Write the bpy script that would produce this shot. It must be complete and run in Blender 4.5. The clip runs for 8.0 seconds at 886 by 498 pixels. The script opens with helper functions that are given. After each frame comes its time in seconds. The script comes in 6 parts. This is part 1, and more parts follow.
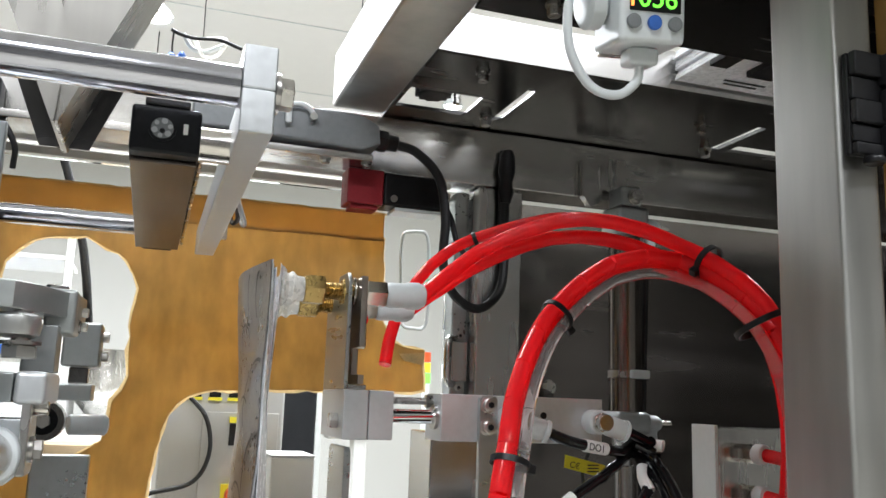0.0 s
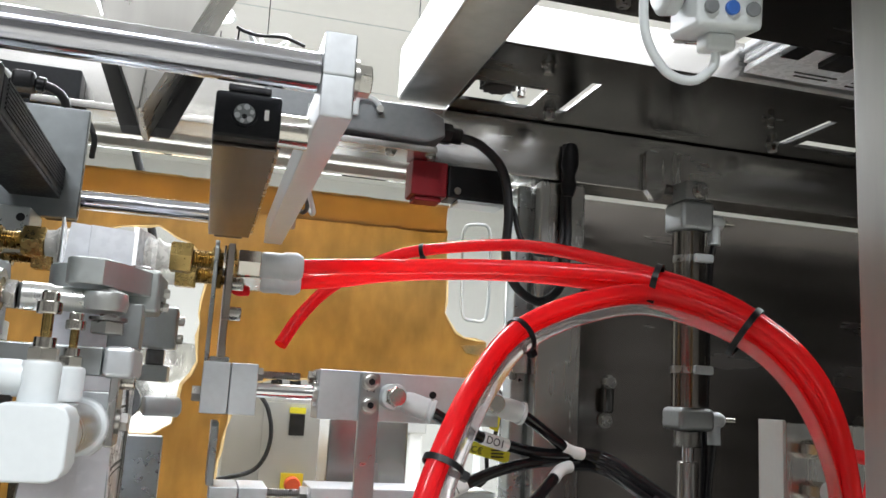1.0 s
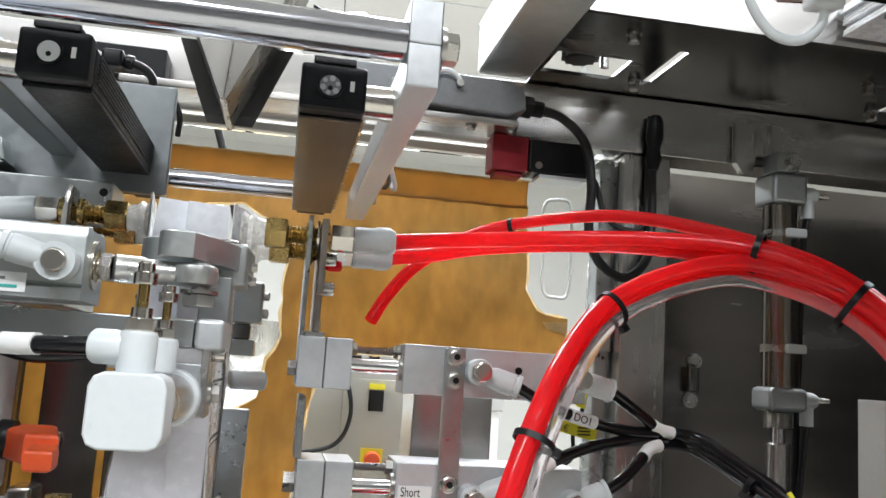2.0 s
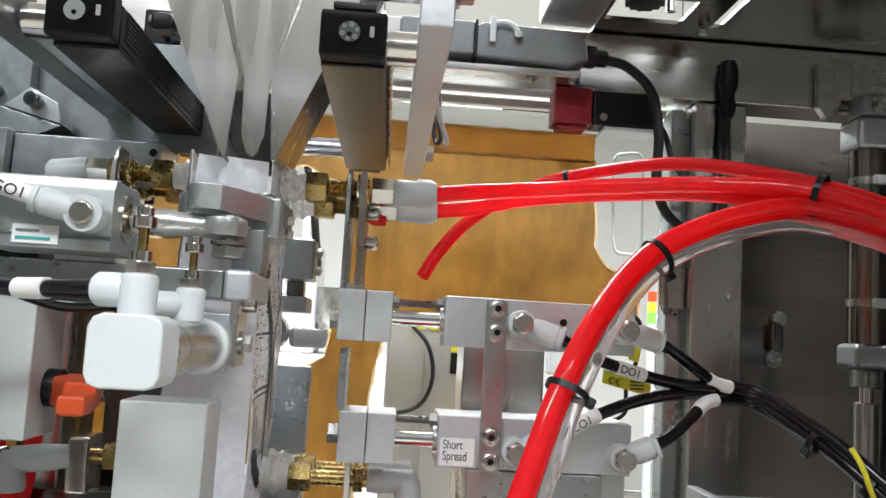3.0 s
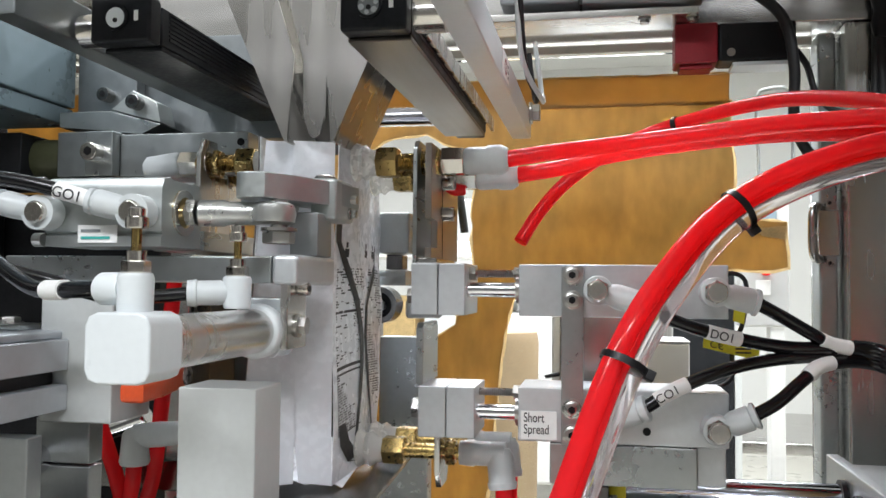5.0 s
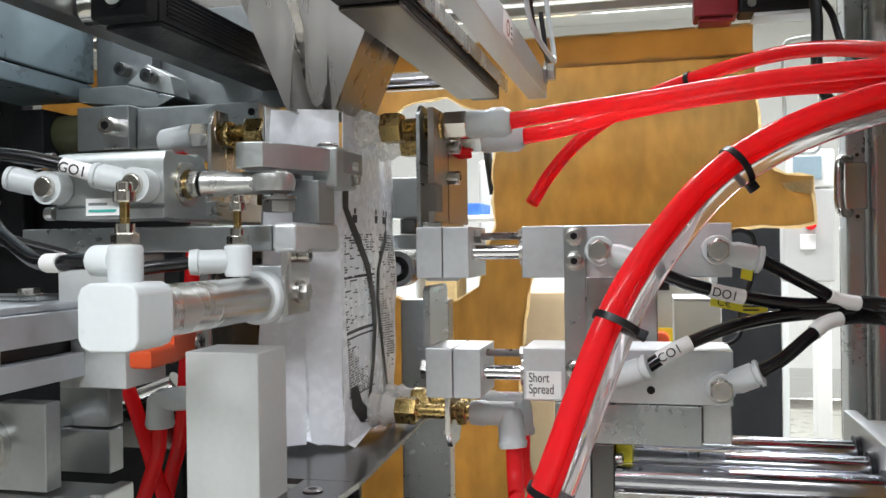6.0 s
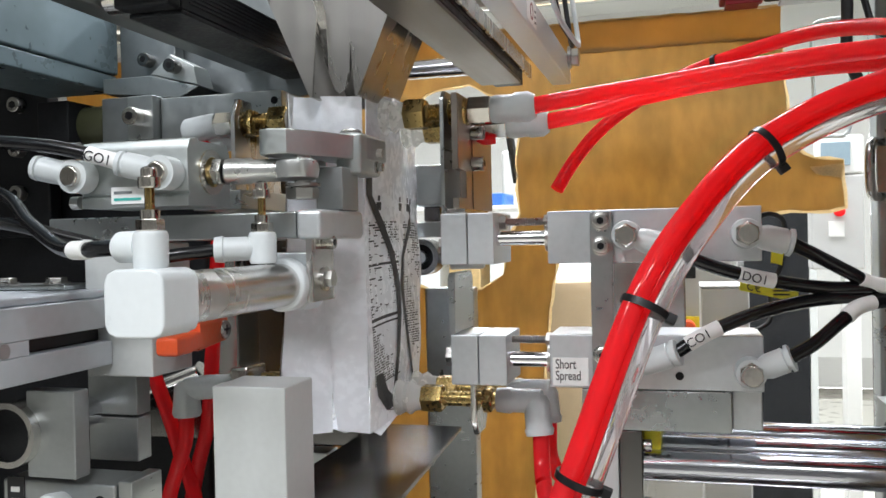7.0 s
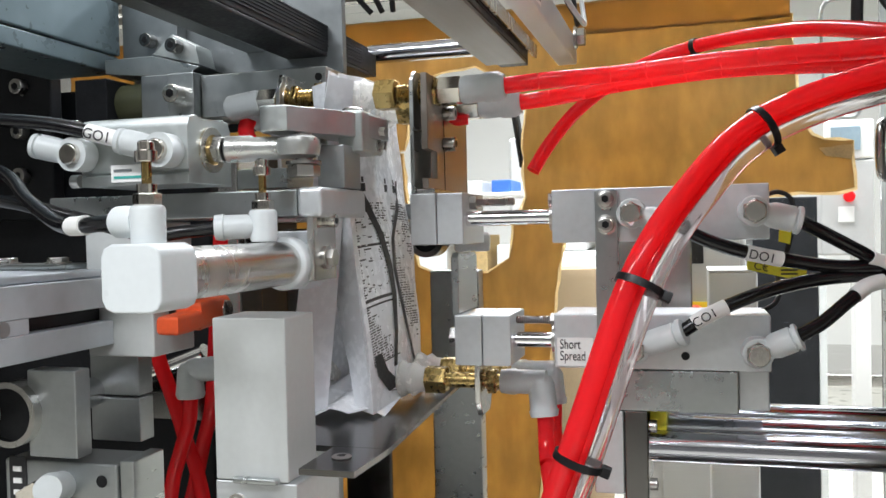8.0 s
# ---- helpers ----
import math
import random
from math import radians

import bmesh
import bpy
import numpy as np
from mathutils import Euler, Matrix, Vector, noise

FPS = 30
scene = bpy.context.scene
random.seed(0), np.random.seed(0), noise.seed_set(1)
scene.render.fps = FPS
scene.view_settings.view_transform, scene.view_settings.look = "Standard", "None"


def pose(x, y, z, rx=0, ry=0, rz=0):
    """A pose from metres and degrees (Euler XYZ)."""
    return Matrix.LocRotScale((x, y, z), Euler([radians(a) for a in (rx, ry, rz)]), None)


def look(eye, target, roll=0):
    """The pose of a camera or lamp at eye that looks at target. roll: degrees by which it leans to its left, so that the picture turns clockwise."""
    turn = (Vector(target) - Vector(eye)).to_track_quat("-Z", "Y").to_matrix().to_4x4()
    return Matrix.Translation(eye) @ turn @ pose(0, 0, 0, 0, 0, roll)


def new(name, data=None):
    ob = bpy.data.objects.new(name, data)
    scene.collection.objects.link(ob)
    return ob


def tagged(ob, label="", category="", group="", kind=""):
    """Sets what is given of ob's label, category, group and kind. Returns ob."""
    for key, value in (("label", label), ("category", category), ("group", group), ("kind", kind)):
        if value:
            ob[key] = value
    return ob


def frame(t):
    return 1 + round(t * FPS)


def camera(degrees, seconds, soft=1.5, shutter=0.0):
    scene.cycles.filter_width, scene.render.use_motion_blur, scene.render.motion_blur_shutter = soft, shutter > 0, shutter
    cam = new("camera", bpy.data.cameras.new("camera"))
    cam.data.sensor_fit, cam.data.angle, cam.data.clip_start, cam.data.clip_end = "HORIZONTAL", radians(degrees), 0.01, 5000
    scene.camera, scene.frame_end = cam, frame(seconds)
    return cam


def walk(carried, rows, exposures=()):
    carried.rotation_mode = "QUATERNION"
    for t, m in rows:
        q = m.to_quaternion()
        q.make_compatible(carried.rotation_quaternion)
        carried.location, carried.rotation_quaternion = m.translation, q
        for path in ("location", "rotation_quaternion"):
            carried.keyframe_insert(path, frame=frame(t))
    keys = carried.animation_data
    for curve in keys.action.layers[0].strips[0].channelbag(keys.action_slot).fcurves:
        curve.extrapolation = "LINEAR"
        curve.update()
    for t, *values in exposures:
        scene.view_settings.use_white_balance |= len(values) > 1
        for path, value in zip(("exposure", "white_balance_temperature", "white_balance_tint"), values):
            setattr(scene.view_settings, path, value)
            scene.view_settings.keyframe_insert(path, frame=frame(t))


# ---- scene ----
cam = camera(54.5, 8.0)
METRES, EYE, TILT, LEAN, TURN = 0.23, 1.3, 0.0, 0.0, -18.5
ROWS = [
    (0.0, 0.0, 0.0, 0.0, -0.35, 10.13, -1.95),
    (0.5, -0.0182, -0.0034, -0.0171, 1.03, 10.29, -2.42),
    (1.0, -0.0479, -0.0235, -0.0446, 2.99, 9.97, -3.15),
    (1.5, -0.107, -0.0158, -0.0418, 5.16, 9.26, -3.53),
    (3.0, 0.0893, 0.1037, -0.094, 14.76, 5.84, -3.39),
    (3.5, 0.202, 0.1622, -0.0902, 18.72, 4.7, -2.83),
    (4.0, 0.2774, 0.2311, -0.0771, 22.59, 4.12, -2.45),
    (5.5, 0.5169, 0.3481, -0.0246, 30.94, 1.07, 0.41),
    (6.0, 0.5659, 0.3675, -0.0276, 32.31, -0.14, 0.76),
    (6.5, 0.5629, 0.3713, -0.0336, 33.57, -0.13, 0.94),
    (7.0, 0.5525, 0.3787, -0.0437, 33.84, -0.65, 1.25),
    (7.5, 0.5469, 0.399, -0.0734, 34.09, -0.62, 1.31),
    (8.0, 0.5502, 0.4056, -0.0714, 34.38, -1.38, 1.33),
]
walk(cam, [(t, pose(0, 0, EYE, TILT, LEAN, TURN) @ pose(METRES * x, METRES * y, METRES * z, 90 + pitch, roll, yaw)) for t, x, y, z, yaw, pitch, roll in ROWS])

# ---- light ----
world = bpy.data.worlds.new("world")
scene.world = world
world.use_nodes = True
world.node_tree.nodes["Background"].inputs[0].default_value = (0.9, 0.95, 1.0, 1)
world.node_tree.nodes["Background"].inputs[1].default_value = 0.05
scene.view_settings.exposure = 0.66


def area_lamp(x, y, z, sx, sy, watts, target):
    data = bpy.data.lights.new("ceiling_light", "AREA")
    data.shape, data.size, data.size_y, data.energy, data.color = "RECTANGLE", sx, sy, watts, (0.95, 0.98, 1.04)
    ob = new("ceiling_light", data)
    ob.matrix_world = look((x, y, z), target)
    return ob


for lx, ly, lw in ((-0.9, -1.5, 44), (1.1, -1.5, 44), (0.0, 1.75, 62), (0.7, 2.9, 96), (-0.9, 4.4, 84), (2.6, 1.6, 65)):
    area_lamp(lx, ly, 3.12, 1.3, 0.5, lw, (lx + 0.001, ly, 0))


# ---- materials ----
def material(name, colour, rough=0.4, metal=0.0, vary=0.12, scale=40.0, bump=0.0, stretch=(1, 1, 1), trans=0.0, ior=1.45, coat=0.0, spots=0.0, glow=None, rand=0.0):
    m = bpy.data.materials.new(name)
    m.use_nodes = True
    nt = m.node_tree
    n, l = nt.nodes, nt.links
    b = n["Principled BSDF"]
    b.inputs["Roughness"].default_value = rough
    b.inputs["Metallic"].default_value = metal
    b.inputs["IOR"].default_value = ior
    b.inputs["Transmission Weight"].default_value = trans
    b.inputs["Coat Weight"].default_value = coat
    b.inputs["Coat Roughness"].default_value = 0.08
    if glow:
        b.inputs["Emission Color"].default_value = (*glow[:3], 1)
        b.inputs["Emission Strength"].default_value = glow[3]
    tc = n.new("ShaderNodeTexCoord")
    mp = n.new("ShaderNodeMapping")
    mp.inputs["Scale"].default_value = stretch
    l.new(tc.outputs["Object"], mp.inputs["Vector"])
    fine, broad = n.new("ShaderNodeTexNoise"), n.new("ShaderNodeTexNoise")
    fine.inputs["Scale"].default_value, fine.inputs["Detail"].default_value = scale * 8, 4
    broad.inputs["Scale"].default_value, broad.inputs["Detail"].default_value = scale, 3
    l.new(mp.outputs[0], fine.inputs["Vector"])
    l.new(tc.outputs["Object"], broad.inputs["Vector"])
    add = n.new("ShaderNodeMath")
    add.operation = "ADD"
    l.new(fine.outputs[0], add.inputs[0])
    l.new(broad.outputs[0], add.inputs[1])
    ramp = n.new("ShaderNodeMapRange")
    ramp.inputs[1].default_value, ramp.inputs[2].default_value = 0.6, 1.4
    ramp.inputs[3].default_value, ramp.inputs[4].default_value = 1 - vary, 1 + vary
    l.new(add.outputs[0], ramp.inputs[0])
    mix = n.new("ShaderNodeVectorMath")
    mix.operation = "SCALE"
    mix.inputs[0].default_value = colour
    l.new(ramp.outputs[0], mix.inputs["Scale"])
    last = mix.outputs[0]
    if spots:
        dirt = n.new("ShaderNodeTexNoise")
        dirt.inputs["Scale"].default_value, dirt.inputs["Detail"].default_value = scale * 2.3, 6
        l.new(tc.outputs["Object"], dirt.inputs["Vector"])
        cut = n.new("ShaderNodeMapRange")
        cut.inputs[1].default_value, cut.inputs[2].default_value = 0.58, 0.72
        cut.inputs[3].default_value, cut.inputs[4].default_value = 0, spots
        l.new(dirt.outputs[0], cut.inputs[0])
        mm = n.new("ShaderNodeMix")
        mm.data_type = "RGBA"
        l.new(cut.outputs[0], mm.inputs[0])
        l.new(last, mm.inputs[6])
        mm.inputs[7].default_value = (*[c * 0.35 for c in colour], 1)
        last = mm.outputs[2]
    l.new(last, b.inputs["Base Color"])
    rr = n.new("ShaderNodeMapRange")
    rr.inputs[1].default_value, rr.inputs[2].default_value = 0.6, 1.4
    rr.inputs[3].default_value, rr.inputs[4].default_value = max(0.02, rough * 0.75), min(1, rough * 1.3)
    l.new(add.outputs[0], rr.inputs[0])
    l.new(rr.outputs[0], b.inputs["Roughness"])
    if bump:
        bp = n.new("ShaderNodeBump")
        bp.inputs["Strength"].default_value, bp.inputs["Distance"].default_value = bump, 0.00012
        l.new(fine.outputs[0], bp.inputs["Height"])
        l.new(bp.outputs[0], b.inputs["Normal"])
    return m


ALU = material("anodised_aluminium", (0.63, 0.655, 0.67), 0.42, 0.75, 0.07, 30, 0.15)
ALU_MATT = material("matt_aluminium", (0.56, 0.58, 0.57), 0.55, 0.25, 0.06, 30, 0.2)
ALU_RAW = material("milled_aluminium", (0.45, 0.475, 0.475), 0.30, 0.95, 0.08, 20, 0.08, (1, 0.1, 1))
ALU_GREY = material("grey_anodised_aluminium", (0.38, 0.40, 0.40), 0.36, 0.8, 0.08, 30, 0.2)
ALU_CAST = material("satin_cylinder_aluminium", (0.50, 0.53, 0.52), 0.36, 0.8, 0.07, 30, 0.12)
ALU_BLUE = material("blue_grey_anodised_aluminium", (0.50, 0.53, 0.56), 0.48, 0.5, 0.08, 20, 0.15)
# Dark grey metal; on the left flange and end plate it carries shade.
ALU_DARK = material("grey_and_shaded_aluminium", (0.27, 0.29, 0.295), 0.36, 0.85, 0.12, 16, 0.1, (1, 0.2, 1))
STEEL = material("brushed_stainless", (0.56, 0.55, 0.53), 0.25, 1.0, 0.08, 9, 0.04, (1, 1, 0.06))
STEEL_X = material("brushed_stainless_sideways", (0.56, 0.55, 0.53), 0.23, 1.0, 0.08, 9, 0.04, (0.06, 1, 1))
# Darkened stainless; on the sheets the colour stands for dark reflections.
STEEL_DARK = material("dark_mirroring_stainless", (0.17, 0.165, 0.16), 0.2, 1.0, 0.15, 5, 0.03, (0.08, 1, 1))
# Stainless undersides: the dark reflection and shade are put into this colour.
SHEET_SHADED = material("shade_toned_sheet", (0.085, 0.083, 0.082), 0.24, 1.0, 0.2, 5, 0.03, (0.08, 1, 1))
# Rear panel stainless, its mirrored dark surroundings put into the base colour.
PANEL = material("stainless_mirroring_dark", (0.26, 0.24, 0.225), 0.24, 1.0, 0.22, 5, 0.05, (0.08, 1, 1))
# Arm strip steel: the brown, dark reflection is put into the colour.
STEEL_BROWN_REFLECTION = material("steel_with_brown_reflection", (0.15, 0.13, 0.115), 0.36, 1.0, 0.12, 8, 0.03, (1, 0.06, 1))
ZINC = material("zinc_plating", (0.62, 0.63, 0.61), 0.3, 0.85, 0.06, 10, 0.02)
FUNNEL = material("satin_stainless", (0.36, 0.35, 0.325), 0.27, 0.92, 0.16, 8, 0.05, (1, 1, 0.05))
CHROME = material("chromed_shaft", (0.78, 0.78, 0.80), 0.08, 1.0, 0.05, 20, 0.03, (10, 1, 1))
SHAFT = material("ground_guide_shaft", (0.56, 0.57, 0.62), 0.14, 1.0, 0.04, 20)
SWIRL = material("dark_foil_swirl", (0.03, 0.028, 0.028), 0.35, 0.2, 0.2, 60)
POST = material("brushed_stainless_post", (0.42, 0.42, 0.40), 0.42, 1.0, 0.2, 7, 0.04, (1, 1, 0.12))
STEEL_WARM = material("warm_brushed_steel_plate", (0.40, 0.355, 0.315), 0.34, 1.0, 0.08, 10, 0.05, (1, 0.1, 1))
TUBE = material("drawn_steel_tube", (0.27, 0.245, 0.22), 0.2, 1.0, 0.12, 9, 0.04, (1, 1, 0.06))
BOLT = material("zinc_bolt", (0.46, 0.45, 0.43), 0.28, 1.0, 0.08, 12, 0.03)
NICKEL = material("nickel_plating", (0.66, 0.63, 0.58), 0.2, 1.0, 0.1, 60, 0.1)
BRASS = material("brass", (0.46, 0.33, 0.13), 0.27, 1.0, 0.07, 40, 0.04)
BLACK_ANO = material("black_anodised", (0.015, 0.016, 0.018), 0.40, 0.1, 0.25, 40, 0.3, ior=1.28)
BLACK = material("black_plastic", (0.009, 0.009, 0.010), 0.36, 0.0, 0.3, 60, 0.2, ior=1.35)
BLACK_TUBE = material("black_hose", (0.007, 0.007, 0.008), 0.2, 0.0, 0.2, 60, 0.0)
RUBBER = material("black_cable_rubber", (0.014, 0.014, 0.015), 0.5, 0.0, 0.2, 60, 0.2)
RED = material("red_polyurethane", (1.0, 0.042, 0.055), 0.10, 0.0, 0.02, 6, 0.0, coat=0.4)
CLEAR = material("clear_tube", (0.96, 0.92, 0.92), 0.16, 0.0, 0.02, 20, trans=0.92, ior=1.18)
SILICONE = material("clear_silicone", (0.95, 0.94, 0.90), 0.25, 0.0, 0.03, 30, 0.1, trans=0.3, ior=1.3)
WHITE_PL = material("white_plastic", (0.69, 0.73, 0.74), 0.35, 0.0, 0.03, 30, 0.02)
GREY_PL = material("pale_grey_plastic", (0.60, 0.635, 0.64), 0.36, 0.0, 0.04, 30, 0.03)
GREY_HOOD = material("grey_hammered_paint", (0.22, 0.235, 0.245), 0.42, 0.1, 0.12, 160, 0.9)
WHITE = material("white_paper", (0.85, 0.85, 0.83), 0.55, 0.0, 0.04, 50)
INK = material("black_ink", (0.02, 0.02, 0.022), 0.5, 0.0, 0.1, 50)
FOIL = material("white_pouch_film", (0.92, 0.94, 0.97), 0.26, 0.0, 0.05, 22, 0.25, coat=0.3)
FOIL_DARK = material("silver_foil_film", (0.27, 0.255, 0.245), 0.3, 0.6, 0.45, 26, 0.8)
RED_SW = material("dark_red_plastic", (0.25, 0.012, 0.02), 0.4, 0.0, 0.12, 60, 0.2)
ORANGE = material("orange_plastic", (0.66, 0.085, 0.022), 0.38, 0.0, 0.08, 60, 0.1)
BLUE = material("blue_plastic", (0.05, 0.16, 0.55), 0.4, 0.0, 0.08, 60)
YELLOW = material("yellow_tag", (0.80, 0.72, 0.04), 0.45, 0.0, 0.08, 60)
GREEN_GLOW = material("green_digits", (0.1, 0.9, 0.05), 0.5, glow=(0.15, 1.0, 0.05, 1.3))
AMBER_GLOW = material("amber_lamp", (0.9, 0.3, 0.05), 0.5, glow=(1.0, 0.25, 0.05, 1.5))
LAMP_GLOW = material("lamp_glow", (1, 1, 1), 0.5, glow=(1.0, 0.97, 0.92, 9.0))
PAPER = material("brown_protective_paper", (0.455, 0.308, 0.118), 0.5, 0.0, 0.30, 7, 0.6, (1, 1, 0.45), spots=0.16)
PAPER_FOLD = material("brown_paper_folded_double", (0.43, 0.275, 0.10), 0.5, 0.0, 0.17, 4, 0.5)
PAPER_EDGE = material("torn_paper_edge", (0.60, 0.44, 0.21), 0.8, 0.0, 0.2, 60, 0.5)
PAINT_W = material("white_wall_paint", (0.70, 0.70, 0.68), 0.6, 0.0, 0.03, 2)
FLOOR = material("pale_epoxy_floor", (0.62, 0.60, 0.53), 0.3, 0.0, 0.05, 1.5)
CABINET = material("light_grey_steel_paint", (0.46, 0.46, 0.45), 0.45, 0.1, 0.05, 6)
OLIVE = material("olive_rubber", (0.045, 0.048, 0.022), 0.5, 0.0, 0.2, 40, 0.2)
BEAM_BLUE = material("blue_grey_steel_paint", (0.15, 0.20, 0.22), 0.3, 0.4, 0.07, 12, 0.15)
CREAM = material("cream_machine_paint", (0.66, 0.64, 0.56), 0.45, 0.0, 0.05, 8)


def let_light_through(m, share):
    """Thin paper: part of the light shines through it."""
    nt = m.node_tree
    out = next(n for n in nt.nodes if n.type == "OUTPUT_MATERIAL")
    b = nt.nodes["Principled BSDF"]
    tr, mx = nt.nodes.new("ShaderNodeBsdfTranslucent"), nt.nodes.new("ShaderNodeMixShader")
    nt.links.new(b.inputs["Base Color"].links[0].from_socket, tr.inputs["Color"])
    mx.inputs[0].default_value = share
    nt.links.new(b.outputs[0], mx.inputs[1])
    nt.links.new(tr.outputs[0], mx.inputs[2])
    nt.links.new(mx.outputs[0], out.inputs[0])


let_light_through(PAPER, 0.5)
let_light_through(PAPER_EDGE, 0.25)
let_light_through(PAPER_FOLD, 0.5)
let_light_through(RED, 0.62)
let_light_through(FOIL, 0.15)
let_light_through(SILICONE, 0.3)

glass = bpy.data.materials.new("acrylic_sheet")
glass.use_nodes = True
gb = glass.node_tree.nodes["Principled BSDF"]
gb.inputs["Base Color"].default_value = (0.97, 0.98, 0.97, 1)
gb.inputs["Roughness"].default_value = 0.01
gb.inputs["Transmission Weight"].default_value = 1.0
gb.inputs["IOR"].default_value = 1.12


# ---- mesh helpers ----
ORIGIN = {}


def thing(name, at, label, category, group="", kind=""):
    ob = new(name)
    ob.empty_display_size = 0.02
    ob.location = at
    ORIGIN[ob.name] = Vector(at)
    return tagged(ob, label, category, group, kind)


def flat_normals(bm, limit):
    """Corner normals weighted by area, so that large faces stay flat beside their bevels."""
    bm.normal_update()
    least = math.cos(limit)
    area = {f: f.calc_area() for f in bm.faces}
    out = []
    for f in bm.faces:
        for loop in f.loops:
            total = Vector((0, 0, 0))
            for g in loop.vert.link_faces:
                if f.normal.dot(g.normal) >= least:
                    total += g.normal * area[g]
            out.append(tuple(total.normalized()) if total.length > 1e-14 else tuple(f.normal))
    return out


def part(name, bm, mat, parent=None, label="", smooth=0.6, at=None):
    """One mesh object; vertices given in world places, kept relative to the thing's base."""
    base = ORIGIN[parent.name] if parent else Vector(at or (0, 0, 0))
    bmesh.ops.recalc_face_normals(bm, faces=bm.faces)
    bmesh.ops.translate(bm, verts=bm.verts, vec=-base)
    for f in bm.faces:
        f.smooth = True
    for e in bm.edges:
        if len(e.link_faces) == 2 and e.calc_face_angle(0) > smooth:
            e.smooth = False
    me = bpy.data.meshes.new(name)
    normals = flat_normals(bm, max(smooth, 0.85))
    bm.to_mesh(me)
    bm.free()
    me.normals_split_custom_set(normals)
    me.materials.append(mat)
    ob = new(name, me)
    ORIGIN[ob.name] = base
    if parent:
        ob.parent = parent
        if label:
            ob["label"] = label
    else:
        ob.location = base
    return ob


def single(name, bm, mat, label, category, group="", kind="", at=(0, 0, 0)):
    return tagged(part(name, bm, mat, None, at=at), label, category, group, kind)


def B(*boxes, bevel=0.0012, bm=None):
    """Bevelled boxes x0, x1, y0, y1, z0, z1."""
    bm = bm or bmesh.new()
    for x0, x1, y0, y1, z0, z1 in boxes:
        vs = [bm.verts.new((x, y, z)) for x in (x0, x1) for y in (y0, y1) for z in (z0, z1)]
        fs = [bm.faces.new([vs[i] for i in q]) for q in ((0, 1, 3, 2), (4, 6, 7, 5), (0, 4, 5, 1), (2, 3, 7, 6), (0, 2, 6, 4), (1, 5, 7, 3))]
        if bevel:
            es = list({e for f in fs for e in f.edges})
            bmesh.ops.bevel(bm, geom=es, offset=min(bevel, 0.3 * min(x1 - x0, y1 - y0, z1 - z0)), segments=2, affect="EDGES", profile=0.5)
    return bm


def frame_of(d):
    d = Vector(d).normalized()
    ref = Vector((0, 1, 0)) if abs(d.y) < 0.9 else Vector((0, 0, 1))
    u = (ref - ref.dot(d) * d).normalized()
    return u, d.cross(u), d


def C(p0, p1, r, seg=24, r2=None, bm=None, chamfer=0.0, turn=0.0):
    """A cylinder, cone, hex or square bar from p0 to p1 with chamfered ends."""
    bm = bm or bmesh.new()
    p0, p1 = Vector(p0), Vector(p1)
    u, v, d = frame_of(p1 - p0)
    r2 = r if r2 is None else r2
    length = (p1 - p0).length
    steps = [(0, r), (length, r2)]
    if chamfer:
        steps = [(0, r - chamfer), (chamfer, r), (length - chamfer, r2), (length, r2 - chamfer)]
    rings = []
    for s, rad in steps:
        rings.append([bm.verts.new(p0 + d * s + (u * math.cos(a) + v * math.sin(a)) * rad) for a in (turn + 2 * math.pi * k / seg for k in range(seg))])
    for a, b in zip(rings, rings[1:]):
        for k in range(seg):
            bm.faces.new((a[k], a[(k + 1) % seg], b[(k + 1) % seg], b[k]))
    bm.faces.new(rings[0][::-1])
    bm.faces.new(rings[-1])
    return bm


def lathe(p0, p1, profile, seg=24, bm=None):
    """A turned body along p0 to p1: profile rows of (fraction, radius)."""
    bm = bm or bmesh.new()
    p0, p1 = Vector(p0), Vector(p1)
    u, v, d = frame_of(p1 - p0)
    length = (p1 - p0).length
    rings = [[bm.verts.new(p0 + d * s * length + (u * math.cos(a) + v * math.sin(a)) * rad) for a in (2 * math.pi * k / seg for k in range(seg))] for s, rad in profile]
    for a, b in zip(rings, rings[1:]):
        for k in range(seg):
            bm.faces.new((a[k], a[(k + 1) % seg], b[(k + 1) % seg], b[k]))
    bm.faces.new(rings[0][::-1])
    bm.faces.new(rings[-1])
    return bm


def ring_bm(p0, p1, r, rin, seg=32, bm=None):
    bm = bm or bmesh.new()
    p0, p1 = Vector(p0), Vector(p1)
    u, v, d = frame_of(p1 - p0)
    rows = [[bm.verts.new(p + (u * math.cos(a) + v * math.sin(a)) * rad) for a in (2 * math.pi * k / seg for k in range(seg))] for p, rad in ((p0, rin), (p0, r), (p1, r), (p1, rin))]
    for i in range(4):
        a, b = rows[i], rows[(i + 1) % 4]
        for k in range(seg):
            bm.faces.new((a[k], a[(k + 1) % seg], b[(k + 1) % seg], b[k]))
    return bm


def P(pts, axis, a0, a1, bm=None, bevel=0.0):
    """A plate: a polygon across the axis, thick from a0 to a1."""
    bm = bm or bmesh.new()

    def at(p, a):
        return {"x": (a, p[0], p[1]), "y": (p[0], a, p[1]), "z": (p[0], p[1], a)}[axis]
    lo = [bm.verts.new(at(p, a0)) for p in pts]
    hi = [bm.verts.new(at(p, a1)) for p in pts]
    n = len(pts)
    fs = [bm.faces.new(lo[::-1]), bm.faces.new(hi)]
    for k in range(n):
        fs.append(bm.faces.new((lo[k], lo[(k + 1) % n], hi[(k + 1) % n], hi[k])))
    if bevel:
        es = list(set(fs[0].edges) | set(fs[1].edges))
        bmesh.ops.bevel(bm, geom=es, offset=bevel, segments=2, affect="EDGES", profile=0.5)
    return bm


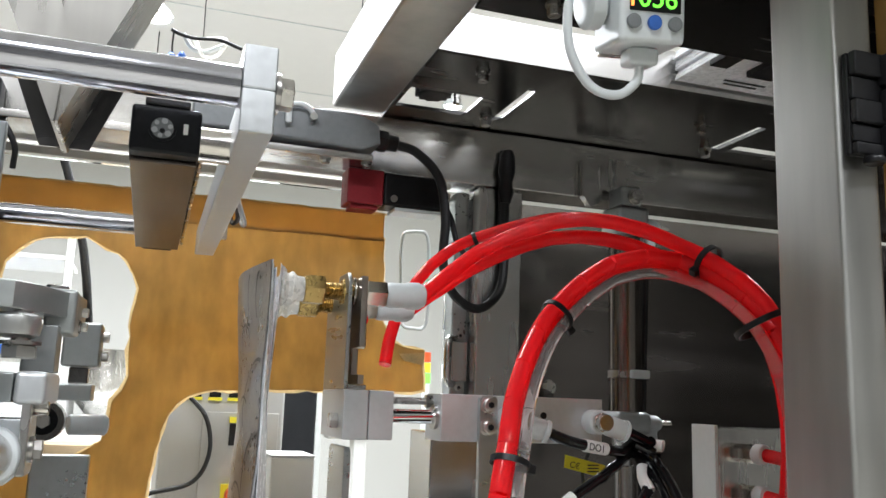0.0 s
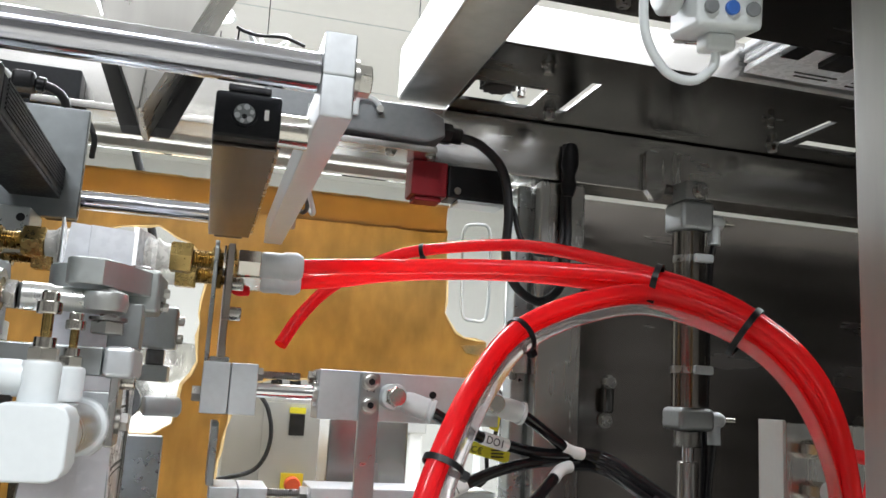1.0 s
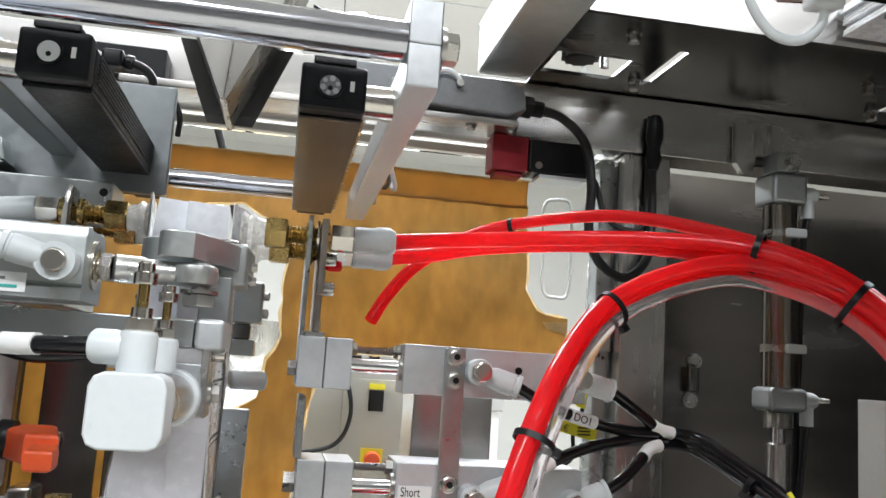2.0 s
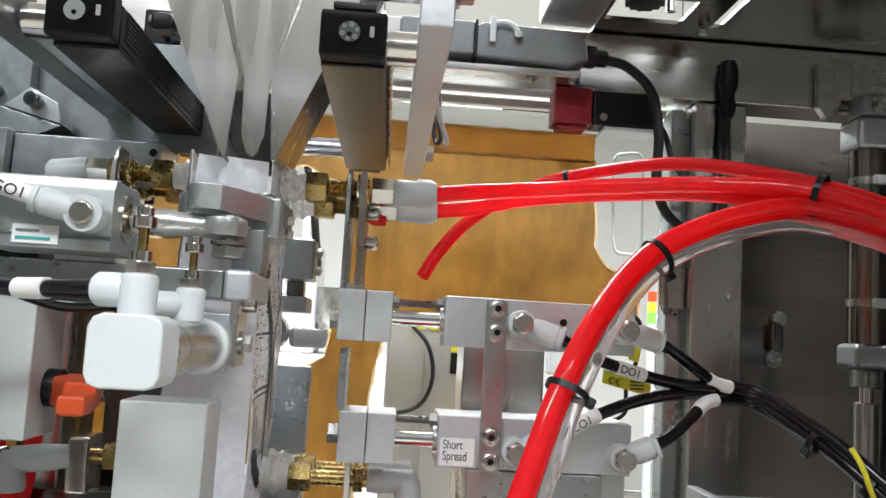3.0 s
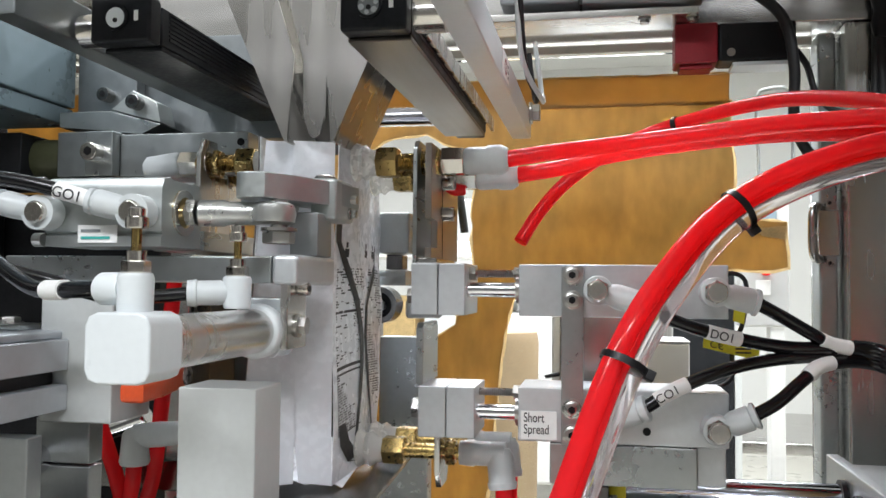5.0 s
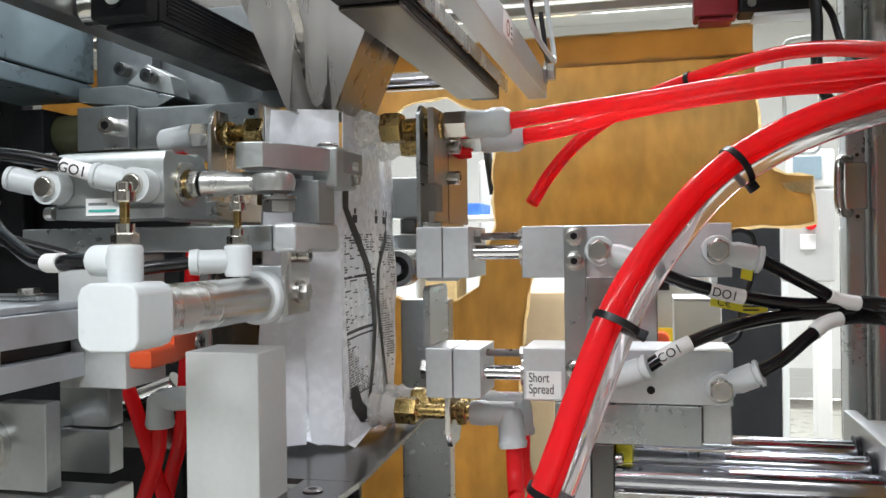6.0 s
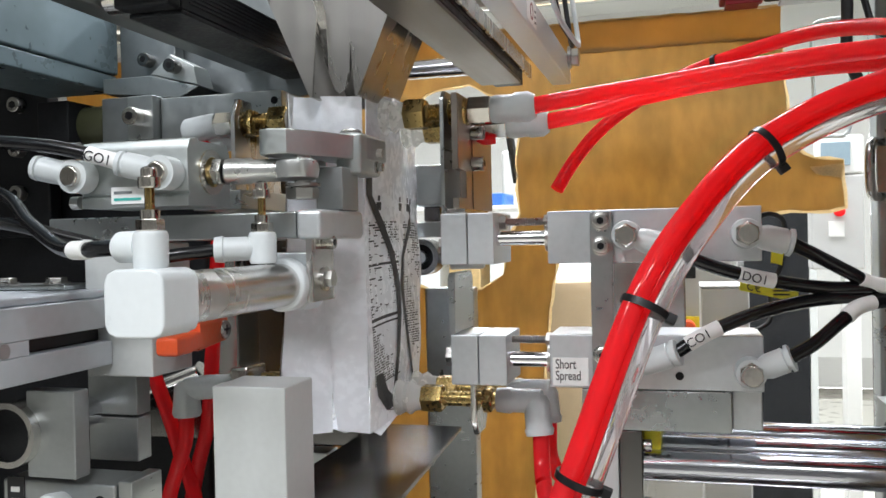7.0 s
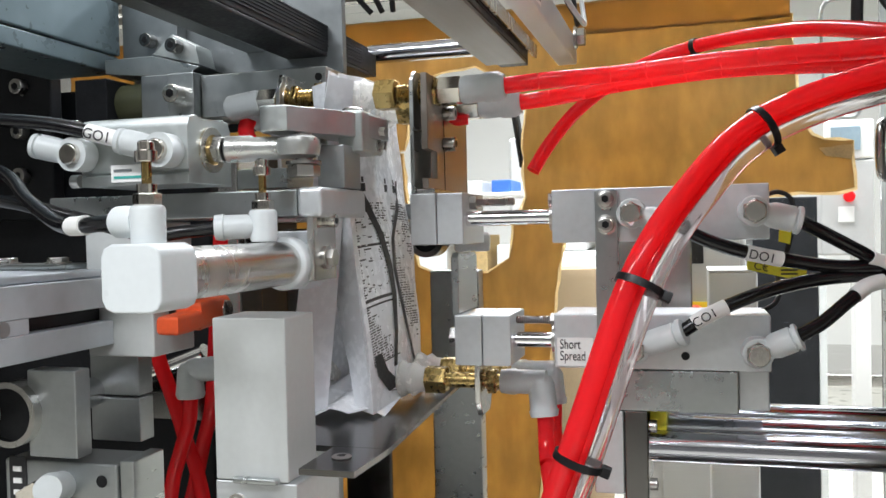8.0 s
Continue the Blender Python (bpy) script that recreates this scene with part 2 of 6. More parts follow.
def smooth_path(pts, n):
    """n + 1 points at equal steps along a smooth curve through pts."""
    p = [Vector(q) for q in pts]
    p = [2 * p[0] - p[1]] + p + [2 * p[-1] - p[-2]]
    dense = []
    for i in range(1, len(p) - 2):
        a, b, c, d = p[i - 1:i + 3]
        for k in range(24):
            t = k / 24
            dense.append(0.5 * (2 * b + (c - a) * t + (2 * a - 5 * b + 4 * c - d) * t * t + (3 * b - a - 3 * c + d) * t ** 3))
    dense.append(p[-2])
    run = [0.0]
    for a, b in zip(dense, dense[1:]):
        run.append(run[-1] + (b - a).length)
    out, j = [], 0
    for k in range(n + 1):
        s = run[-1] * k / n
        while j < len(run) - 2 and run[j + 1] < s:
            j += 1
        f = (s - run[j]) / max(1e-9, run[j + 1] - run[j])
        out.append(dense[j].lerp(dense[j + 1], min(1, f)))
    return out


def sweep(pts, r, n=40, seg=14, bm=None):
    bm = bm or bmesh.new()
    path = smooth_path(pts, n)
    rings = []
    u = None
    for i, q in enumerate(path):
        d = (path[min(i + 1, n)] - path[max(i - 1, 0)]).normalized()
        if u is None:
            u = frame_of(d)[0]
        u = (u - u.dot(d) * d).normalized()
        v = d.cross(u)
        rings.append([bm.verts.new(q + (u * math.cos(a) + v * math.sin(a)) * r) for a in (2 * math.pi * k / seg for k in range(seg))])
    for a, b in zip(rings, rings[1:]):
        for k in range(seg):
            bm.faces.new((a[k], a[(k + 1) % seg], b[(k + 1) % seg], b[k]))
    bm.faces.new(rings[0][::-1])
    bm.faces.new(rings[-1])
    return bm


def text_part(name, words, size, m, mat, parent, thick=0.0001):
    """Lettering as a mesh, laid on the plane of the pose m (world)."""
    curve = bpy.data.curves.new(name, "FONT")
    curve.body, curve.size, curve.extrude, curve.space_line = words, size, thick, 0.85
    temp = bpy.data.objects.new(name, curve)
    scene.collection.objects.link(temp)
    bpy.context.view_layer.update()
    me = bpy.data.meshes.new_from_object(temp.evaluated_get(bpy.context.evaluated_depsgraph_get()))
    bpy.data.objects.remove(temp)
    me.transform(Matrix.Translation(-ORIGIN[parent.name]) @ m)
    me.materials.clear()
    me.materials.append(mat)
    ob = new(name, me)
    ob.parent = parent
    ORIGIN[ob.name] = ORIGIN[parent.name]
    return ob


def screw(at, d, r, h, parent, name="bolt", socket=True, mat=None):
    """A hex or socket head screw standing proud of a face along d."""
    at, d = Vector(at), Vector(d).normalized()
    if socket:
        bm = C(at, at + d * h, r, 20, chamfer=r * 0.12)
        top = part(name, bm, mat or BOLT, parent)
        part("socket", C(at + d * (h - 0.0002), at + d * (h + 0.0003), r * 0.5, 6), BLACK, top) if r > 0.0035 else None
    else:
        bm = C(at, at + d * h * 0.25, r * 1.25, 20)
        C(at + d * h * 0.25, at + d * h, r, 6, bm=bm, chamfer=r * 0.08)
        top = part(name, bm, mat or BOLT, parent)
    return top


# ---- the hall round the machine ----
single("floor", B((-6, 6, -5, 8, -0.1, 0), bevel=0), FLOOR, "pale cream glossy epoxy hall floor", "floor", kind="structure")
single("ceiling", B((-6, 6, -5, 8, 3.2, 3.3), bevel=0), PAINT_W, "white panelled hall ceiling above the machine", "ceiling", kind="structure")
single("wall_north", B((-6, 6, 7.6, 7.7, 0, 3.2), bevel=0), PAINT_W, "plain white hall wall", "wall", kind="structure")
# Unseen closing wall, dark so that steel mirrors dark and front fill drops.
single("wall_south", B((-6, 6, -4.7, -4.6, 0, 3.2), bevel=0), material("darkened_wall_paint", (0.17, 0.165, 0.16), 0.6, 0.0, 0.05, 2), "unseen hall wall, darkened to keep reflections and front fill low", "wall", kind="structure")
single("wall_east", B((5.6, 5.7, -4.6, 7.6, 0, 3.2), bevel=0), PAINT_W, "plain white hall wall", "wall", kind="structure")
# West wall greyed to cut the light bounced into the blacks.
single("wall_west", B((-5.7, -5.6, -4.6, 7.6, 0, 3.2), bevel=0), CABINET, "plain white hall wall", "wall", kind="structure")


def hanging_lamp(x, y, z):
    lamp = thing("pendant_lamp", (x, y, z), "small white bell-shaped pendant lamp hanging from the ceiling", "lamp", "pendant lamps")
    part("cord", C((x, y, z + 0.07), (x, y, 3.2), 0.003, 8), BLACK, lamp)
    part("shade", lathe((x, y, z + 0.085), (x, y, z), ((0, 0.012), (0.35, 0.02), (0.65, 0.046), (1, 0.062))), GREY_PL, lamp)
    part("bulb", lathe((x, y, z + 0.008), (x, y, z - 0.012), ((0, 0.05), (0.6, 0.046), (1, 0.02))), LAMP_GLOW, lamp)


for lx, ly, lz in ((0.757, 3.5, 2.792), (-0.083, 3.2, 2.674), (-0.1, 4.6, 2.95), (1.5, 4.4, 2.95)):
    hanging_lamp(lx, ly, lz)
for i in range(7):
    single("ceiling_seam", B((-6, 6, 1.2 + i, 1.206 + i, 3.196, 3.2), bevel=0), GREY_PL, "thin grey joint strip of the ceiling panels", "trim", "ceiling joints", "structure")

# ---- machine frame ----
fr = thing("machine_frame", (0.38, 0.93, 0.0), "brushed stainless steel machine frame of beams, posts and dark sheets", "machine frame")
part("rear_beam", B((-0.9, 1.2, 0.93, 0.98, 1.556, 1.625), bevel=0.002), STEEL_X, fr)
part("side_beam", B((0.172, 0.232, 0.12, 0.928, 1.626, 1.69), bevel=0.003), POST, fr)
part("side_beam", B((-0.75, -0.69, 0.12, 0.928, 1.56, 1.62), bevel=0.003), STEEL, fr)
part("rear_post", B((0.354, 0.411, 0.93, 0.985, 0, 1.555), bevel=0.003), STEEL, fr)
part("front_post", B((0.300, 0.324, 0.312, 0.357, 0, 1.75), bevel=0.0025), POST, fr)
part("front_post", B((-0.9, -0.85, 0.30, 0.36, 0, 1.75), bevel=0.003), STEEL, fr)
part("top_sheet", B((0.2325, 1.2, 0.12, 0.633, 1.626, 1.632), bevel=0), SHEET_SHADED, fr, "underside of a stainless cover sheet, dark reflection put into its colour")
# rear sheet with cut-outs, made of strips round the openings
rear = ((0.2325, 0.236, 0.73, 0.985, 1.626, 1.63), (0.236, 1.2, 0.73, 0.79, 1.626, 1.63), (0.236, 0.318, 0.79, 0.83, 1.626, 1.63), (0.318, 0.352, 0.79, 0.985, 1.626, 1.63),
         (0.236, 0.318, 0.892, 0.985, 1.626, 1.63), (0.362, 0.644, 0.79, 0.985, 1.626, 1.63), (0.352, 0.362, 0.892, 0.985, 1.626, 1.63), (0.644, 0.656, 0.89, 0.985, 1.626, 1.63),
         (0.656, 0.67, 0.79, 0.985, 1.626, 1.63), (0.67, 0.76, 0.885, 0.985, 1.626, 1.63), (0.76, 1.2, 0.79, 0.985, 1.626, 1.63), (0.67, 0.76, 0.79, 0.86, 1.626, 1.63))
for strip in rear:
    part("sheet_strip", B(strip, bevel=0), SHEET_SHADED, fr)
part("flange", B((0.2325, 1.2, 0.7265, 0.7295, 1.627, 1.668), bevel=0), STEEL_X, fr, "bright brushed flange facing the opening")
part("rear_panel", B((0.42, 1.2, 1.06, 1.065, 0.4, 1.572), bevel=0), PANEL, fr, "stainless rear panel with dark reflections put into its colour")
# Unseen left cover, side panels and base, added to keep the inside dark.
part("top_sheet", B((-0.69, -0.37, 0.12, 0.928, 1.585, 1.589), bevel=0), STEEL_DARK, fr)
part("added_side_panel", B((1.2, 1.205, 0.12, 1.06, 0.4, 1.7), bevel=0), STEEL_DARK, fr)
part("added_side_panel", B((-0.905, -0.9, 0.36, 1.06, 0.4, 1.56), bevel=0), STEEL_DARK, fr)
part("added_base_sheet", B((-0.9, 1.2, 0.33, 1.06, 0.88, 0.9), bevel=0), STEEL_DARK, fr)
part("bracket", P([(0.486, 1.605), (0.545, 1.605), (0.545, 1.566), (0.512, 1.566), (0.508, 1.548), (0.496, 1.543), (0.486, 1.556)], "y", 0.918, 0.9285), STEEL, fr)
for x, y in ((0.343, 0.886), (0.29, 0.76), (0.58, 0.81), (0.64, 0.886), (0.32, 0.50), (0.29, 0.60)):
    screw((x, y, 1.626), (0, 0, -1), 0.006, 0.011, fr, socket=False)
for x in (0.50, 0.53):
    screw((x, 0.929, 1.60), (0, -1, 0), 0.008, 0.007, fr, socket=False)
for x, z in ((0.505, 1.275), (0.51, 1.325)):
    screw((x, 1.058, z), (0, -1, 0), 0.008, 0.006, fr, socket=False)
part("hook", B((0.497, 0.512, 1.045, 1.058, 1.285, 1.318), bevel=0.003), STEEL_DARK, fr)

kn = thing("clamp_knob", (0.272, 0.865, 1.64), "black ribbed plastic knob seen through the sheet's cut-out", "knob")
bm = lathe((0.272, 0.865, 1.632), (0.272, 0.865, 1.652), ((0, 0.014), (0.1, 0.018), (0.9, 0.018), (1, 0.014)), 24)
for k in range(12):
    a = k * math.pi / 6
    C((0.272 + 0.018 * math.cos(a), 0.865 + 0.018 * math.sin(a), 1.634), (0.272 + 0.018 * math.cos(a), 0.865 + 0.018 * math.sin(a), 1.65), 0.003, 8, bm=bm)
part("grip", bm, BLACK, kn)
part("stud", C((0.30, 0.865, 1.628), (0.30, 0.865, 1.66), 0.005, 12), BOLT, kn)

hg = thing("hinge", (0.326, 0.305, 1.448), "black plastic door hinge on the stainless post", "hinge")
for z in (1.421, 1.4385, 1.456):
    part("knuckle", C((0.3255, 0.303, z), (0.3255, 0.303, z + 0.0155), 0.0065, 20, chamfer=0.001), BLACK, hg)
part("leaf", B((0.303, 0.3235, 0.308, 0.3115, 1.421, 1.472), bevel=0.001), BLACK, hg)
for z0, z1, y in ((1.460, 1.472, 0.303), (1.4485, 1.4595, 0.3055), (1.4365, 1.448, 0.3035), (1.4275, 1.436, 0.3058), (1.421, 1.427, 0.304)):
    part("leaf_rib", B((0.3035, 0.323, y, 0.3078, z0, z1), bevel=0.0012), BLACK, hg)
part("pin", C((0.3135, 0.3045, 1.4165), (0.3135, 0.3045, 1.4205), 0.005, 18, chamfer=0.001), BLACK, hg)
part("leaf", B((0.3275, 0.347, 0.3005, 0.306, 1.421, 1.472), bevel=0.001), BLACK, hg)
for z in (1.432, 1.461):
    screw((0.338, 0.3005, z), (0, -1, 0), 0.004, 0.003, hg, mat=NICKEL)
single("door_1", B((0.3285, 0.50, 0.3065, 0.3145, 0.0, 1.7), bevel=0.001), PAPER, "acrylic door leaf still covered with brown paper", "door", kind="structure", at=(0.43, 0.31, 0.0))

# rear door with acrylic pane, brown paper still on it
dr = thing("rear_door", (0.0, 0.985, 0.9), "clear acrylic rear door in a bright aluminium frame", "door")
part("frame_stile", B((0.334, 0.352, 0.955, 0.99, 0.9, 1.552), bevel=0.003), ALU_RAW, dr)
part("frame_rail", B((-0.85, 0.333, 0.972, 0.99, 1.5445, 1.5535), bevel=0.001), CREAM, dr)
pane = part("pane", B((-0.85, 0.333, 0.98, 0.986, 0.9, 1.544), bevel=0), glass, dr, "clear acrylic sheet")
pane.visible_shadow = False
lt = thing("door_latch", (0.336, 0.945, 1.35), "stainless bow handle screwed to the door frame", "latch")
part("bow", sweep([(0.337, 0.955, 1.322), (0.326, 0.94, 1.324), (0.324, 0.938, 1.348), (0.326, 0.94, 1.372), (0.337, 0.955, 1.374)], 0.0045, 24), STEEL, lt)
part("plate", B((0.332, 0.352, 0.949, 0.954, 1.325, 1.371), bevel=0.001), STEEL, lt)
for z in (1.318, 1.378):
    screw((0.343, 0.954, z), (0, -1, 0), 0.004, 0.004, lt)

random.seed(4)


def ragged(pts, step=0.012, amount=0.0016):
    out = []
    for a, b in zip(pts, pts[1:] + pts[:1]):
        a, b = Vector(a), Vector(b)
        n = max(1, int((b - a).length / step))
        for k in range(n):
            q = a.lerp(b, k / n)
            out.append((q.x + random.uniform(-amount, amount), q.y + random.uniform(-amount, amount)))
    return out


def paper_sheet(name, pts, y0, y1, mat, label):
    bm = bmesh.new()
    lo = [bm.verts.new((x, y0, z)) for x, z in pts]
    hi = [bm.verts.new((x, y1, z)) for x, z in pts]
    n = len(pts)
    for ring in (lo, hi):
        es = [bm.edges.new((ring[k], ring[(k + 1) % n])) for k in range(n)]
        bmesh.ops.triangle_fill(bm, edges=es, use_beauty=True)
    for k in range(n):
        bm.faces.new((lo[k], lo[(k + 1) % n], hi[(k + 1) % n], hi[k]))
    return single(name, bm, mat, label, "paper", at=(0, 0.975, 1.2))


def paper_outline(g):
    """The torn paper: right part and lower band, with a bay round a hole; g widens it."""
    return ragged([(-0.60, 1.490 + g), (0.252 + g, 1.489 + g), (0.255 + g, 1.39), (0.268 + g, 1.366 + g), (0.306 + g, 1.36 + g), (0.307 + g, 1.313 - g),
                   (0.06, 1.305 - g), (0.032 + g, 1.29), (0.018 + g, 1.262), (0.006 + g, 1.16), (-0.01 + g, 1.0), (-0.02, 0.92), (-0.60, 0.92), (-0.60, 1.368),
                   (-0.158 - g * 0, 1.368), (-0.153, 1.27), (-0.145, 1.24 + g), (-0.12, 1.23 + g), (-0.065, 1.232 + g), (-0.038 - g, 1.25), (-0.032 - g, 1.29), (-0.018 - g, 1.315), (-0.022 - g, 1.37),
                   (-0.016 - g, 1.41), (-0.03 - g, 1.44), (-0.075, 1.462 - g), (-0.125, 1.455 - g), (-0.148, 1.43), (-0.157, 1.372), (-0.60, 1.372)])


outline = paper_outline(0.0)
paper = paper_sheet("protective_paper", outline, 0.974, 0.9757, PAPER, "brown protective paper torn open on the acrylic door")


def torn_rim(line, label):
    """The pale torn layer stands a few millimetres outside the brown one."""
    bm = bmesh.new()
    count = len(line)
    inner, outer = [], []
    for k in range(count):
        a, b = Vector(line[k - 1]), Vector(line[(k + 1) % count])
        side = Vector((-(b - a).y, (b - a).x)).normalized() if (b - a).length else Vector((0, 1))
        w = random.uniform(0.0008, 0.0042)
        q = Vector(line[k])
        inner.append(bm.verts.new((q.x - side.x * 0.001, 0.9767, q.y - side.y * 0.001)))
        outer.append(bm.verts.new((q.x + side.x * w, 0.9767, q.y + side.y * w)))
    for k in range(count):
        bm.faces.new((inner[k], inner[(k + 1) % count], outer[(k + 1) % count], outer[k]))
    single("torn_paper_rim", bm, PAPER_EDGE, label, "paper", at=(0, 0.977, 1.2))


torn_rim(outline, "pale torn inner layer along the paper's edge")
fold = ragged([(-0.58, 1.4860), (-0.58, 1.5175), (0.251, 1.5175), (0.2515, 1.4855)], amount=0.0008)
fold_bm = P(fold, "y", 0.9728, 0.9736)
part("folded_layer", fold_bm, PAPER_FOLD, paper, "darker folded strip along the paper's top")
top_bm = P(ragged([(-0.58, 1.5170), (-0.58, 1.5195), (0.2535, 1.5195), (0.2535, 1.5170)], 0.01, 0.0007), "y", 0.9737, 0.9739)
part("torn_edge", top_bm, PAPER_EDGE, paper, "pale torn upper edge")
flap_bm = P(ragged([(0.276, 1.3545), (0.307, 1.357), (0.306, 1.342), (0.283, 1.3465)], 0.008, 0.0008), "y", 0.9705, 0.9709)
part("turned_flap", flap_bm, PAPER_EDGE, paper, "pale corner turned over")

# safety switch, connector hood and cables at the rear beam
sw = thing("safety_switch", (0.25, 0.935, 1.53), "dark red and black door safety switch under the beam", "switch")
part("head", B((0.190, 0.231, 0.905, 0.94, 1.513, 1.553), bevel=0.002), RED_SW, sw, "dark red plastic head")
part("body", B((0.2315, 0.304, 0.905, 0.94, 1.514, 1.552), bevel=0.003), BLACK, sw)
part("foot", B((0.195, 0.226, 0.91, 0.935, 1.508, 1.513), bevel=0.001), RED_SW, sw)
part("strip", B((0.245, 0.30, 0.908, 0.94, 1.5095, 1.5135), bevel=0.001), GREY_PL, sw)
part("bracket", B((0.215, 0.30, 0.941, 0.945, 1.52, 1.575), bevel=0.001), STEEL, sw)
part("screw_head", C((0.243, 0.9045, 1.522), (0.243, 0.903, 1.522), 0.004, 16), BOLT, sw)
hd = thing("connector_hood", (0.15, 0.89, 1.575), "grey hammered-paint plug hood with a white locking lever", "connector")
part("hood", P([(0.098, 1.566), (0.098, 1.598), (0.106, 1.603), (0.196, 1.601), (0.214, 1.592), (0.216, 1.572), (0.196, 1.563)], "y", 0.868, 0.915, bevel=0.003), GREY_HOOD, hd)
part("base_housing", B((0.02, 0.098, 0.87, 0.92, 1.568, 1.604), bevel=0.003), GREY_HOOD, hd)
part("seal", B((0.0975, 0.1005, 0.867, 0.916, 1.564, 1.6045), bevel=0.001), BLACK, hd)
part("lock_lever", B((0.112, 0.1185, 0.861, 0.866, 1.580, 1.607), bevel=0.0015), WHITE_PL, hd)
part("lever_arm", sweep([(0.117, 0.8635, 1.600), (0.127, 0.8635, 1.602), (0.137, 0.8635, 1.598), (0.143, 0.8635, 1.588)], 0.003, 14, 8), WHITE_PL, hd)
part("pivot", C((0.141, 0.867, 1.590), (0.141, 0.860, 1.590), 0.004, 16), BOLT, hd)
part("gland", C((0.216, 0.89, 1.582), (0.228, 0.89, 1.581), 0.012, 6, chamfer=0.001), BLACK, hd)
part("gland_nut", C((0.228, 0.89, 1.581), (0.240, 0.89, 1.580), 0.009, 12, chamfer=0.001), BLACK, hd)
part("rail", B((-0.2, 0.21, 0.875, 0.925, 1.553, 1.561), bevel=0.001), STEEL_X, hd)
for x in (0.16, 0.205):
    screw((x, 0.885, 1.553), (0, 0, -1), 0.005, 0.005, hd, socket=False)
tagged(single("power_cable", sweep([(0.238, 0.89, 1.58), (0.262, 0.885, 1.572), (0.287, 0.88, 1.545), (0.296, 0.88, 1.50), (0.297, 0.885, 1.45), (0.312, 0.89, 1.418), (0.345, 0.90, 1.405), (0.377, 0.915, 1.43), (0.385, 0.922, 1.48), (0.384, 0.923, 1.54), (0.386, 0.923, 1.60)], 0.0052, 90),
       RUBBER, "thick black rubber cable looping from the plug hood", "cable"))
single("switch_cable", sweep([(0.304, 0.922, 1.53), (0.316, 0.92, 1.51), (0.325, 0.918, 1.48), (0.345, 0.918, 1.463), (0.374, 0.92, 1.47), (0.379, 0.924, 1.52), (0.38, 0.924, 1.60)], 0.0032, 60), RUBBER, "thin black cable of the safety switch", "cable")
single("cable_wrap", lathe((0.384, 0.921, 1.535), (0.386, 0.921, 1.60), ((0, 0.006), (0.2, 0.0095), (0.4, 0.007), (0.6, 0.0105), (0.9, 0.009), (1, 0.006))), BLACK, "black cable bundle wrapped with tape on the post", "cable")

# air cylinder before the rear panel
cy = thing("air_cylinder", (0.533, 0.90, 1.42), "round stainless air cylinder hanging before the rear panel", "air cylinder")
X, Y = 0.533, 0.90
part("clevis", B((X - 0.014, X + 0.014, Y - 0.016, Y + 0.016, 1.5405, 1.565), bevel=0.003), ALU_GREY, cy)
screw((X + 0.004, Y - 0.016, 1.552), (0, -1, 0), 0.008, 0.008, cy, socket=False)
part("end_cap", B((X - 0.022, X + 0.022, Y - 0.022, Y + 0.022, 1.503, 1.54), bevel=0.006), ALU_GREY, cy)
part("barrel", C((X, Y, 1.297), (X, Y, 1.503), 0.0195, 40), TUBE, cy)
part("end_cap", B((X - 0.023, X + 0.023, Y - 0.022, Y + 0.022, 1.271, 1.297), bevel=0.006), ALU_GREY, cy)
part("thread", lathe((X, Y, 1.271), (X, Y, 1.252), [(k / 16, 0.0165 if k % 2 else 0.0148) for k in range(17)]), STEEL, cy)
part("piston_rod", C((X, Y, 1.236), (X, Y, 1.254), 0.007, 20), CHROME, cy)
part("rod_end", C((X, Y, 1.00), (X, Y, 1.236), 0.012, 24, chamfer=0.002), STEEL, cy)
for z in (1.336, 1.466):
    part("clamp_band", ring_bm((X, Y, z), (X, Y, z + 0.008), 0.0205, 0.0195), BOLT, cy)
    part("clamp_block", B((X - 0.006, X + 0.018, Y - 0.026, Y - 0.019, z - 0.001, z + 0.009), bevel=0.002), GREY_PL, cy)
for z, s in ((1.284, -1), (1.52, -1)):
    part("speed_fitting", lathe((X + 0.022, Y, z), (X + 0.045, Y, z), ((0, 0.006), (0.2, 0.0095), (0.8, 0.0095), (1, 0.007))), GREY_PL, cy)
    part("adjust_screw", C((X + 0.045, Y, z), (X + 0.06, Y, z), 0.004, 12), NICKEL, cy)
    part("elbow_leg", C((X + 0.034, Y, z), (X + 0.034, Y, z + s * 0.028), 0.0075, 16), GREY_PL, cy)
    part("hose", sweep([(X + 0.034, Y, z + s * 0.028), (X + 0.034, Y + 0.01, z + s * 0.08), (X + 0.03, Y + 0.02, 1.1)], 0.004, 24, 10), BLACK_TUBE, cy)

# distributor block with red hoses at the side
mb = thing("distributor_block", (0.50, 0.70, 1.22), "bright aluminium air distributor block with red hoses plugged in", "manifold")
part("end_plate", B((0.4665, 0.4695, 0.640, 0.674, 0.905, 1.289), bevel=0.0006), ALU_MATT, mb)
part("block", B((0.470, 0.60, 0.641, 0.674, 0.905, 1.287), bevel=0.001), STEEL, mb)
for z in (1.266, 1.232, 1.198):
    part("hex_fitting", C((0.490, 0.641, z), (0.494, 0.622, z), 0.008, 6, chamfer=0.001), NICKEL, mb)
    part("collar", C((0.494, 0.622, z), (0.496, 0.612, z), 0.0085, 20, chamfer=0.001), GREY_PL, mb)
    part("red_hose", sweep([(0.495, 0.616, z), (0.499, 0.60, z - 0.002), (0.492, 0.565, z - 0.006), (0.465, 0.54, z - 0.03), (0.435, 0.525, z - 0.10)], 0.0055, 24), RED, mb)

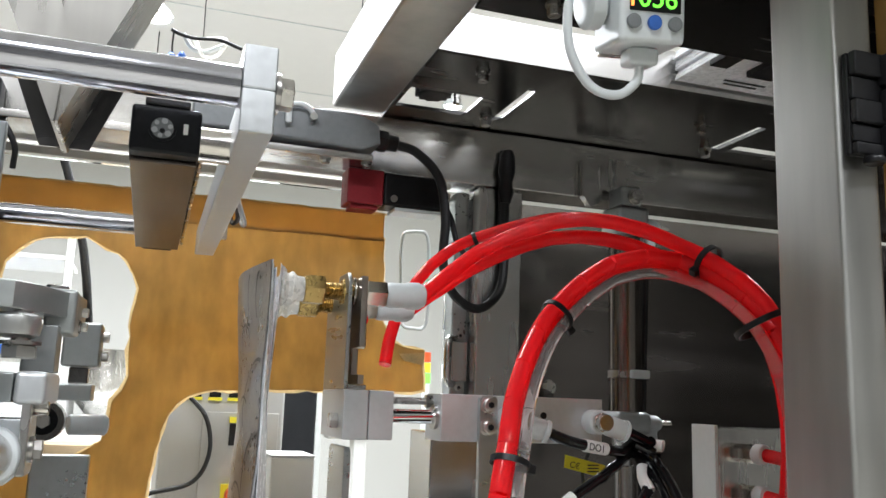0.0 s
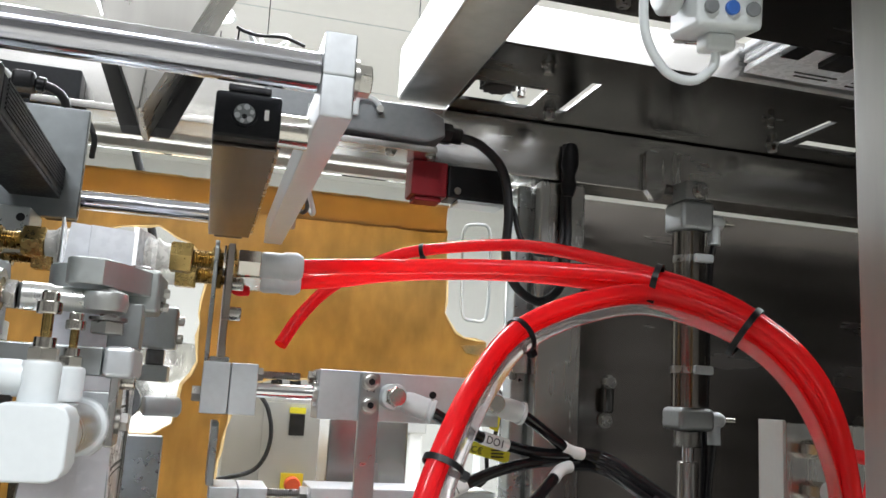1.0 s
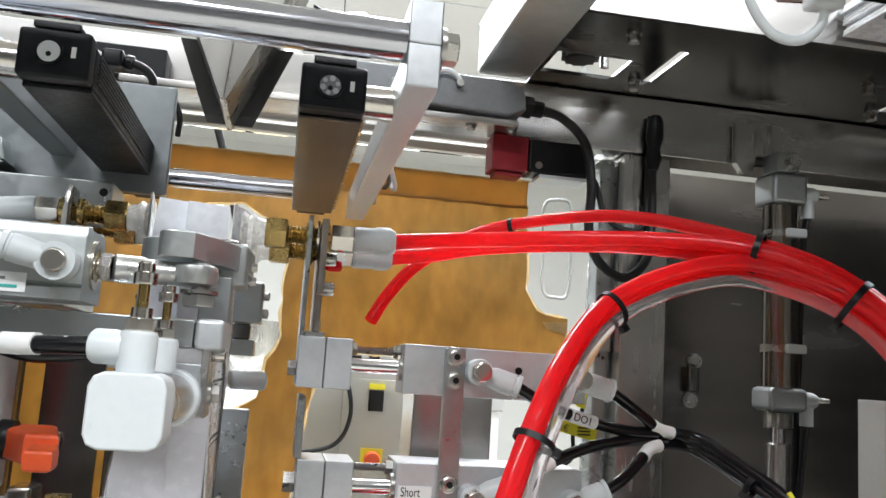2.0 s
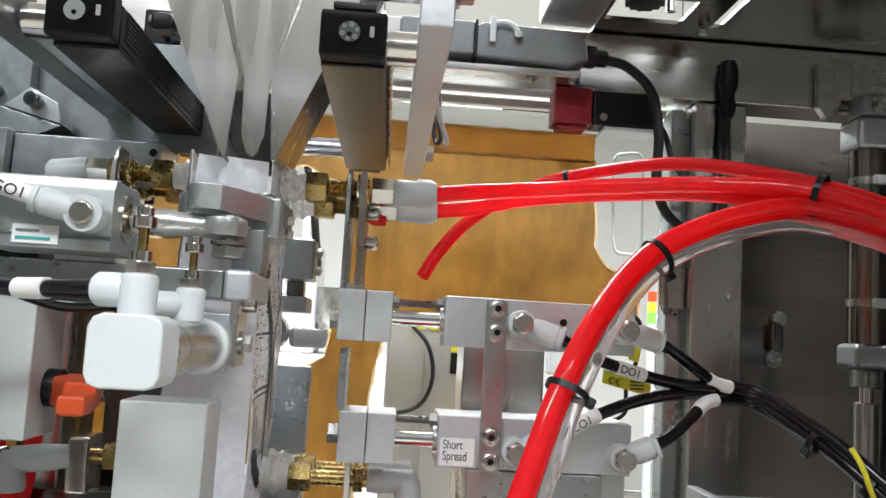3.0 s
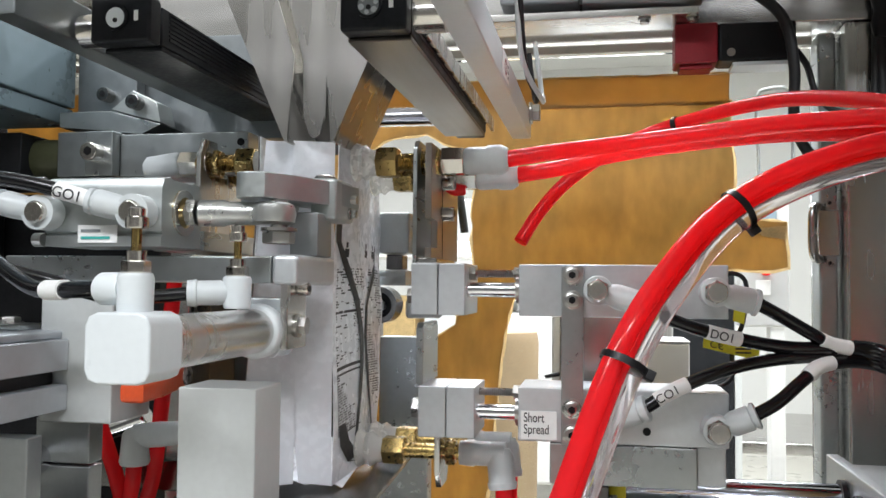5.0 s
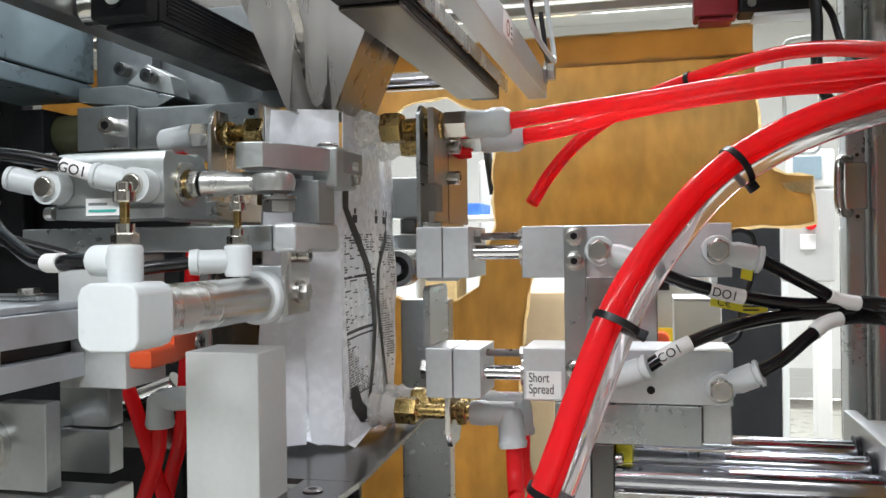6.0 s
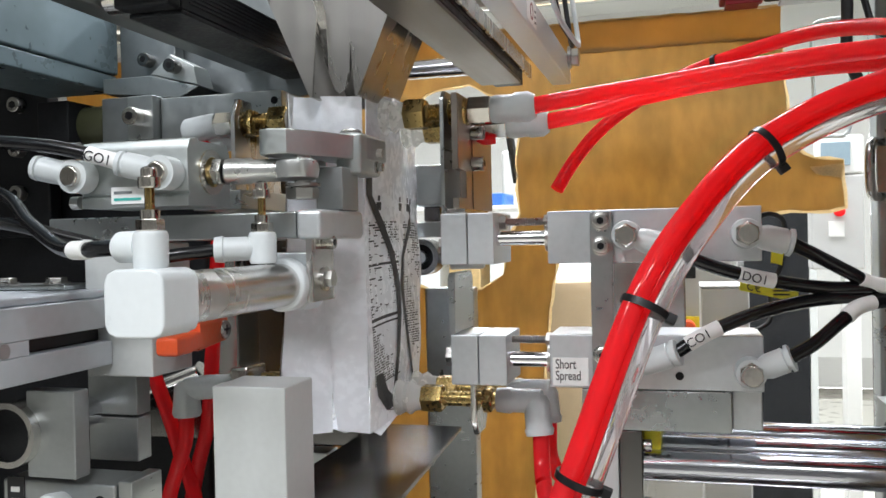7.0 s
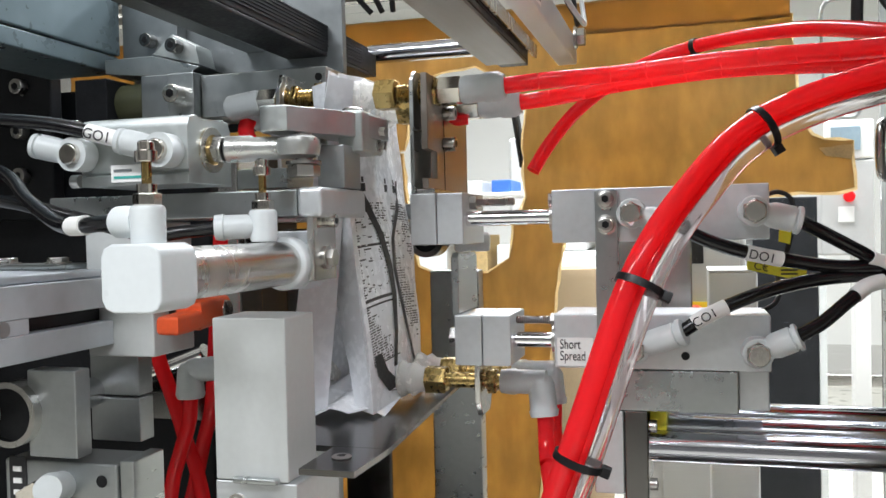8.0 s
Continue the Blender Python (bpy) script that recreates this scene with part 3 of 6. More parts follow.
# pressure switch hanging under the front sheet
ps = thing("pressure_switch", (0.237, 0.39, 1.51), "small white digital pressure switch with green figures", "gauge")
tilt = Matrix.Translation((0.232, 0.375, 1.5125)) @ pose(0, 0, 0, 10, -3, -5) @ Matrix.Scale(1.2, 4)


def tilted(bm):
    bmesh.ops.transform(bm, matrix=tilt, verts=bm.verts)
    return bm


part("case", tilted(B((-0.0155, 0.0155, -0.013, 0.016, -0.0195, 0.02), bevel=0.0025)), WHITE_PL, ps)
part("display", tilted(B((-0.0115, 0.0125, -0.0138, -0.0129, -0.0062, 0.0105), bevel=0.0004)), BLACK, ps)
text_part("figures", "056", 0.0125, tilt @ pose(-0.008, -0.0141, -0.0045, 90, 0, 0), GREEN_GLOW, ps)
part("signal_lamp", tilted(B((-0.0112, -0.0098, -0.0141, -0.0139, -0.0045, 0.003), bevel=0)), AMBER_GLOW, ps)
for k, mat in ((-1, GREY_HOOD), (0, BLUE), (1, GREY_HOOD)):
    part("button", tilted(C((k * 0.0097, -0.0129, -0.011), (k * 0.0097, -0.0152, -0.011), 0.0032, 20, chamfer=0.0005)), mat, ps)
part("port", tilted(lathe((-0.0155, 0.004, 0.0), (-0.027, 0.004, -0.001), ((0, 0.006), (0.3, 0.011), (0.8, 0.011), (1, 0.008)))), GREY_PL, ps)
part("plug", tilted(B((-0.007, 0.007, -0.006, 0.006, -0.0275, -0.0195), bevel=0.002)), GREY_PL, ps)
part("cord", tilted(sweep([(0.0, 0, -0.027), (-0.001, 0.0, -0.034), (-0.010, 0, -0.0405), (-0.022, 0.002, -0.037), (-0.031, 0.004, -0.022), (-0.032, 0.006, -0.003), (-0.027, 0.01, 0.012), (-0.02, 0.03, 0.03)], 0.0021, 40)), WHITE_PL, ps)
part("mount", tilted(B((-0.012, 0.012, 0.0165, 0.0195, -0.02, 0.14), bevel=0.001)), STEEL, ps)
st = thing("pouch_stack", (0.56, 0.67, 1.633), "stack of flat white pouches lying on the top sheet", "pouches")
random.seed(11)
for k in range(9):
    o = random.uniform(-0.004, 0.004)
    part("flat_pouch", B((0.487 + o, 0.68 + o, 0.6 + o, 0.722, 1.634 + 0.0036 * k, 1.637 + 0.0036 * k), bevel=0.0008), FOIL, st)
part("clip", B((0.485, 0.505, 0.634, 0.662, 1.627, 1.6335), bevel=0.001), BLACK, st)
part("clip", B((0.535, 0.565, 0.634, 0.672, 1.627, 1.6335), bevel=0.001), BLACK, st)
for k, (x, y, w) in enumerate(((0.53, 0.698, 0.05), (0.535, 0.706, 0.04), (0.60, 0.69, 0.03), (0.60, 0.70, 0.035), (0.60, 0.71, 0.02))):
    part("print_bar", B((x, x + w, y, y + 0.003, 1.6332, 1.6336), bevel=0), INK, st)

# control cabinet and other machines seen through the door
cb = thing("control_cabinet", (0.22, 1.85, 0.0), "light grey steel control cabinet with yellow labels", "cabinet")
part("case", B((0.03, 0.245, 1.62, 2.1, 0.0, 1.318), bevel=0.006), CABINET, cb)
part("door_seam", B((0.10, 0.235, 1.615, 1.6195, 0.40, 1.27), bevel=0.003), CABINET, cb)
for k in range(3):
    part("rocker_switch", B((0.075 + 0.034 * k, 0.095 + 0.034 * k, 1.612, 1.619, 1.296, 1.312), bevel=0.001), BLACK, cb)
    part("yellow_label", B((0.073 + 0.034 * k, 0.097 + 0.034 * k, 1.610, 1.6185, 1.29, 1.2955), bevel=0), YELLOW, cb)
part("meter", B((0.148, 0.175, 1.606, 1.6145, 1.212, 1.25), bevel=0.001), BLACK, cb)
part("yellow_label", B((0.147, 0.176, 1.607, 1.6145, 1.2515, 1.262), bevel=0), YELLOW, cb)
part("yellow_plate", B((0.14, 0.18, 1.606, 1.6145, 1.11, 1.145), bevel=0), YELLOW, cb)
part("stop_button", C((0.16, 1.606, 1.127), (0.16, 1.58, 1.127), 0.014, 20, chamfer=0.003), ORANGE, cb)
part("hose", sweep([(0.07, 1.60, 1.30), (0.105, 1.595, 1.26), (0.115, 1.595, 1.20), (0.09, 1.595, 1.15), (0.02, 1.6, 1.13)], 0.004, 30, 10), RUBBER, cb)
bx = thing("black_cabinet", (0.42, 2.8, 0.0), "black machine housing with an aluminium edge strip", "machine")
part("housing", B((0.33, 0.506, 2.7, 3.0, 0.0, 1.35), bevel=0.004), BLACK_ANO, bx)
part("edge_strip", B((0.5065, 0.527, 2.7, 2.75, 0.0, 1.35), bevel=0.003), ALU_MATT, bx, "pale aluminium edge strip")
fbx = thing("metal_box", (0.206, 1.30, 0.0), "plain grey sheet-metal box beside the cabinet", "box")
part("case", B((0.175, 0.237, 1.25, 1.355, 0.0, 1.2165), bevel=0.003), CABINET, fbx)
part("lid", B((0.1745, 0.2375, 1.2495, 1.3555, 1.2168, 1.2195), bevel=0.001), CABINET, fbx)


def work_table(x, y, w, h, label):
    tb = thing("steel_table", (x, y, 0), label, "table", "tables in the hall")
    part("tabletop", B((x - w, x + w, y - 0.35, y + 0.35, h - 0.04, h), bevel=0.004), STEEL_X, tb)
    for a in (-1, 1):
        for b in (-1, 1):
            leg = part("leg", C((x + a * (w - 0.05), y + b * 0.3, 0.05), (x + a * (w - 0.05), y + b * 0.3, h - 0.04), 0.02, 12), STEEL, tb)
            part("foot", C((x + a * (w - 0.05), y + b * 0.3, 0), (x + a * (w - 0.05), y + b * 0.3, 0.05), 0.035, 12), BLACK, leg)


work_table(0.95, 3.3, 0.45, 0.8, "stainless work table on levelling feet")
work_table(-0.6, 3.6, 0.7, 0.9, "long stainless work table standing in the hall")
cm = thing("hall_machine", (-0.45, 4.8, 0), "white packing machine standing farther back in the hall", "machine")
part("body", B((-1.0, 0.1, 4.4, 5.2, 0.3, 1.15), bevel=0.02), PAINT_W, cm)
part("tower", B((-0.75, -0.35, 4.5, 5.0, 1.15, 1.75), bevel=0.02), CABINET, cm)
part("hood", lathe((-0.2, 4.7, 1.5), (-0.2, 4.7, 1.15), ((0, 0.22), (0.5, 0.2), (1, 0.05))), STEEL, cm)
part("base", B((-0.9, 0.0, 4.5, 5.1, 0.0, 0.3), bevel=0.01), CABINET, cm)
sl = thing("signal_column", (0.86, 2.7, 0), "slim signal column with red, yellow and green lamps", "signal lamp")
part("mast", C((0.86, 2.7, 0), (0.86, 2.7, 1.36), 0.012, 12), GREY_PL, sl)
part("foot", C((0.86, 2.7, 0), (0.86, 2.7, 0.02), 0.1, 20), GREY_PL, sl)
for k, mat in enumerate((GREEN_GLOW, YELLOW, ORANGE)):
    part("lamp_segment", C((0.86, 2.7, 1.361 + 0.034 * k), (0.86, 2.7, 1.392 + 0.034 * k), 0.014, 16), mat, sl)
pn = thing("operator_panel", (0.53, 2.2, 0), "white operator terminal with a small blue-grey screen", "control panel")
part("housing", B((0.458, 0.56, 2.2, 2.24, 1.42, 1.51), bevel=0.006), PAINT_W, pn)
part("screen", B((0.468, 0.53, 2.192, 2.199, 1.44, 1.494), bevel=0.001), material("screen_glass", (0.25, 0.33, 0.38), 0.2, 0.0, 0.1, 20), pn)
part("switch_box", B((0.445, 0.56, 2.2, 2.26, 1.20, 1.419), bevel=0.006), CABINET, pn)
part("label_plate", B((0.482, 0.516, 2.196, 2.1995, 1.276, 1.312), bevel=0.001), PAINT_W, pn)
part("knob", C((0.505, 2.199, 1.405), (0.505, 2.19, 1.405), 0.011, 18, chamfer=0.002), RED_SW, pn)
part("stand", B((0.515, 0.55, 2.205, 2.255, 0.0, 1.249), bevel=0.004), PAINT_W, pn)
part("emergency_button", C((0.505, 2.199, 1.335), (0.505, 2.185, 1.335), 0.0125, 18, chamfer=0.003), RED, pn)

# made-up loom of wires and beads for an unclear hanging glint in the hall
lm = thing("stand_in_loom", (0.048, 1.7, 1.989), "made-up tangle of pale wires and blue clips for an unclear hanging shape", "cables")
part("wire", sweep([(-0.015, 1.7, 2.011), (0.001, 1.7, 2.004), (0.031, 1.7, 2.0), (0.08, 1.7, 2.004), (0.124, 1.7, 1.992)], 0.004, 24, 8), BLACK, lm)
part("wire", sweep([(0.009, 1.72, 2.014), (0.027, 1.72, 1.987), (0.055, 1.72, 1.983), (0.093, 1.72, 2.004), (0.116, 1.72, 2.003)], 0.005, 24, 8), GREY_PL, lm)
part("wire", sweep([(0.031, 1.71, 2.007), (0.05, 1.71, 1.969), (0.078, 1.71, 1.976), (0.091, 1.71, 2.012), (0.037, 1.71, 2.003)], 0.004, 24, 8), SILICONE, lm)
part("cord", sweep([(-0.01, 1.7, 2.008), (-0.01, 1.7, 1.967), (-0.001, 1.7, 1.956)], 0.002, 10, 6), BLACK, lm)
part("cord", sweep([(0.047, 1.7, 2.003), (0.04, 1.7, 2.6), (0.04, 1.7, 3.2)], 0.0012, 10, 6), BLACK, lm)
for p in [(-0.026, 1.7, 1.949), (-0.011, 1.7, 1.957), (0.002, 1.7, 1.952), (0.009, 1.7, 1.961)]:
    part("clip", lathe((p[0], p[1], p[2] + 0.006), (p[0], p[1], p[2] - 0.006), ((0, 0.004), (0.5, 0.008), (1, 0.004)), 10), BLUE, lm)
# grey wire behind the acrylic, standing for a cut-out's reflecting outline
for pts in ([(0.304, 1.02, 1.511), (0.32, 1.02, 1.505), (0.323, 1.02, 1.448), (0.321, 1.02, 1.395), (0.305, 1.02, 1.389), (0.29, 1.02, 1.396), (0.287, 1.02, 1.445), (0.287, 1.02, 1.502), (0.304, 1.02, 1.511)],):
    tagged(single("cutout_outline", sweep(pts, 0.0022, 60, 8), GREY_PL, "thin grey wire tracing the reflecting edge of a cut-out in the acrylic door", "frame", "wire frames"), kind="")
single("hall_cable", sweep([(-0.20, 1.3, 3.2), (-0.21, 1.3, 2.0), (-0.11, 1.3, 1.533), (-0.099, 1.3, 1.506), (-0.096, 1.3, 1.465), (-0.084, 1.3, 1.418), (-0.081, 1.3, 1.371)], 0.006, 24), RUBBER, "black cable hanging in the hall behind the door", "cable")
rk = thing("storage_rack", (-0.455, 2.6, 1.409), "white storage rack with blue bins far back", "rack")
x0, _, z0 = (-0.455, 2.6, 1.409)
for dz in (-0.62, -0.3, -0.02, 0.26):
    part("shelf", B((x0 - 0.28, x0 + 0.22, 2.6, 2.9, z0 + dz - 0.012, z0 + dz), bevel=0.002), PAINT_W, rk)
for dx in (-0.28, 0.21):
    part("upright", B((x0 + dx, x0 + dx + 0.02, 2.595, 2.615, 0, z0 + 0.4), bevel=0.002), PAINT_W, rk)
for k in range(5):
    part("bin", B((x0 - 0.24 + 0.09 * k, x0 - 0.18 + 0.09 * k, 2.62, 2.8, z0 - 0.0195, z0 + 0.018), bevel=0.004), BLUE if k % 2 else GREY_PL, rk)
for k in range(3):
    part("carton", B((x0 - 0.22 + 0.13 * k, x0 - 0.12 + 0.13 * k, 2.63, 2.82, z0 - 0.299, z0 - 0.18 + 0.03 * (k % 2)), bevel=0.004), PAPER_EDGE if k == 1 else WHITE_PL, rk)
dm = thing("cardboard_drum", (-0.153, 2.4, 1.128), "round brown cardboard drum standing on the hall floor", "drum")
dx, dy, dz = (-0.153, 2.4, 1.128)
part("drum_body", lathe((dx, dy, 0), (dx, dy, dz + 0.04), ((0, 0.10), (0.02, 0.105), (0.5, 0.1), (0.98, 0.105), (1, 0.1)), 32), material("brown_board", (0.30, 0.22, 0.13), 0.7, 0.0, 0.1, 12), dm)
fc = thing("floor_cable", (0.689, 2.6, 1.08), "thin black cable with a plug lying on the floor", "cable")
part("cord", sweep([(0.55, 2.9, 0.01), (0.75, 2.8, 0.01), (0.95, 2.85, 0.01), (1.0, 3.0, 0.01), (0.8, 3.05, 0.01)], 0.006, 30, 8), RUBBER, fc)

# ---- guide rods and spreader arms above the pouch ----
rods = thing("guide_rods", (-0.2, 0.45, 1.462), "thick chromed guide rod in clamped aluminium end plates", "guide rod")
part("front_rod", C((-0.62, 0.45, 1.462), (0.033, 0.45, 1.462), 0.0112, 40), SHAFT, rods)
part("rear_rod", C((-0.148, 0.845, 1.455), (-0.068, 0.845, 1.455), 0.009, 32), SHAFT, rods)
part("rear_rod_sleeve", C((-0.0678, 0.845, 1.455), (-0.02, 0.845, 1.455), 0.0092, 32), SHAFT, rods)
part("end_plate", B((0.0335, 0.0515, 0.44, 0.868, 1.435, 1.459), (0.0335, 0.0515, 0.44, 0.47, 1.459, 1.4835), bevel=0.0012), ALU, rods, "pale anodised end plate")
screw((0.0515, 0.45, 1.461), (1, 0, 0), 0.009, 0.010, rods, socket=False)
screw((0.0515, 0.852, 1.457), (1, 0, 0), 0.0085, 0.010, rods, socket=False)
part("end_plate", B((-0.206, -0.188, 0.44, 0.868, 1.435, 1.459), bevel=0.0012), ALU_DARK, rods)


def spreader_arm(cx, side):
    arm = thing("spreader_arm", (cx, 0.66, 1.43), "black and steel profile arm running under the guide rod", "machine arm", "spreader arms")
    part("profile", B((cx - 0.0185, cx + 0.0185, 0.492, 0.80, 1.4295, 1.452), bevel=0.001), BLACK_ANO, arm)
    for k in range(7):
        z = 1.434 + 0.0026 * k
        part("rib", B((cx + 0.0186, cx + 0.0194, 0.50, 0.78, z, z + 0.0013), bevel=0), BLACK_ANO, arm)
    part("end_block", B((cx - 0.0185, cx + 0.0185, 0.478, 0.4915, 1.4285, 1.455), bevel=0.002), BLACK_ANO, arm)
    part("cover_strip", B((cx - 0.018, cx + 0.018, 0.493, 0.797, 1.4265, 1.4292), bevel=0.0006), STEEL_BROWN_REFLECTION if side > 0 else BLACK_ANO, arm, "brushed steel strip under the profile" if side > 0 else "black strip under the profile")
    part("end_pin", C((cx - 0.002, 0.4778, 1.442), (cx - 0.002, 0.4765, 1.442), 0.0058 if side < 0 else 0.0070, 28), WHITE_PL if side < 0 else ALU_DARK, arm, "white round pin face" if side < 0 else "worn dark steel pin face")
    if side > 0:
        for a in range(6):
            ca, sa = math.cos(a * math.pi / 3 + 0.3), math.sin(a * math.pi / 3 + 0.3)
            part("worn_spot", C((cx - 0.002 + 0.0042 * ca, 0.4766, 1.442 + 0.0042 * sa), (cx - 0.002 + 0.0042 * ca, 0.4762, 1.442 + 0.0042 * sa), 0.0013 + 0.0004 * (a % 2), 10), ALU, arm)
    part("pin_ring", ring_bm((cx - 0.002, 0.4779, 1.442), (cx - 0.002, 0.4762, 1.442), 0.0074, 0.0059), BLACK_ANO, arm)
    part("pin_dot", C((cx - 0.002, 0.4766, 1.4405), (cx - 0.002, 0.4762, 1.4405), 0.0014, 12), BLACK, arm)
    part("paint_chip", B((cx + 0.009, cx + 0.0115, 0.4772, 0.4779, 1.440, 1.446), bevel=0.0004), WHITE, arm)
    part("top_lug", B((cx - 0.012, cx + 0.012, 0.4785, 0.50, 1.4555, 1.4595), bevel=0.0008), BLACK, arm)
    part("saddle", C((cx + side * 0.0187, 0.50, 1.442), (cx + side * 0.036, 0.50, 1.442), 0.010, 24), NICKEL, arm)
    part("inner_bar", B((cx + side * 0.021 - 0.0012, cx + side * 0.021 + 0.0012, 0.52, 0.83, 1.436, 1.448), bevel=0.0006), STEEL, arm)
    part("tail_block", B((cx - 0.013, cx + 0.013, 0.8005, 0.834, 1.431, 1.452), bevel=0.001), BLACK_ANO, arm)


spreader_arm(-0.002, 1)
spreader_arm(-0.150, -1)
lab = thing("warning_label", (0.052, 0.60, 1.447), "small white paper warning label with red print", "label")
part("label_sheet", B((0.0516, 0.0519, 0.62, 0.66, 1.439, 1.456), bevel=0), WHITE, lab)
part("red_ring", ring_bm((0.0519, 0.64, 1.4475), (0.0521, 0.64, 1.4475), 0.006, 0.0046), RED_SW, lab)
for k in range(3):
    part("print_bar", B((0.0519, 0.0521, 0.652, 0.657, 1.442 + 0.004 * k, 1.4435 + 0.004 * k), bevel=0), INK, lab)
ec = thing("sensor_cable", (0.052, 0.74, 1.46), "black twisted sensor wires with a cable tie", "cable")
part("wire", sweep([(0.056, 0.70, 1.52), (0.058, 0.73, 1.47), (0.064, 0.77, 1.455), (0.06, 0.80, 1.46), (0.055, 0.80, 1.50)], 0.0022, 30, 8), RUBBER, ec)
part("wire", sweep([(0.053, 0.70, 1.53), (0.056, 0.72, 1.475), (0.069, 0.76, 1.45), (0.067, 0.79, 1.462), (0.06, 0.80, 1.51)], 0.0022, 30, 8), GREY_PL, ec)

# ---- left: levers, cylinders and valves of the pouch gripper ----
gs = thing("gripper_slide", (-0.13, 0.53, 1.30), "silver machined slide bar carrying the pouch gripper", "slide")
part("bar", B((-0.235, -0.0655, 0.50, 0.566, 1.2925, 1.308), bevel=0.001), ALU_RAW, gs)
part("bar_end", B((-0.065, -0.049, 0.498, 0.568, 1.2915, 1.309), bevel=0.003), ALU, gs)
part("post", B((-0.068, -0.050, 0.535, 0.562, 1.3092, 1.336), bevel=0.001), ALU_GREY, gs)
part("lever", P([(-0.090, 0.506), (-0.087, 0.499), (-0.080, 0.4965), (-0.070, 0.499), (-0.060, 0.520), (-0.042, 0.560), (-0.040, 0.588), (-0.058, 0.590), (-0.068, 0.575), (-0.078, 0.540), (-0.088, 0.525)], "z", 1.3415, 1.3565, bevel=0.001), ALU_CAST, gs, "rounded grey lever")
part("lever_block", B((-0.060, -0.0425, 0.548, 0.586, 1.332, 1.3585), bevel=0.0025), ALU_CAST, gs)
part("boss", C((-0.088, 0.553, 1.338), (-0.088, 0.553, 1.357), 0.018, 36, chamfer=0.001), ALU_CAST, gs)
part("pivot_screw", C((-0.088, 0.553, 1.357), (-0.088, 0.553, 1.3605), 0.0075, 20, chamfer=0.001), BOLT, gs)
part("pivot_screw", C((-0.056, 0.566, 1.3585), (-0.056, 0.566, 1.362), 0.007, 20, chamfer=0.001), BOLT, gs)
for z in (1.338, 1.347):
    screw((-0.0425, 0.575, z), (1, 0, 0), 0.0032, 0.005, gs, socket=False)
part("joint_pin", C((-0.066, 0.512, 1.316), (-0.066, 0.512, 1.341), 0.005, 20), BOLT, gs)
part("joint_nut", C((-0.066, 0.512, 1.3155), (-0.066, 0.512, 1.3225), 0.0095, 6, chamfer=0.0008), BOLT, gs)
part("joint_washer", C((-0.066, 0.512, 1.3228), (-0.066, 0.512, 1.3248), 0.0105, 24), BOLT, gs)

gc = thing("compact_cylinder", (-0.16, 0.50, 1.33), "silver compact air cylinder with a ball-joint rod end", "air cylinder")
part("body", P([(0.478, 1.3125), (0.478, 1.318), (0.4805, 1.3195), (0.478, 1.321), (0.478, 1.345), (0.481, 1.351), (0.488, 1.3525), (0.490, 1.350), (0.514, 1.350), (0.516, 1.3525), (0.523, 1.351), (0.526, 1.345), (0.526, 1.3125)], "x", -0.193, -0.1215, bevel=0.0006), ALU_CAST, gc)
part("nose", ring_bm((-0.1214, 0.503, 1.333), (-0.1200, 0.503, 1.333), 0.0135, 0.009), NICKEL, gc)
part("nose_seat", C((-0.1217, 0.503, 1.333), (-0.1209, 0.503, 1.333), 0.0135, 28), BRASS, gc)
part("piston_rod", C((-0.128, 0.503, 1.333), (-0.112, 0.503, 1.333), 0.005, 20), CHROME, gc)
part("lock_nut", C((-0.118, 0.503, 1.333), (-0.112, 0.503, 1.333), 0.0085, 6, chamfer=0.0006), BOLT, gc)
rod_end = part("rod_end", lathe((-0.112, 0.503, 1.333), (-0.078, 0.510, 1.333), ((0, 0.006), (0.04, 0.0078), (0.45, 0.0078), (0.5, 0.0068), (1, 0.0068))), ZINC, gc, "zinc-plated rod end")
part("ball_eye", lathe((-0.069, 0.511, 1.3265), (-0.069, 0.511, 1.3395), ((0, 0.009), (0.12, 0.0122), (0.5, 0.0132), (0.88, 0.0122), (1, 0.009)), 32), ZINC, gc)
for x, z in ((-0.196, 1.3165), (-0.196, 1.349)):
    screw((x - 0.002, 0.484, z), (-1, 0, 0), 0.004, 0.006, gc)
for x in (-0.19, -0.133):
    port = part("banjo_bolt", C((x, 0.478, 1.331), (x, 0.462, 1.331), 0.0062, 24, chamfer=0.0012), NICKEL, gc)
    part("banjo_ring", ring_bm((x, 0.4775, 1.331), (x, 0.466, 1.331), 0.0098, 0.006), GREY_PL, gc)
    part("fitting_barrel", lathe((x - 0.008, 0.472, 1.333), (x - 0.027, 0.468, 1.3375), ((0, 0.0068), (0.4, 0.0074), (0.75, 0.0074), (0.78, 0.0066), (0.84, 0.0066), (0.86, 0.0076), (1, 0.007))), GREY_PL, gc)
nm = part("name_plate", B((-0.172, -0.148, 0.4772, 0.4779, 1.3145, 1.3245), bevel=0), WHITE, gc, "white maker's plate with coloured bars")
part("print_bar", B((-0.170, -0.158, 0.4768, 0.4773, 1.3205, 1.3220), bevel=0), GREY_HOOD, gc)
part("print_bar", B((-0.170, -0.152, 0.4768, 0.4773, 1.3165, 1.3180), bevel=0), material("teal_print", (0.05, 0.4, 0.35), 0.5), gc)
hose = part("hose", sweep([(-0.156, 0.468, 1.337), (-0.175, 0.466, 1.3425), (-0.205, 0.465, 1.349), (-0.255, 0.466, 1.355), (-0.31, 0.47, 1.362), (-0.42, 0.50, 1.39)], 0.0042, 40), BLACK_TUBE, gc)
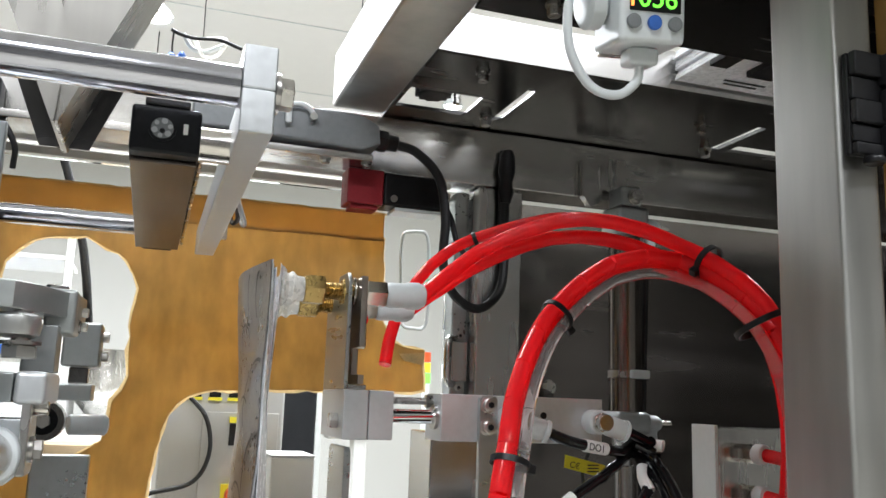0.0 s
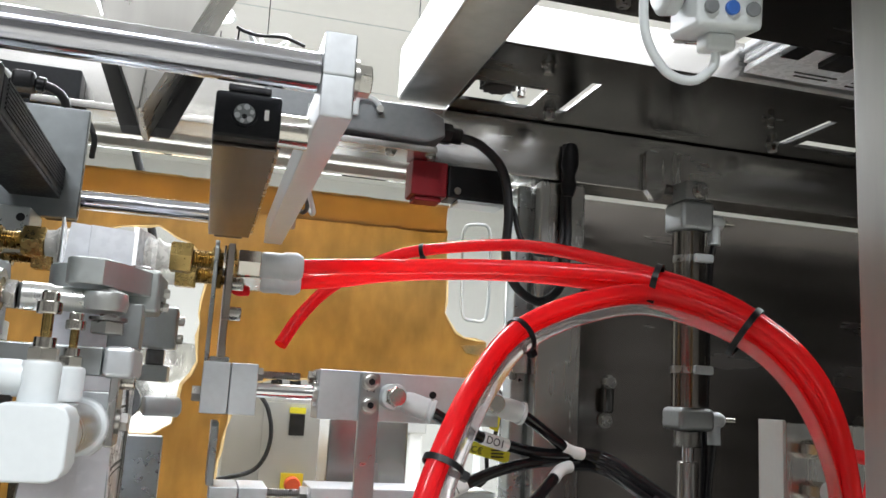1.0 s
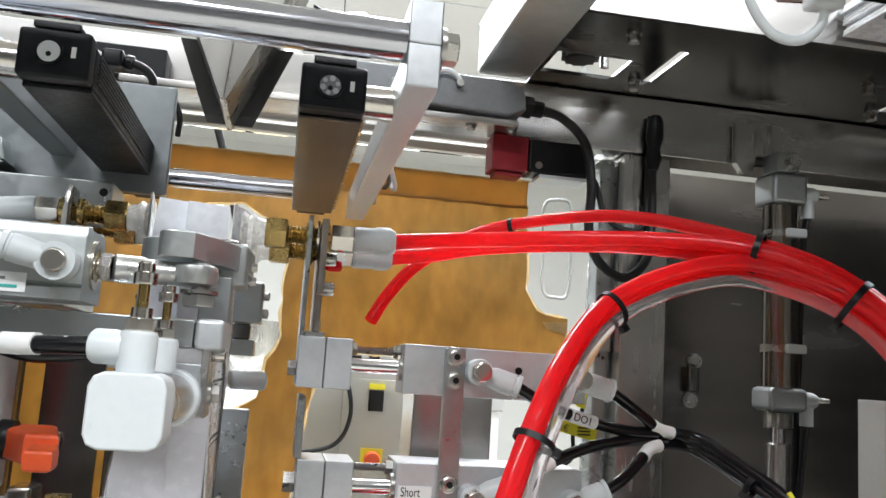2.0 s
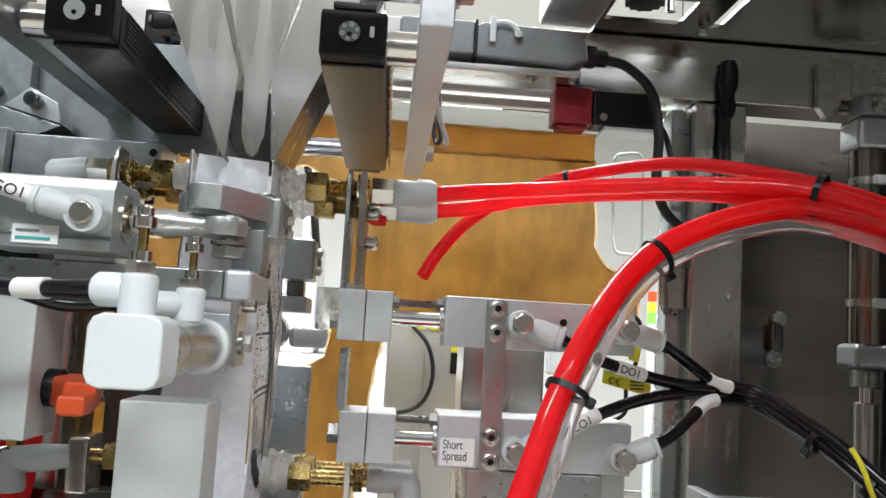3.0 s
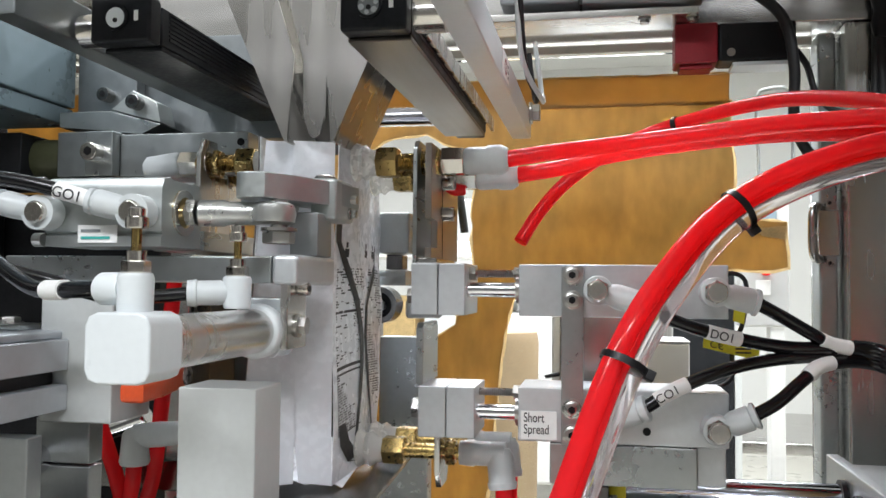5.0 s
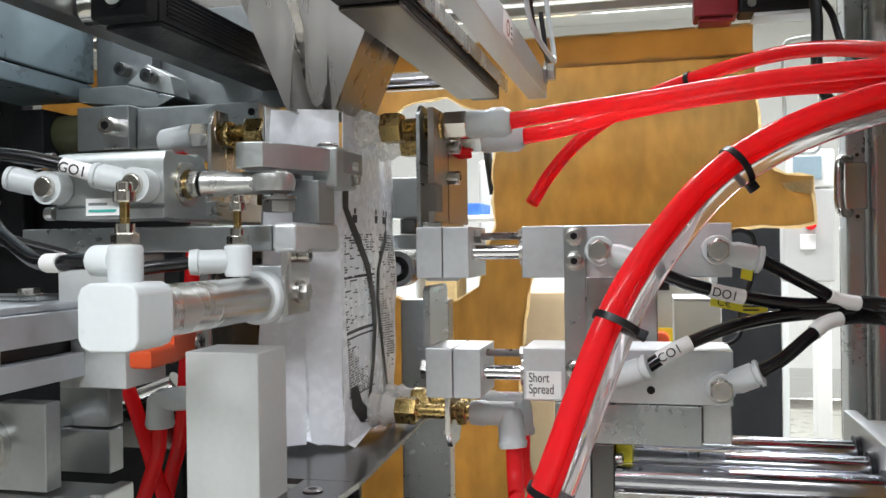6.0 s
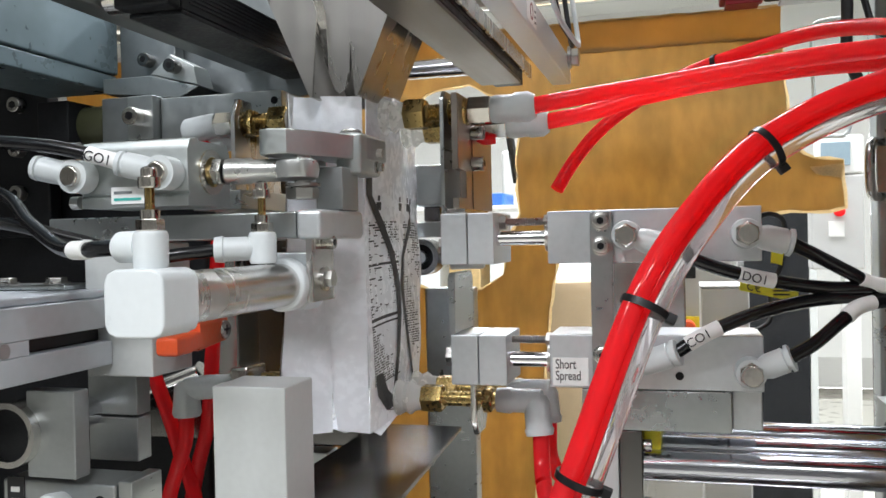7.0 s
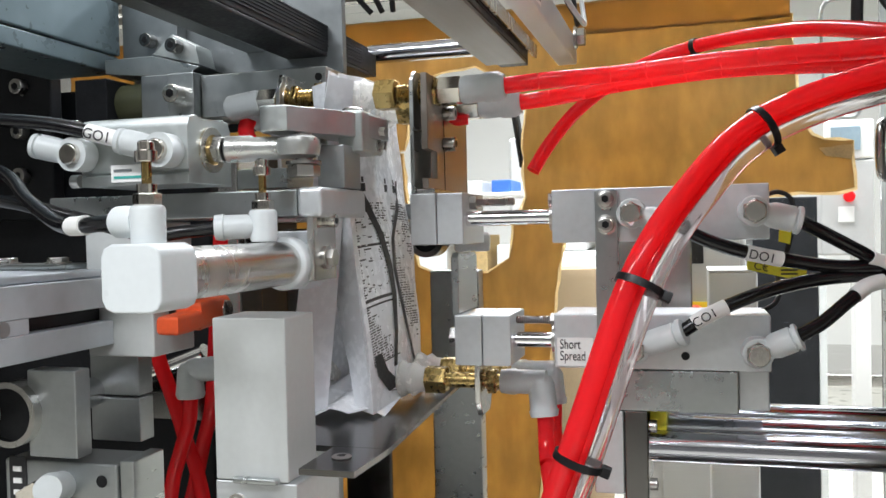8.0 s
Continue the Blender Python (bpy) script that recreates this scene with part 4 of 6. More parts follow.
sleeve = part("marker_sleeve", sweep([(-0.158, 0.4678, 1.3377), (-0.167, 0.4668, 1.3402), (-0.178, 0.4659, 1.3432)], 0.0048, 12), WHITE, gc)
text_part("marking", "GO1", 0.0085, pose(-0.1785, 0.4608, 1.3398, 90, 14, 6), INK, gc)

mc = thing("mini_cylinder", (-0.075, 0.44, 1.266), "small round steel air cylinder with white octagonal head", "air cylinder")
oct_r = 0.0146
bm = P([(-0.0735 + oct_r * a, 1.2655 + oct_r * b) for a, b in ((-1, -0.62), (-0.88, -0.88), (-0.62, -1), (0.62, -1), (0.88, -0.88), (1, -0.62), (1, 0.62), (0.88, 0.88), (0.62, 1), (-0.62, 1), (-0.88, 0.88), (-1, 0.62))], "y", 0.356, 0.384, bevel=0.0012)
part("head", bm, WHITE_PL, mc, "white painted octagonal head")
part("barrel", C((-0.0735, 0.384, 1.2655), (-0.0735, 0.497, 1.2655), 0.0125, 40), STEEL, mc)
part("rear_ring", C((-0.0735, 0.494, 1.2655), (-0.0735, 0.506, 1.2655), 0.0155, 36, chamfer=0.002), WHITE_PL, mc)
part("rear_head", P([(-0.0735 + 0.0155 * a, 1.2655 + 0.0155 * b) for a, b in ((-1, -0.5), (-0.5, -1), (0.5, -1), (1, -0.5), (1, 1.2), (-1, 1.2))], "y", 0.5065, 0.530, bevel=0.001), ALU, mc)
part("mount_plate", B((-0.060, -0.0555, 0.50, 0.532, 1.255, 1.297), bevel=0.0008), STEEL, mc)
screw((-0.0555, 0.517, 1.2895), (1, 0, 0), 0.004, 0.007, mc, mat=NICKEL)
screw((-0.0555, 0.517, 1.268), (1, 0, 0), 0.0055, 0.006, mc, socket=False)
part("eye_bolt", C((-0.0735, 0.53, 1.264), (-0.0735, 0.545, 1.264), 0.006, 16), BLACK, mc)


def tee_valve(x, y, z, s, name):
    """A white tee with a nickel nut and a small brass throttle screw, standing on a cylinder."""
    tv = thing("throttle_tee", (x, y, z), name, "fitting", "throttle tees")
    part("body", lathe((x, y, z), (x, y, z + 0.022 * s), ((0, 0.0085 * s), (0.1, 0.0095 * s), (0.9, 0.0098 * s), (1, 0.0088 * s))), WHITE_PL, tv)
    part("base_nut", C((x, y, z + 0.022 * s), (x, y, z + 0.029 * s), 0.0078 * s, 6, chamfer=0.0006), NICKEL, tv)
    part("nut_neck", C((x, y, z + 0.029 * s), (x, y, z + 0.034 * s), 0.0055 * s, 20), NICKEL, tv)
    part("brass_stem", C((x, y, z + 0.034 * s), (x, y, z + 0.048 * s), 0.0028 * s, 16), BRASS, tv)
    part("knurled_knob", lathe((x, y, z + 0.046 * s), (x, y, z + 0.058 * s), ((0, 0.0058 * s), (0.1, 0.0062 * s), (0.5, 0.0062 * s), (0.55, 0.0045 * s), (0.9, 0.0045 * s), (1, 0.003 * s))), NICKEL, tv)
    return tv


t1 = tee_valve(-0.0735, 0.3695, 1.279, 0.78, "white tee with brass throttle screw on the cylinder head")
part("side_port", lathe((-0.078, 0.3695, 1.2895), (-0.091, 0.3725, 1.2895), ((0, 0.0062), (0.3, 0.007), (0.9, 0.007), (1, 0.006))), WHITE_PL, t1)
t2 = tee_valve(-0.0787, 0.484, 1.2785, 0.80, "white tee with brass throttle screw at the cylinder's rear")
part("side_port", lathe((-0.083, 0.482, 1.2872), (-0.103, 0.474, 1.2868), ((0, 0.0055), (0.2, 0.0068), (0.75, 0.0068), (0.78, 0.0076), (1, 0.007))), GREY_PL, t2)
single("air_hose", sweep([(-0.101, 0.475, 1.2868), (-0.117, 0.468, 1.285), (-0.14, 0.460, 1.284), (-0.17, 0.440, 1.2945), (-0.22, 0.44, 1.305), (-0.34, 0.50, 1.31)], 0.0038, 60), BLACK_TUBE, "black air hose running to the rear tee", "hose", at=(-0.1, 0.48, 1.29))
single("hose_sleeve", sweep([(-0.1135, 0.3805, 1.2888), (-0.121, 0.3850, 1.2885), (-0.129, 0.390, 1.2885)], 0.0046, 14), WHITE, "blank white marker sleeve on the black hose", "label", at=(-0.121, 0.385, 1.2885))
single("air_hose", sweep([(-0.090, 0.3725, 1.2895), (-0.105, 0.376, 1.289), (-0.121, 0.385, 1.2885), (-0.145, 0.40, 1.290), (-0.18, 0.42, 1.303), (-0.23, 0.45, 1.323), (-0.36, 0.5, 1.34)], 0.0038, 40), BLACK_TUBE, "black air hose running to the front tee", "hose", at=(-0.1, 0.37, 1.29))

gb2 = thing("bearing_housing", (-0.15, 0.48, 1.25), "large pale grey aluminium bearing housing block", "block")
part("block", B((-0.2135, -0.166, 0.505, 0.55, 1.2085, 1.2918), bevel=0.0012), ALU_MATT, gb2)
part("black_seal", C((-0.1658, 0.532, 1.236), (-0.158, 0.532, 1.236), 0.011, 24), BLACK, gb2)
ob2 = thing("orange_knob", (-0.115, 0.485, 1.236), "orange plastic lock knob with a cross-head screw", "knob")
part("grip", P([(-0.144, 0.496), (-0.127, 0.496), (-0.1405, 0.552), (-0.165, 0.552), (-0.165, 0.53)], "z", 1.2262, 1.2435, bevel=0.003), ORANGE, ob2)
part("lever_end", P([(-0.1350, 0.463), (-0.1215, 0.463), (-0.1225, 0.480), (-0.1275, 0.499), (-0.1405, 0.499)], "z", 1.2275, 1.2385, bevel=0.0025), ORANGE, ob2)
part("screw_head", C((-0.1395, 0.543, 1.2345), (-0.1360, 0.543, 1.2345), 0.0062, 20, chamfer=0.0008), BOLT, ob2)
part("cross", B((-0.1361, -0.1358, 0.5398, 0.5462, 1.2339, 1.2351), (-0.1361, -0.1358, 0.5424, 0.5436, 1.2313, 1.2377), bevel=0), BLACK, ob2)

sb = thing("slotted_bar", (-0.20, 0.45, 1.23), "silver slotted adjusting bar", "bar")
# the bar runs from front to back, its slotted side to the pouch
part("upper_flange", B((-0.208, -0.194, 0.24, 0.5045, 1.2400, 1.2582), bevel=0.0008), ALU_BLUE, sb)
part("lower_flange", B((-0.208, -0.194, 0.24, 0.5045, 1.2165, 1.2314), bevel=0.0008), ALU_BLUE, sb)
part("slot_end", B((-0.208, -0.1945, 0.24, 0.434, 1.2315, 1.2399), bevel=0.0004), ALU_BLUE, sb)
part("slot_groove", C((-0.1946, 0.416, 1.2357), (-0.1943, 0.416, 1.2357), 0.0042, 24), ALU_GREY, sb)
part("slot_back", B((-0.2075, -0.204, 0.4345, 0.504, 1.2315, 1.2399), bevel=0), BLACK, sb)
part("top_plate", B((-0.33, -0.199, 0.36, 0.555, 1.2584, 1.2632), bevel=0.0012), ALU_BLUE, sb)
part("clamp_strip", B((-0.33, -0.218, 0.492, 0.522, 1.2633, 1.2668), bevel=0.0015), ALU_RAW, sb)
for x in (-0.236, -0.275):
    screw((x, 0.507, 1.2668), (0, 0, 1), 0.0065, 0.004, sb, socket=False)
pb = thing("pillow_block", (-0.21, 0.46, 1.18), "pale aluminium pillow block with a round steel bearing", "bearing")
part("housing", B((-0.219, -0.186, 0.458, 0.471, 1.157, 1.2075), bevel=0.001), ALU_GREY, pb)
part("bearing_ring", ring_bm((-0.228, 0.452, 1.182), (-0.228, 0.468, 1.182), 0.019, 0.0155), STEEL, pb)
part("inner_ring", C((-0.228, 0.456, 1.182), (-0.228, 0.464, 1.182), 0.0155, 28), BLACK_ANO, pb)
part("shaft_boss", C((-0.249, 0.438, 1.182), (-0.249, 0.47, 1.182), 0.0125, 28, chamfer=0.002), GREY_PL, pb)
part("shaft", C((-0.222, 0.472, 1.182), (-0.228, 0.524, 1.182), 0.010, 24), CHROME, pb)
part("clamp_upper", B((-0.229, -0.192, 0.525, 0.54, 1.180, 1.208), bevel=0.001), ALU_GREY, pb)
part("clamp_lower", B((-0.229, -0.192, 0.525, 0.54, 1.150, 1.1785), bevel=0.001), ALU_GREY, pb)
vb = thing("valve_block", (-0.19, 0.48, 1.14), "aluminium valve block with a white fitting and a small plate", "valve")
part("body", B((-0.246, -0.168, 0.468, 0.50, 1.115, 1.152), bevel=0.0015), ALU_GREY, vb)
part("side_section", B((-0.1675, -0.158, 0.47, 0.50, 1.10, 1.154), bevel=0.001), ALU_RAW, vb)
part("name_plate", B((-0.242, -0.230, 0.4672, 0.4679, 1.12, 1.154), bevel=0), INK, vb)
for k in range(4):
    part("print_bar", B((-0.239, -0.233, 0.4666, 0.4672, 1.124 + 0.007 * k, 1.127 + 0.007 * k), bevel=0), WHITE, vb)
part("hole", C((-0.178, 0.4685, 1.142), (-0.178, 0.4676, 1.142), 0.0036, 20), BLACK, vb)
part("white_fitting", lathe((-0.205, 0.468, 1.138), (-0.196, 0.445, 1.143), ((0, 0.0085), (0.5, 0.0088), (0.6, 0.0076), (0.7, 0.0076), (0.75, 0.009), (1, 0.008))), GREY_PL, vb)
part("fitting_nut", C((-0.210, 0.46, 1.135), (-0.207, 0.447, 1.134), 0.012, 6), NICKEL, vb)

# red hoses and elbow of the lower left suction cup
le = thing("elbow_fitting", (-0.20, 0.65, 1.17), "white elbow with a red hose and brass bulkhead nut", "fitting")
part("arm", lathe((-0.2228, 0.632, 1.178), (-0.186, 0.640, 1.181), ((0, 0.009), (0.5, 0.0095), (1, 0.008))), GREY_PL, le)
part("leg", lathe((-0.2228, 0.632, 1.184), (-0.2228, 0.632, 1.157), ((0, 0.006), (0.15, 0.0092), (0.7, 0.0105), (0.9, 0.0112), (1, 0.010))), GREY_PL, le)
part("bracket", B((-0.188, -0.172, 0.635, 0.668, 1.155, 1.195), bevel=0.003), NICKEL, le)
part("stem", C((-0.19, 0.65, 1.18), (-0.13, 0.65, 1.182), 0.0055, 16), BRASS, le)
part("brass_nut", C((-0.165, 0.65, 1.181), (-0.150, 0.65, 1.181), 0.010, 6), BRASS, le)
part("cup", lathe((-0.13, 0.65, 1.182), (-0.108, 0.65, 1.182), ((0, 0.008), (0.3, 0.011), (0.5, 0.0085), (0.8, 0.0125), (1, 0.012))), SILICONE, le)
part("red_hose", sweep([(-0.2228, 0.632, 1.160), (-0.225, 0.632, 1.137), (-0.232, 0.630, 1.114), (-0.240, 0.628, 1.083), (-0.25, 0.625, 1.0)], 0.0058, 24), RED, le)
single("red_hose", sweep([(-0.277, 0.665, 1.198), (-0.272, 0.665, 1.179), (-0.263, 0.665, 1.156), (-0.255, 0.665, 1.133), (-0.248, 0.665, 1.11), (-0.24, 0.665, 1.09), (-0.22799999999999998, 0.66, 1.04), (-0.22, 0.655, 0.96)], 0.006, 40), RED, "red air hose running down beside the elbow", "hose", at=(-0.24, 0.665, 1.1))
single("red_hose", sweep([(-0.214, 0.672, 1.301), (-0.215, 0.672, 1.292), (-0.22, 0.672, 1.235), (-0.225, 0.672, 1.179), (-0.229, 0.672, 1.141), (-0.237, 0.672, 1.113), (-0.244, 0.672, 1.085), (-0.254, 0.67, 1.04), (-0.258, 0.665, 0.96)], 0.006, 44), RED, "red air hose running down behind the cylinder", "hose", at=(-0.2, 0.672, 1.1))

# beams, plates and blocks at the far left
fb = thing("cross_beam", (-0.36, 0.66, 1.45), "blue-grey painted cross beam with a fixing flange", "beam")
part("beam", B((-0.40, -0.317, 0.30, 0.689, 1.4375, 1.51), bevel=0.002), BEAM_BLUE, fb)
part("ledge", B((-0.39, -0.319, 0.30, 0.689, 1.4225, 1.437), bevel=0.0015), BEAM_BLUE, fb)
part("flange", B((-0.316, -0.118, 0.704, 0.712, 1.412, 1.50), bevel=0.001), ALU_DARK, fb)
part("flange_step", B((-0.316, -0.262, 0.69, 0.7035, 1.42, 1.50), bevel=0.001), ALU_DARK, fb)
part("bracket", P([(-0.269, 1.431), (-0.2505, 1.446), (-0.2295, 1.4355), (-0.2255, 1.4195)], "y", 0.664, 0.6885, bevel=0.0006), ALU_CAST, fb)
part("foot", P([(-0.315, 1.4300), (-0.270, 1.4300), (-0.2255, 1.4185), (-0.243, 1.4105), (-0.315, 1.4180)], "y", 0.6645, 0.7035, bevel=0.0006), ALU_RAW, fb)
for x, y, z in ((-0.2865, 0.69, 1.4478), (-0.245, 0.664, 1.435)):
    screw((x, y, z), (0, -1, 0), 0.0058, 0.011, fb, mat=STEEL_DARK)
cb2 = thing("clamp_beam", (-0.26, 0.68, 1.39), "dark steel clamp block on a silver beam", "beam")
part("beam", B((-0.2547, -0.1475, 0.655, 0.70, 1.3755, 1.409), bevel=0.001), ALU_RAW, cb2)
part("clamp", B((-0.2785, -0.255, 0.645, 0.70, 1.375, 1.4105), bevel=0.001), ALU_RAW, cb2)
part("clamp_half", B((-0.304, -0.2788, 0.647, 0.70, 1.375, 1.4105), bevel=0.001), ALU_DARK, cb2)
part("roller", C((-0.334, 0.67, 1.392), (-0.3045, 0.67, 1.392), 0.0165, 24), OLIVE, cb2, "dull olive roller")
part("clamp", B((-0.365, -0.3345, 0.645, 0.70, 1.37, 1.411), bevel=0.001), BLACK_ANO, cb2)
screw((-0.2688, 0.645, 1.393), (0, -1, 0), 0.0072, 0.012, cb2, mat=NICKEL)
part("end_hole", C((-0.1535, 0.6552, 1.401), (-0.1535, 0.6545, 1.401), 0.003, 16), BLACK, cb2)
# Black housing and sheets added where the machine's interior lies dark.
dp = thing("dark_interior", (-0.45, 0.80, 1.2), "black housing standing in for the dark machine interior behind the slides", "machine")
part("housing", B((-0.62, -0.255, 0.72, 0.90, 0.905, 1.37), bevel=0.004), BLACK_ANO, dp)
part("gap_shade_sheet", B((-0.46, -0.17, 0.7255, 0.7295, 1.372, 1.418), bevel=0), BLACK_ANO, dp)
part("upper_plate", B((-0.62, -0.40, 0.70, 0.715, 1.30, 1.56), bevel=0.002), BLACK_ANO, dp)
for z in (1.34, 1.38, 1.42, 1.46):
    screw((-0.43, 0.70, z), (0, -1, 0), 0.007, 0.01, dp)
part("column", B((-0.235, -0.215, 0.70, 0.74, 0.905, 1.36), bevel=0.002), STEEL, dp)
for x0, x1, y0 in ((-0.205, -0.158, 0.765), (-0.153, -0.110, 0.772)):
    part("column_plate", B((x0, x1, y0, y0 + 0.006, 0.905, 1.286), bevel=0.001), STEEL_DARK, dp)
part("guide_rod", C((-0.330, 0.708, 1.152), (-0.255, 0.708, 1.180), 0.0085, 28), CHROME, dp)
part("rail_bar", B((-0.33, -0.10, 0.685, 0.705, 1.125, 1.150), bevel=0.002), STEEL_DARK, dp)
for x in (-0.222, -0.198, -0.174, -0.15):
    part("manifold_section", B((x, x + 0.0225, 0.682, 0.705, 0.905, 1.120), bevel=0.0015), ALU_RAW, dp)
jn = thing("terminal_box", (-0.20, 0.90, 1.52), "dark junction box with bent wires", "box")
part("box", B((-0.245, -0.16, 0.90, 0.9285, 1.535, 1.60), bevel=0.003), BLACK_ANO, jn)
for k in range(3):
    part("wire", sweep([(-0.22 + 0.02 * k, 0.90, 1.56), (-0.20 + 0.02 * k, 0.885, 1.56), (-0.18 + 0.02 * k, 0.885, 1.53), (-0.165 + 0.012 * k, 0.90, 1.51)], 0.003, 20, 8), RUBBER, jn)
sn = thing("sensor_plug", (-0.15, 0.70, 1.51), "black angled sensor plug with bent leads", "sensor")
part("plug", B((-0.176, -0.159, 0.69, 0.71, 1.508, 1.522), bevel=0.003), BLACK, sn)
part("collar", C((-0.159, 0.70, 1.515), (-0.152, 0.70, 1.514), 0.006, 14, chamfer=0.001), BLACK, sn)
part("lead", sweep([(-0.153, 0.70, 1.514), (-0.143, 0.702, 1.511), (-0.137, 0.706, 1.503), (-0.139, 0.715, 1.493), (-0.148, 0.735, 1.487), (-0.165, 0.80, 1.50), (-0.20, 0.905, 1.55)], 0.0036, 40), RUBBER, sn)
part("lead", sweep([(-0.176, 0.70, 1.514), (-0.188, 0.74, 1.53), (-0.212, 0.82, 1.56), (-0.22, 0.905, 1.57)], 0.0034, 24), RUBBER, sn)

# far gripper behind the pouch
fg = thing("far_gripper", (-0.06, 0.76, 1.31), "grey steel gripper on the pouch's far side", "gripper")
part("jaw_block", B((-0.064, -0.036, 0.725, 0.76, 1.318, 1.352), bevel=0.002), ALU_RAW, fg)
part("jaw_leg", B((-0.058, -0.044, 0.735, 0.755, 1.305, 1.3175), bevel=0.001), STEEL_DARK, fg)
part("carrier", B((-0.20, -0.040, 0.73, 0.78, 1.2918, 1.3045), bevel=0.001), ALU_RAW, fg)
for z in (1.327, 1.342):
    screw((-0.036, 0.742, z), (1, 0, 0), 0.004, 0.005, fg)
part("bearing_ring", ring_bm((-0.078, 0.79, 1.274), (-0.078, 0.815, 1.274), 0.0165, 0.0115), STEEL_DARK, fg)
part("bearing_core", C((-0.078, 0.795, 1.274), (-0.078, 0.81, 1.274), 0.0115, 24), BLACK_ANO, fg)
part("bearing_bolt", C((-0.078, 0.786, 1.274), (-0.078, 0.80, 1.274), 0.006, 6), BOLT, fg)
part("drive_rod", C((-0.062, 0.83, 1.270), (-0.03, 0.84, 1.270), 0.009, 24, chamfer=0.002), WHITE_PL, fg)
sp = thing("support_post", (-0.065, 0.83, 0.9), "flat grey steel support post", "post")
part("post", B((-0.090, -0.042, 0.84, 0.86, 0.905, 1.243), bevel=0.0015), ALU_RAW, sp)

# ---- sliding carriage with the two twin-rod cylinders ----
CARRIAGE = ((0.0, 0.138), (0.1, 0.121), (0.2, 0.0895), (0.3, 0.0635), (0.4, 0.037), (0.5, 0.0088), (0.6, 0.0), (8.0, 0.0))
EXTEND = ((0.0, 0.0), (0.1, -0.010), (0.2, -0.018), (0.3, -0.0232), (0.4, -0.0252), (0.5, -0.0258), (0.6, -0.0265), (0.8, -0.0255), (0.9, -0.016), (1.0, -0.006), (1.1, 0.0), (7.48, 0.0), (7.6, -0.012), (7.7, -0.0235), (8.0, -0.0235))


def at_time(table, t):
    for (t0, a), (t1, b) in zip(table, table[1:]):
        if t <= t1:
            return a + (b - a) * (t - t0) / (t1 - t0)
    return table[-1][1]


cr = thing("slide_carriage", (0.13, 0.62, 1.12), "silver carriage with two stacked air cylinders and a joining strap", "carriage")


def twin_cylinder(z0, z1, deep, hole):
    c = part("cylinder_body", B((0.0655, 0.197, 0.6, 0.6 + deep, z0, z1), bevel=0.0008), ALU, cr)
    part("port_hole", C((0.1470, 0.6002, z0 + hole), (0.1470, 0.5993, z0 + hole), 0.0026, 16), BLACK, c)
    part("bore_ring", ring_bm((0.0655, 0.612, z0 + 0.017), (0.063, 0.612, z0 + 0.017), 0.009, 0.0052), BOLT, c)
    part("stop_nut", C((0.0655, 0.622, z1 - 0.006), (0.0605, 0.622, z1 - 0.006), 0.0052, 6), BOLT, c)
    return c


up_c = twin_cylinder(1.2725, 1.3065, 0.036, 0.0204)
lo_c = twin_cylinder(1.192, 1.2265, 0.05, 0.009)
part("joining_strap", P([(0.0935, 1.191), (0.0935, 1.304), (0.0955, 1.306), (0.1055, 1.306), (0.1075, 1.304), (0.1075, 1.191)], "y", 0.5945, 0.5995, bevel=0.0006), ALU_RAW, cr, "narrow steel joining strap")
for z in (1.2995, 1.2835, 1.2145, 1.1985):
    b = part("strap_bolt", lathe((0.1005, 0.5945, z), (0.1005, 0.5895, z), ((0, 0.0064), (0.25, 0.0064), (0.3, 0.0052), (0.8, 0.0048), (1, 0.003))), BOLT, cr)
    part("socket", C((0.1005, 0.5893, z), (0.1005, 0.5890, z), 0.0024, 6), BLACK, b)
sheet = part("label_sheet", B((0.0675, 0.0905, 0.5992, 0.5998, 1.1935, 1.2115), bevel=0), WHITE, cr, "white tape label reading Short Spread")
text_part("label_words", "Short\nSpread", 0.0088, pose(0.0692, 0.5989, 1.2045, 90, 0, 0) @ Matrix.Diagonal((0.68, 1, 1, 1)), INK, cr)

FITS = (("fit_a", 0.1165, 1.290, (0.145, 0.586, 1.281)), ("fit_b", 0.1875, 1.2895, (0.214, 0.594, 1.283)),
        ("fit_c", 0.1165, 1.206, (0.147, 0.586, 1.218)), ("fit_d", 0.1885, 1.205, (0.212, 0.588, 1.2155)))
for _, x, z, end in FITS:
    f = part("banjo_ring", C((x, 0.6, z), (x, 0.586, z), 0.0092, 28, chamfer=0.001), GREY_PL, cr, "pale grey swivel fitting")
    part("hex_nut", C((x, 0.5862, z), (x, 0.5822, z), 0.0074, 6, chamfer=0.0004), NICKEL, f)
    part("bolt_head", C((x, 0.5822, z), (x, 0.5758, z), 0.0062, 28, chamfer=0.0008), NICKEL, f)
    p0, p1 = Vector((x, 0.592, z)), Vector(end)
    d = (p1 - p0).normalized()
    part("barrel", lathe(p0 + d * 0.006, p1, ((0, 0.006), (0.25, 0.0078), (0.78, 0.0078), (0.8, 0.0068), (0.86, 0.0068), (0.87, 0.0084), (0.97, 0.0084), (1, 0.007))), GREY_PL, f)
part("back_box", B((0.088, 0.152, 0.69, 0.75, 1.145, 1.276), bevel=0.0015), STEEL, cr, "brown-grey steel box between the cylinders")
part("seat_plate", B((0.086, 0.178, 0.60, 0.66, 1.1655, 1.1915), bevel=0.001), ALU_RAW, cr)
part("side_plate", B((0.1785, 0.1965, 0.61, 0.66, 1.166, 1.191), bevel=0.001), ALU, cr)
part("rod_bracket", B((0.090, 0.1085, 0.60, 0.71, 1.112, 1.165), bevel=0.001), ALU, cr)
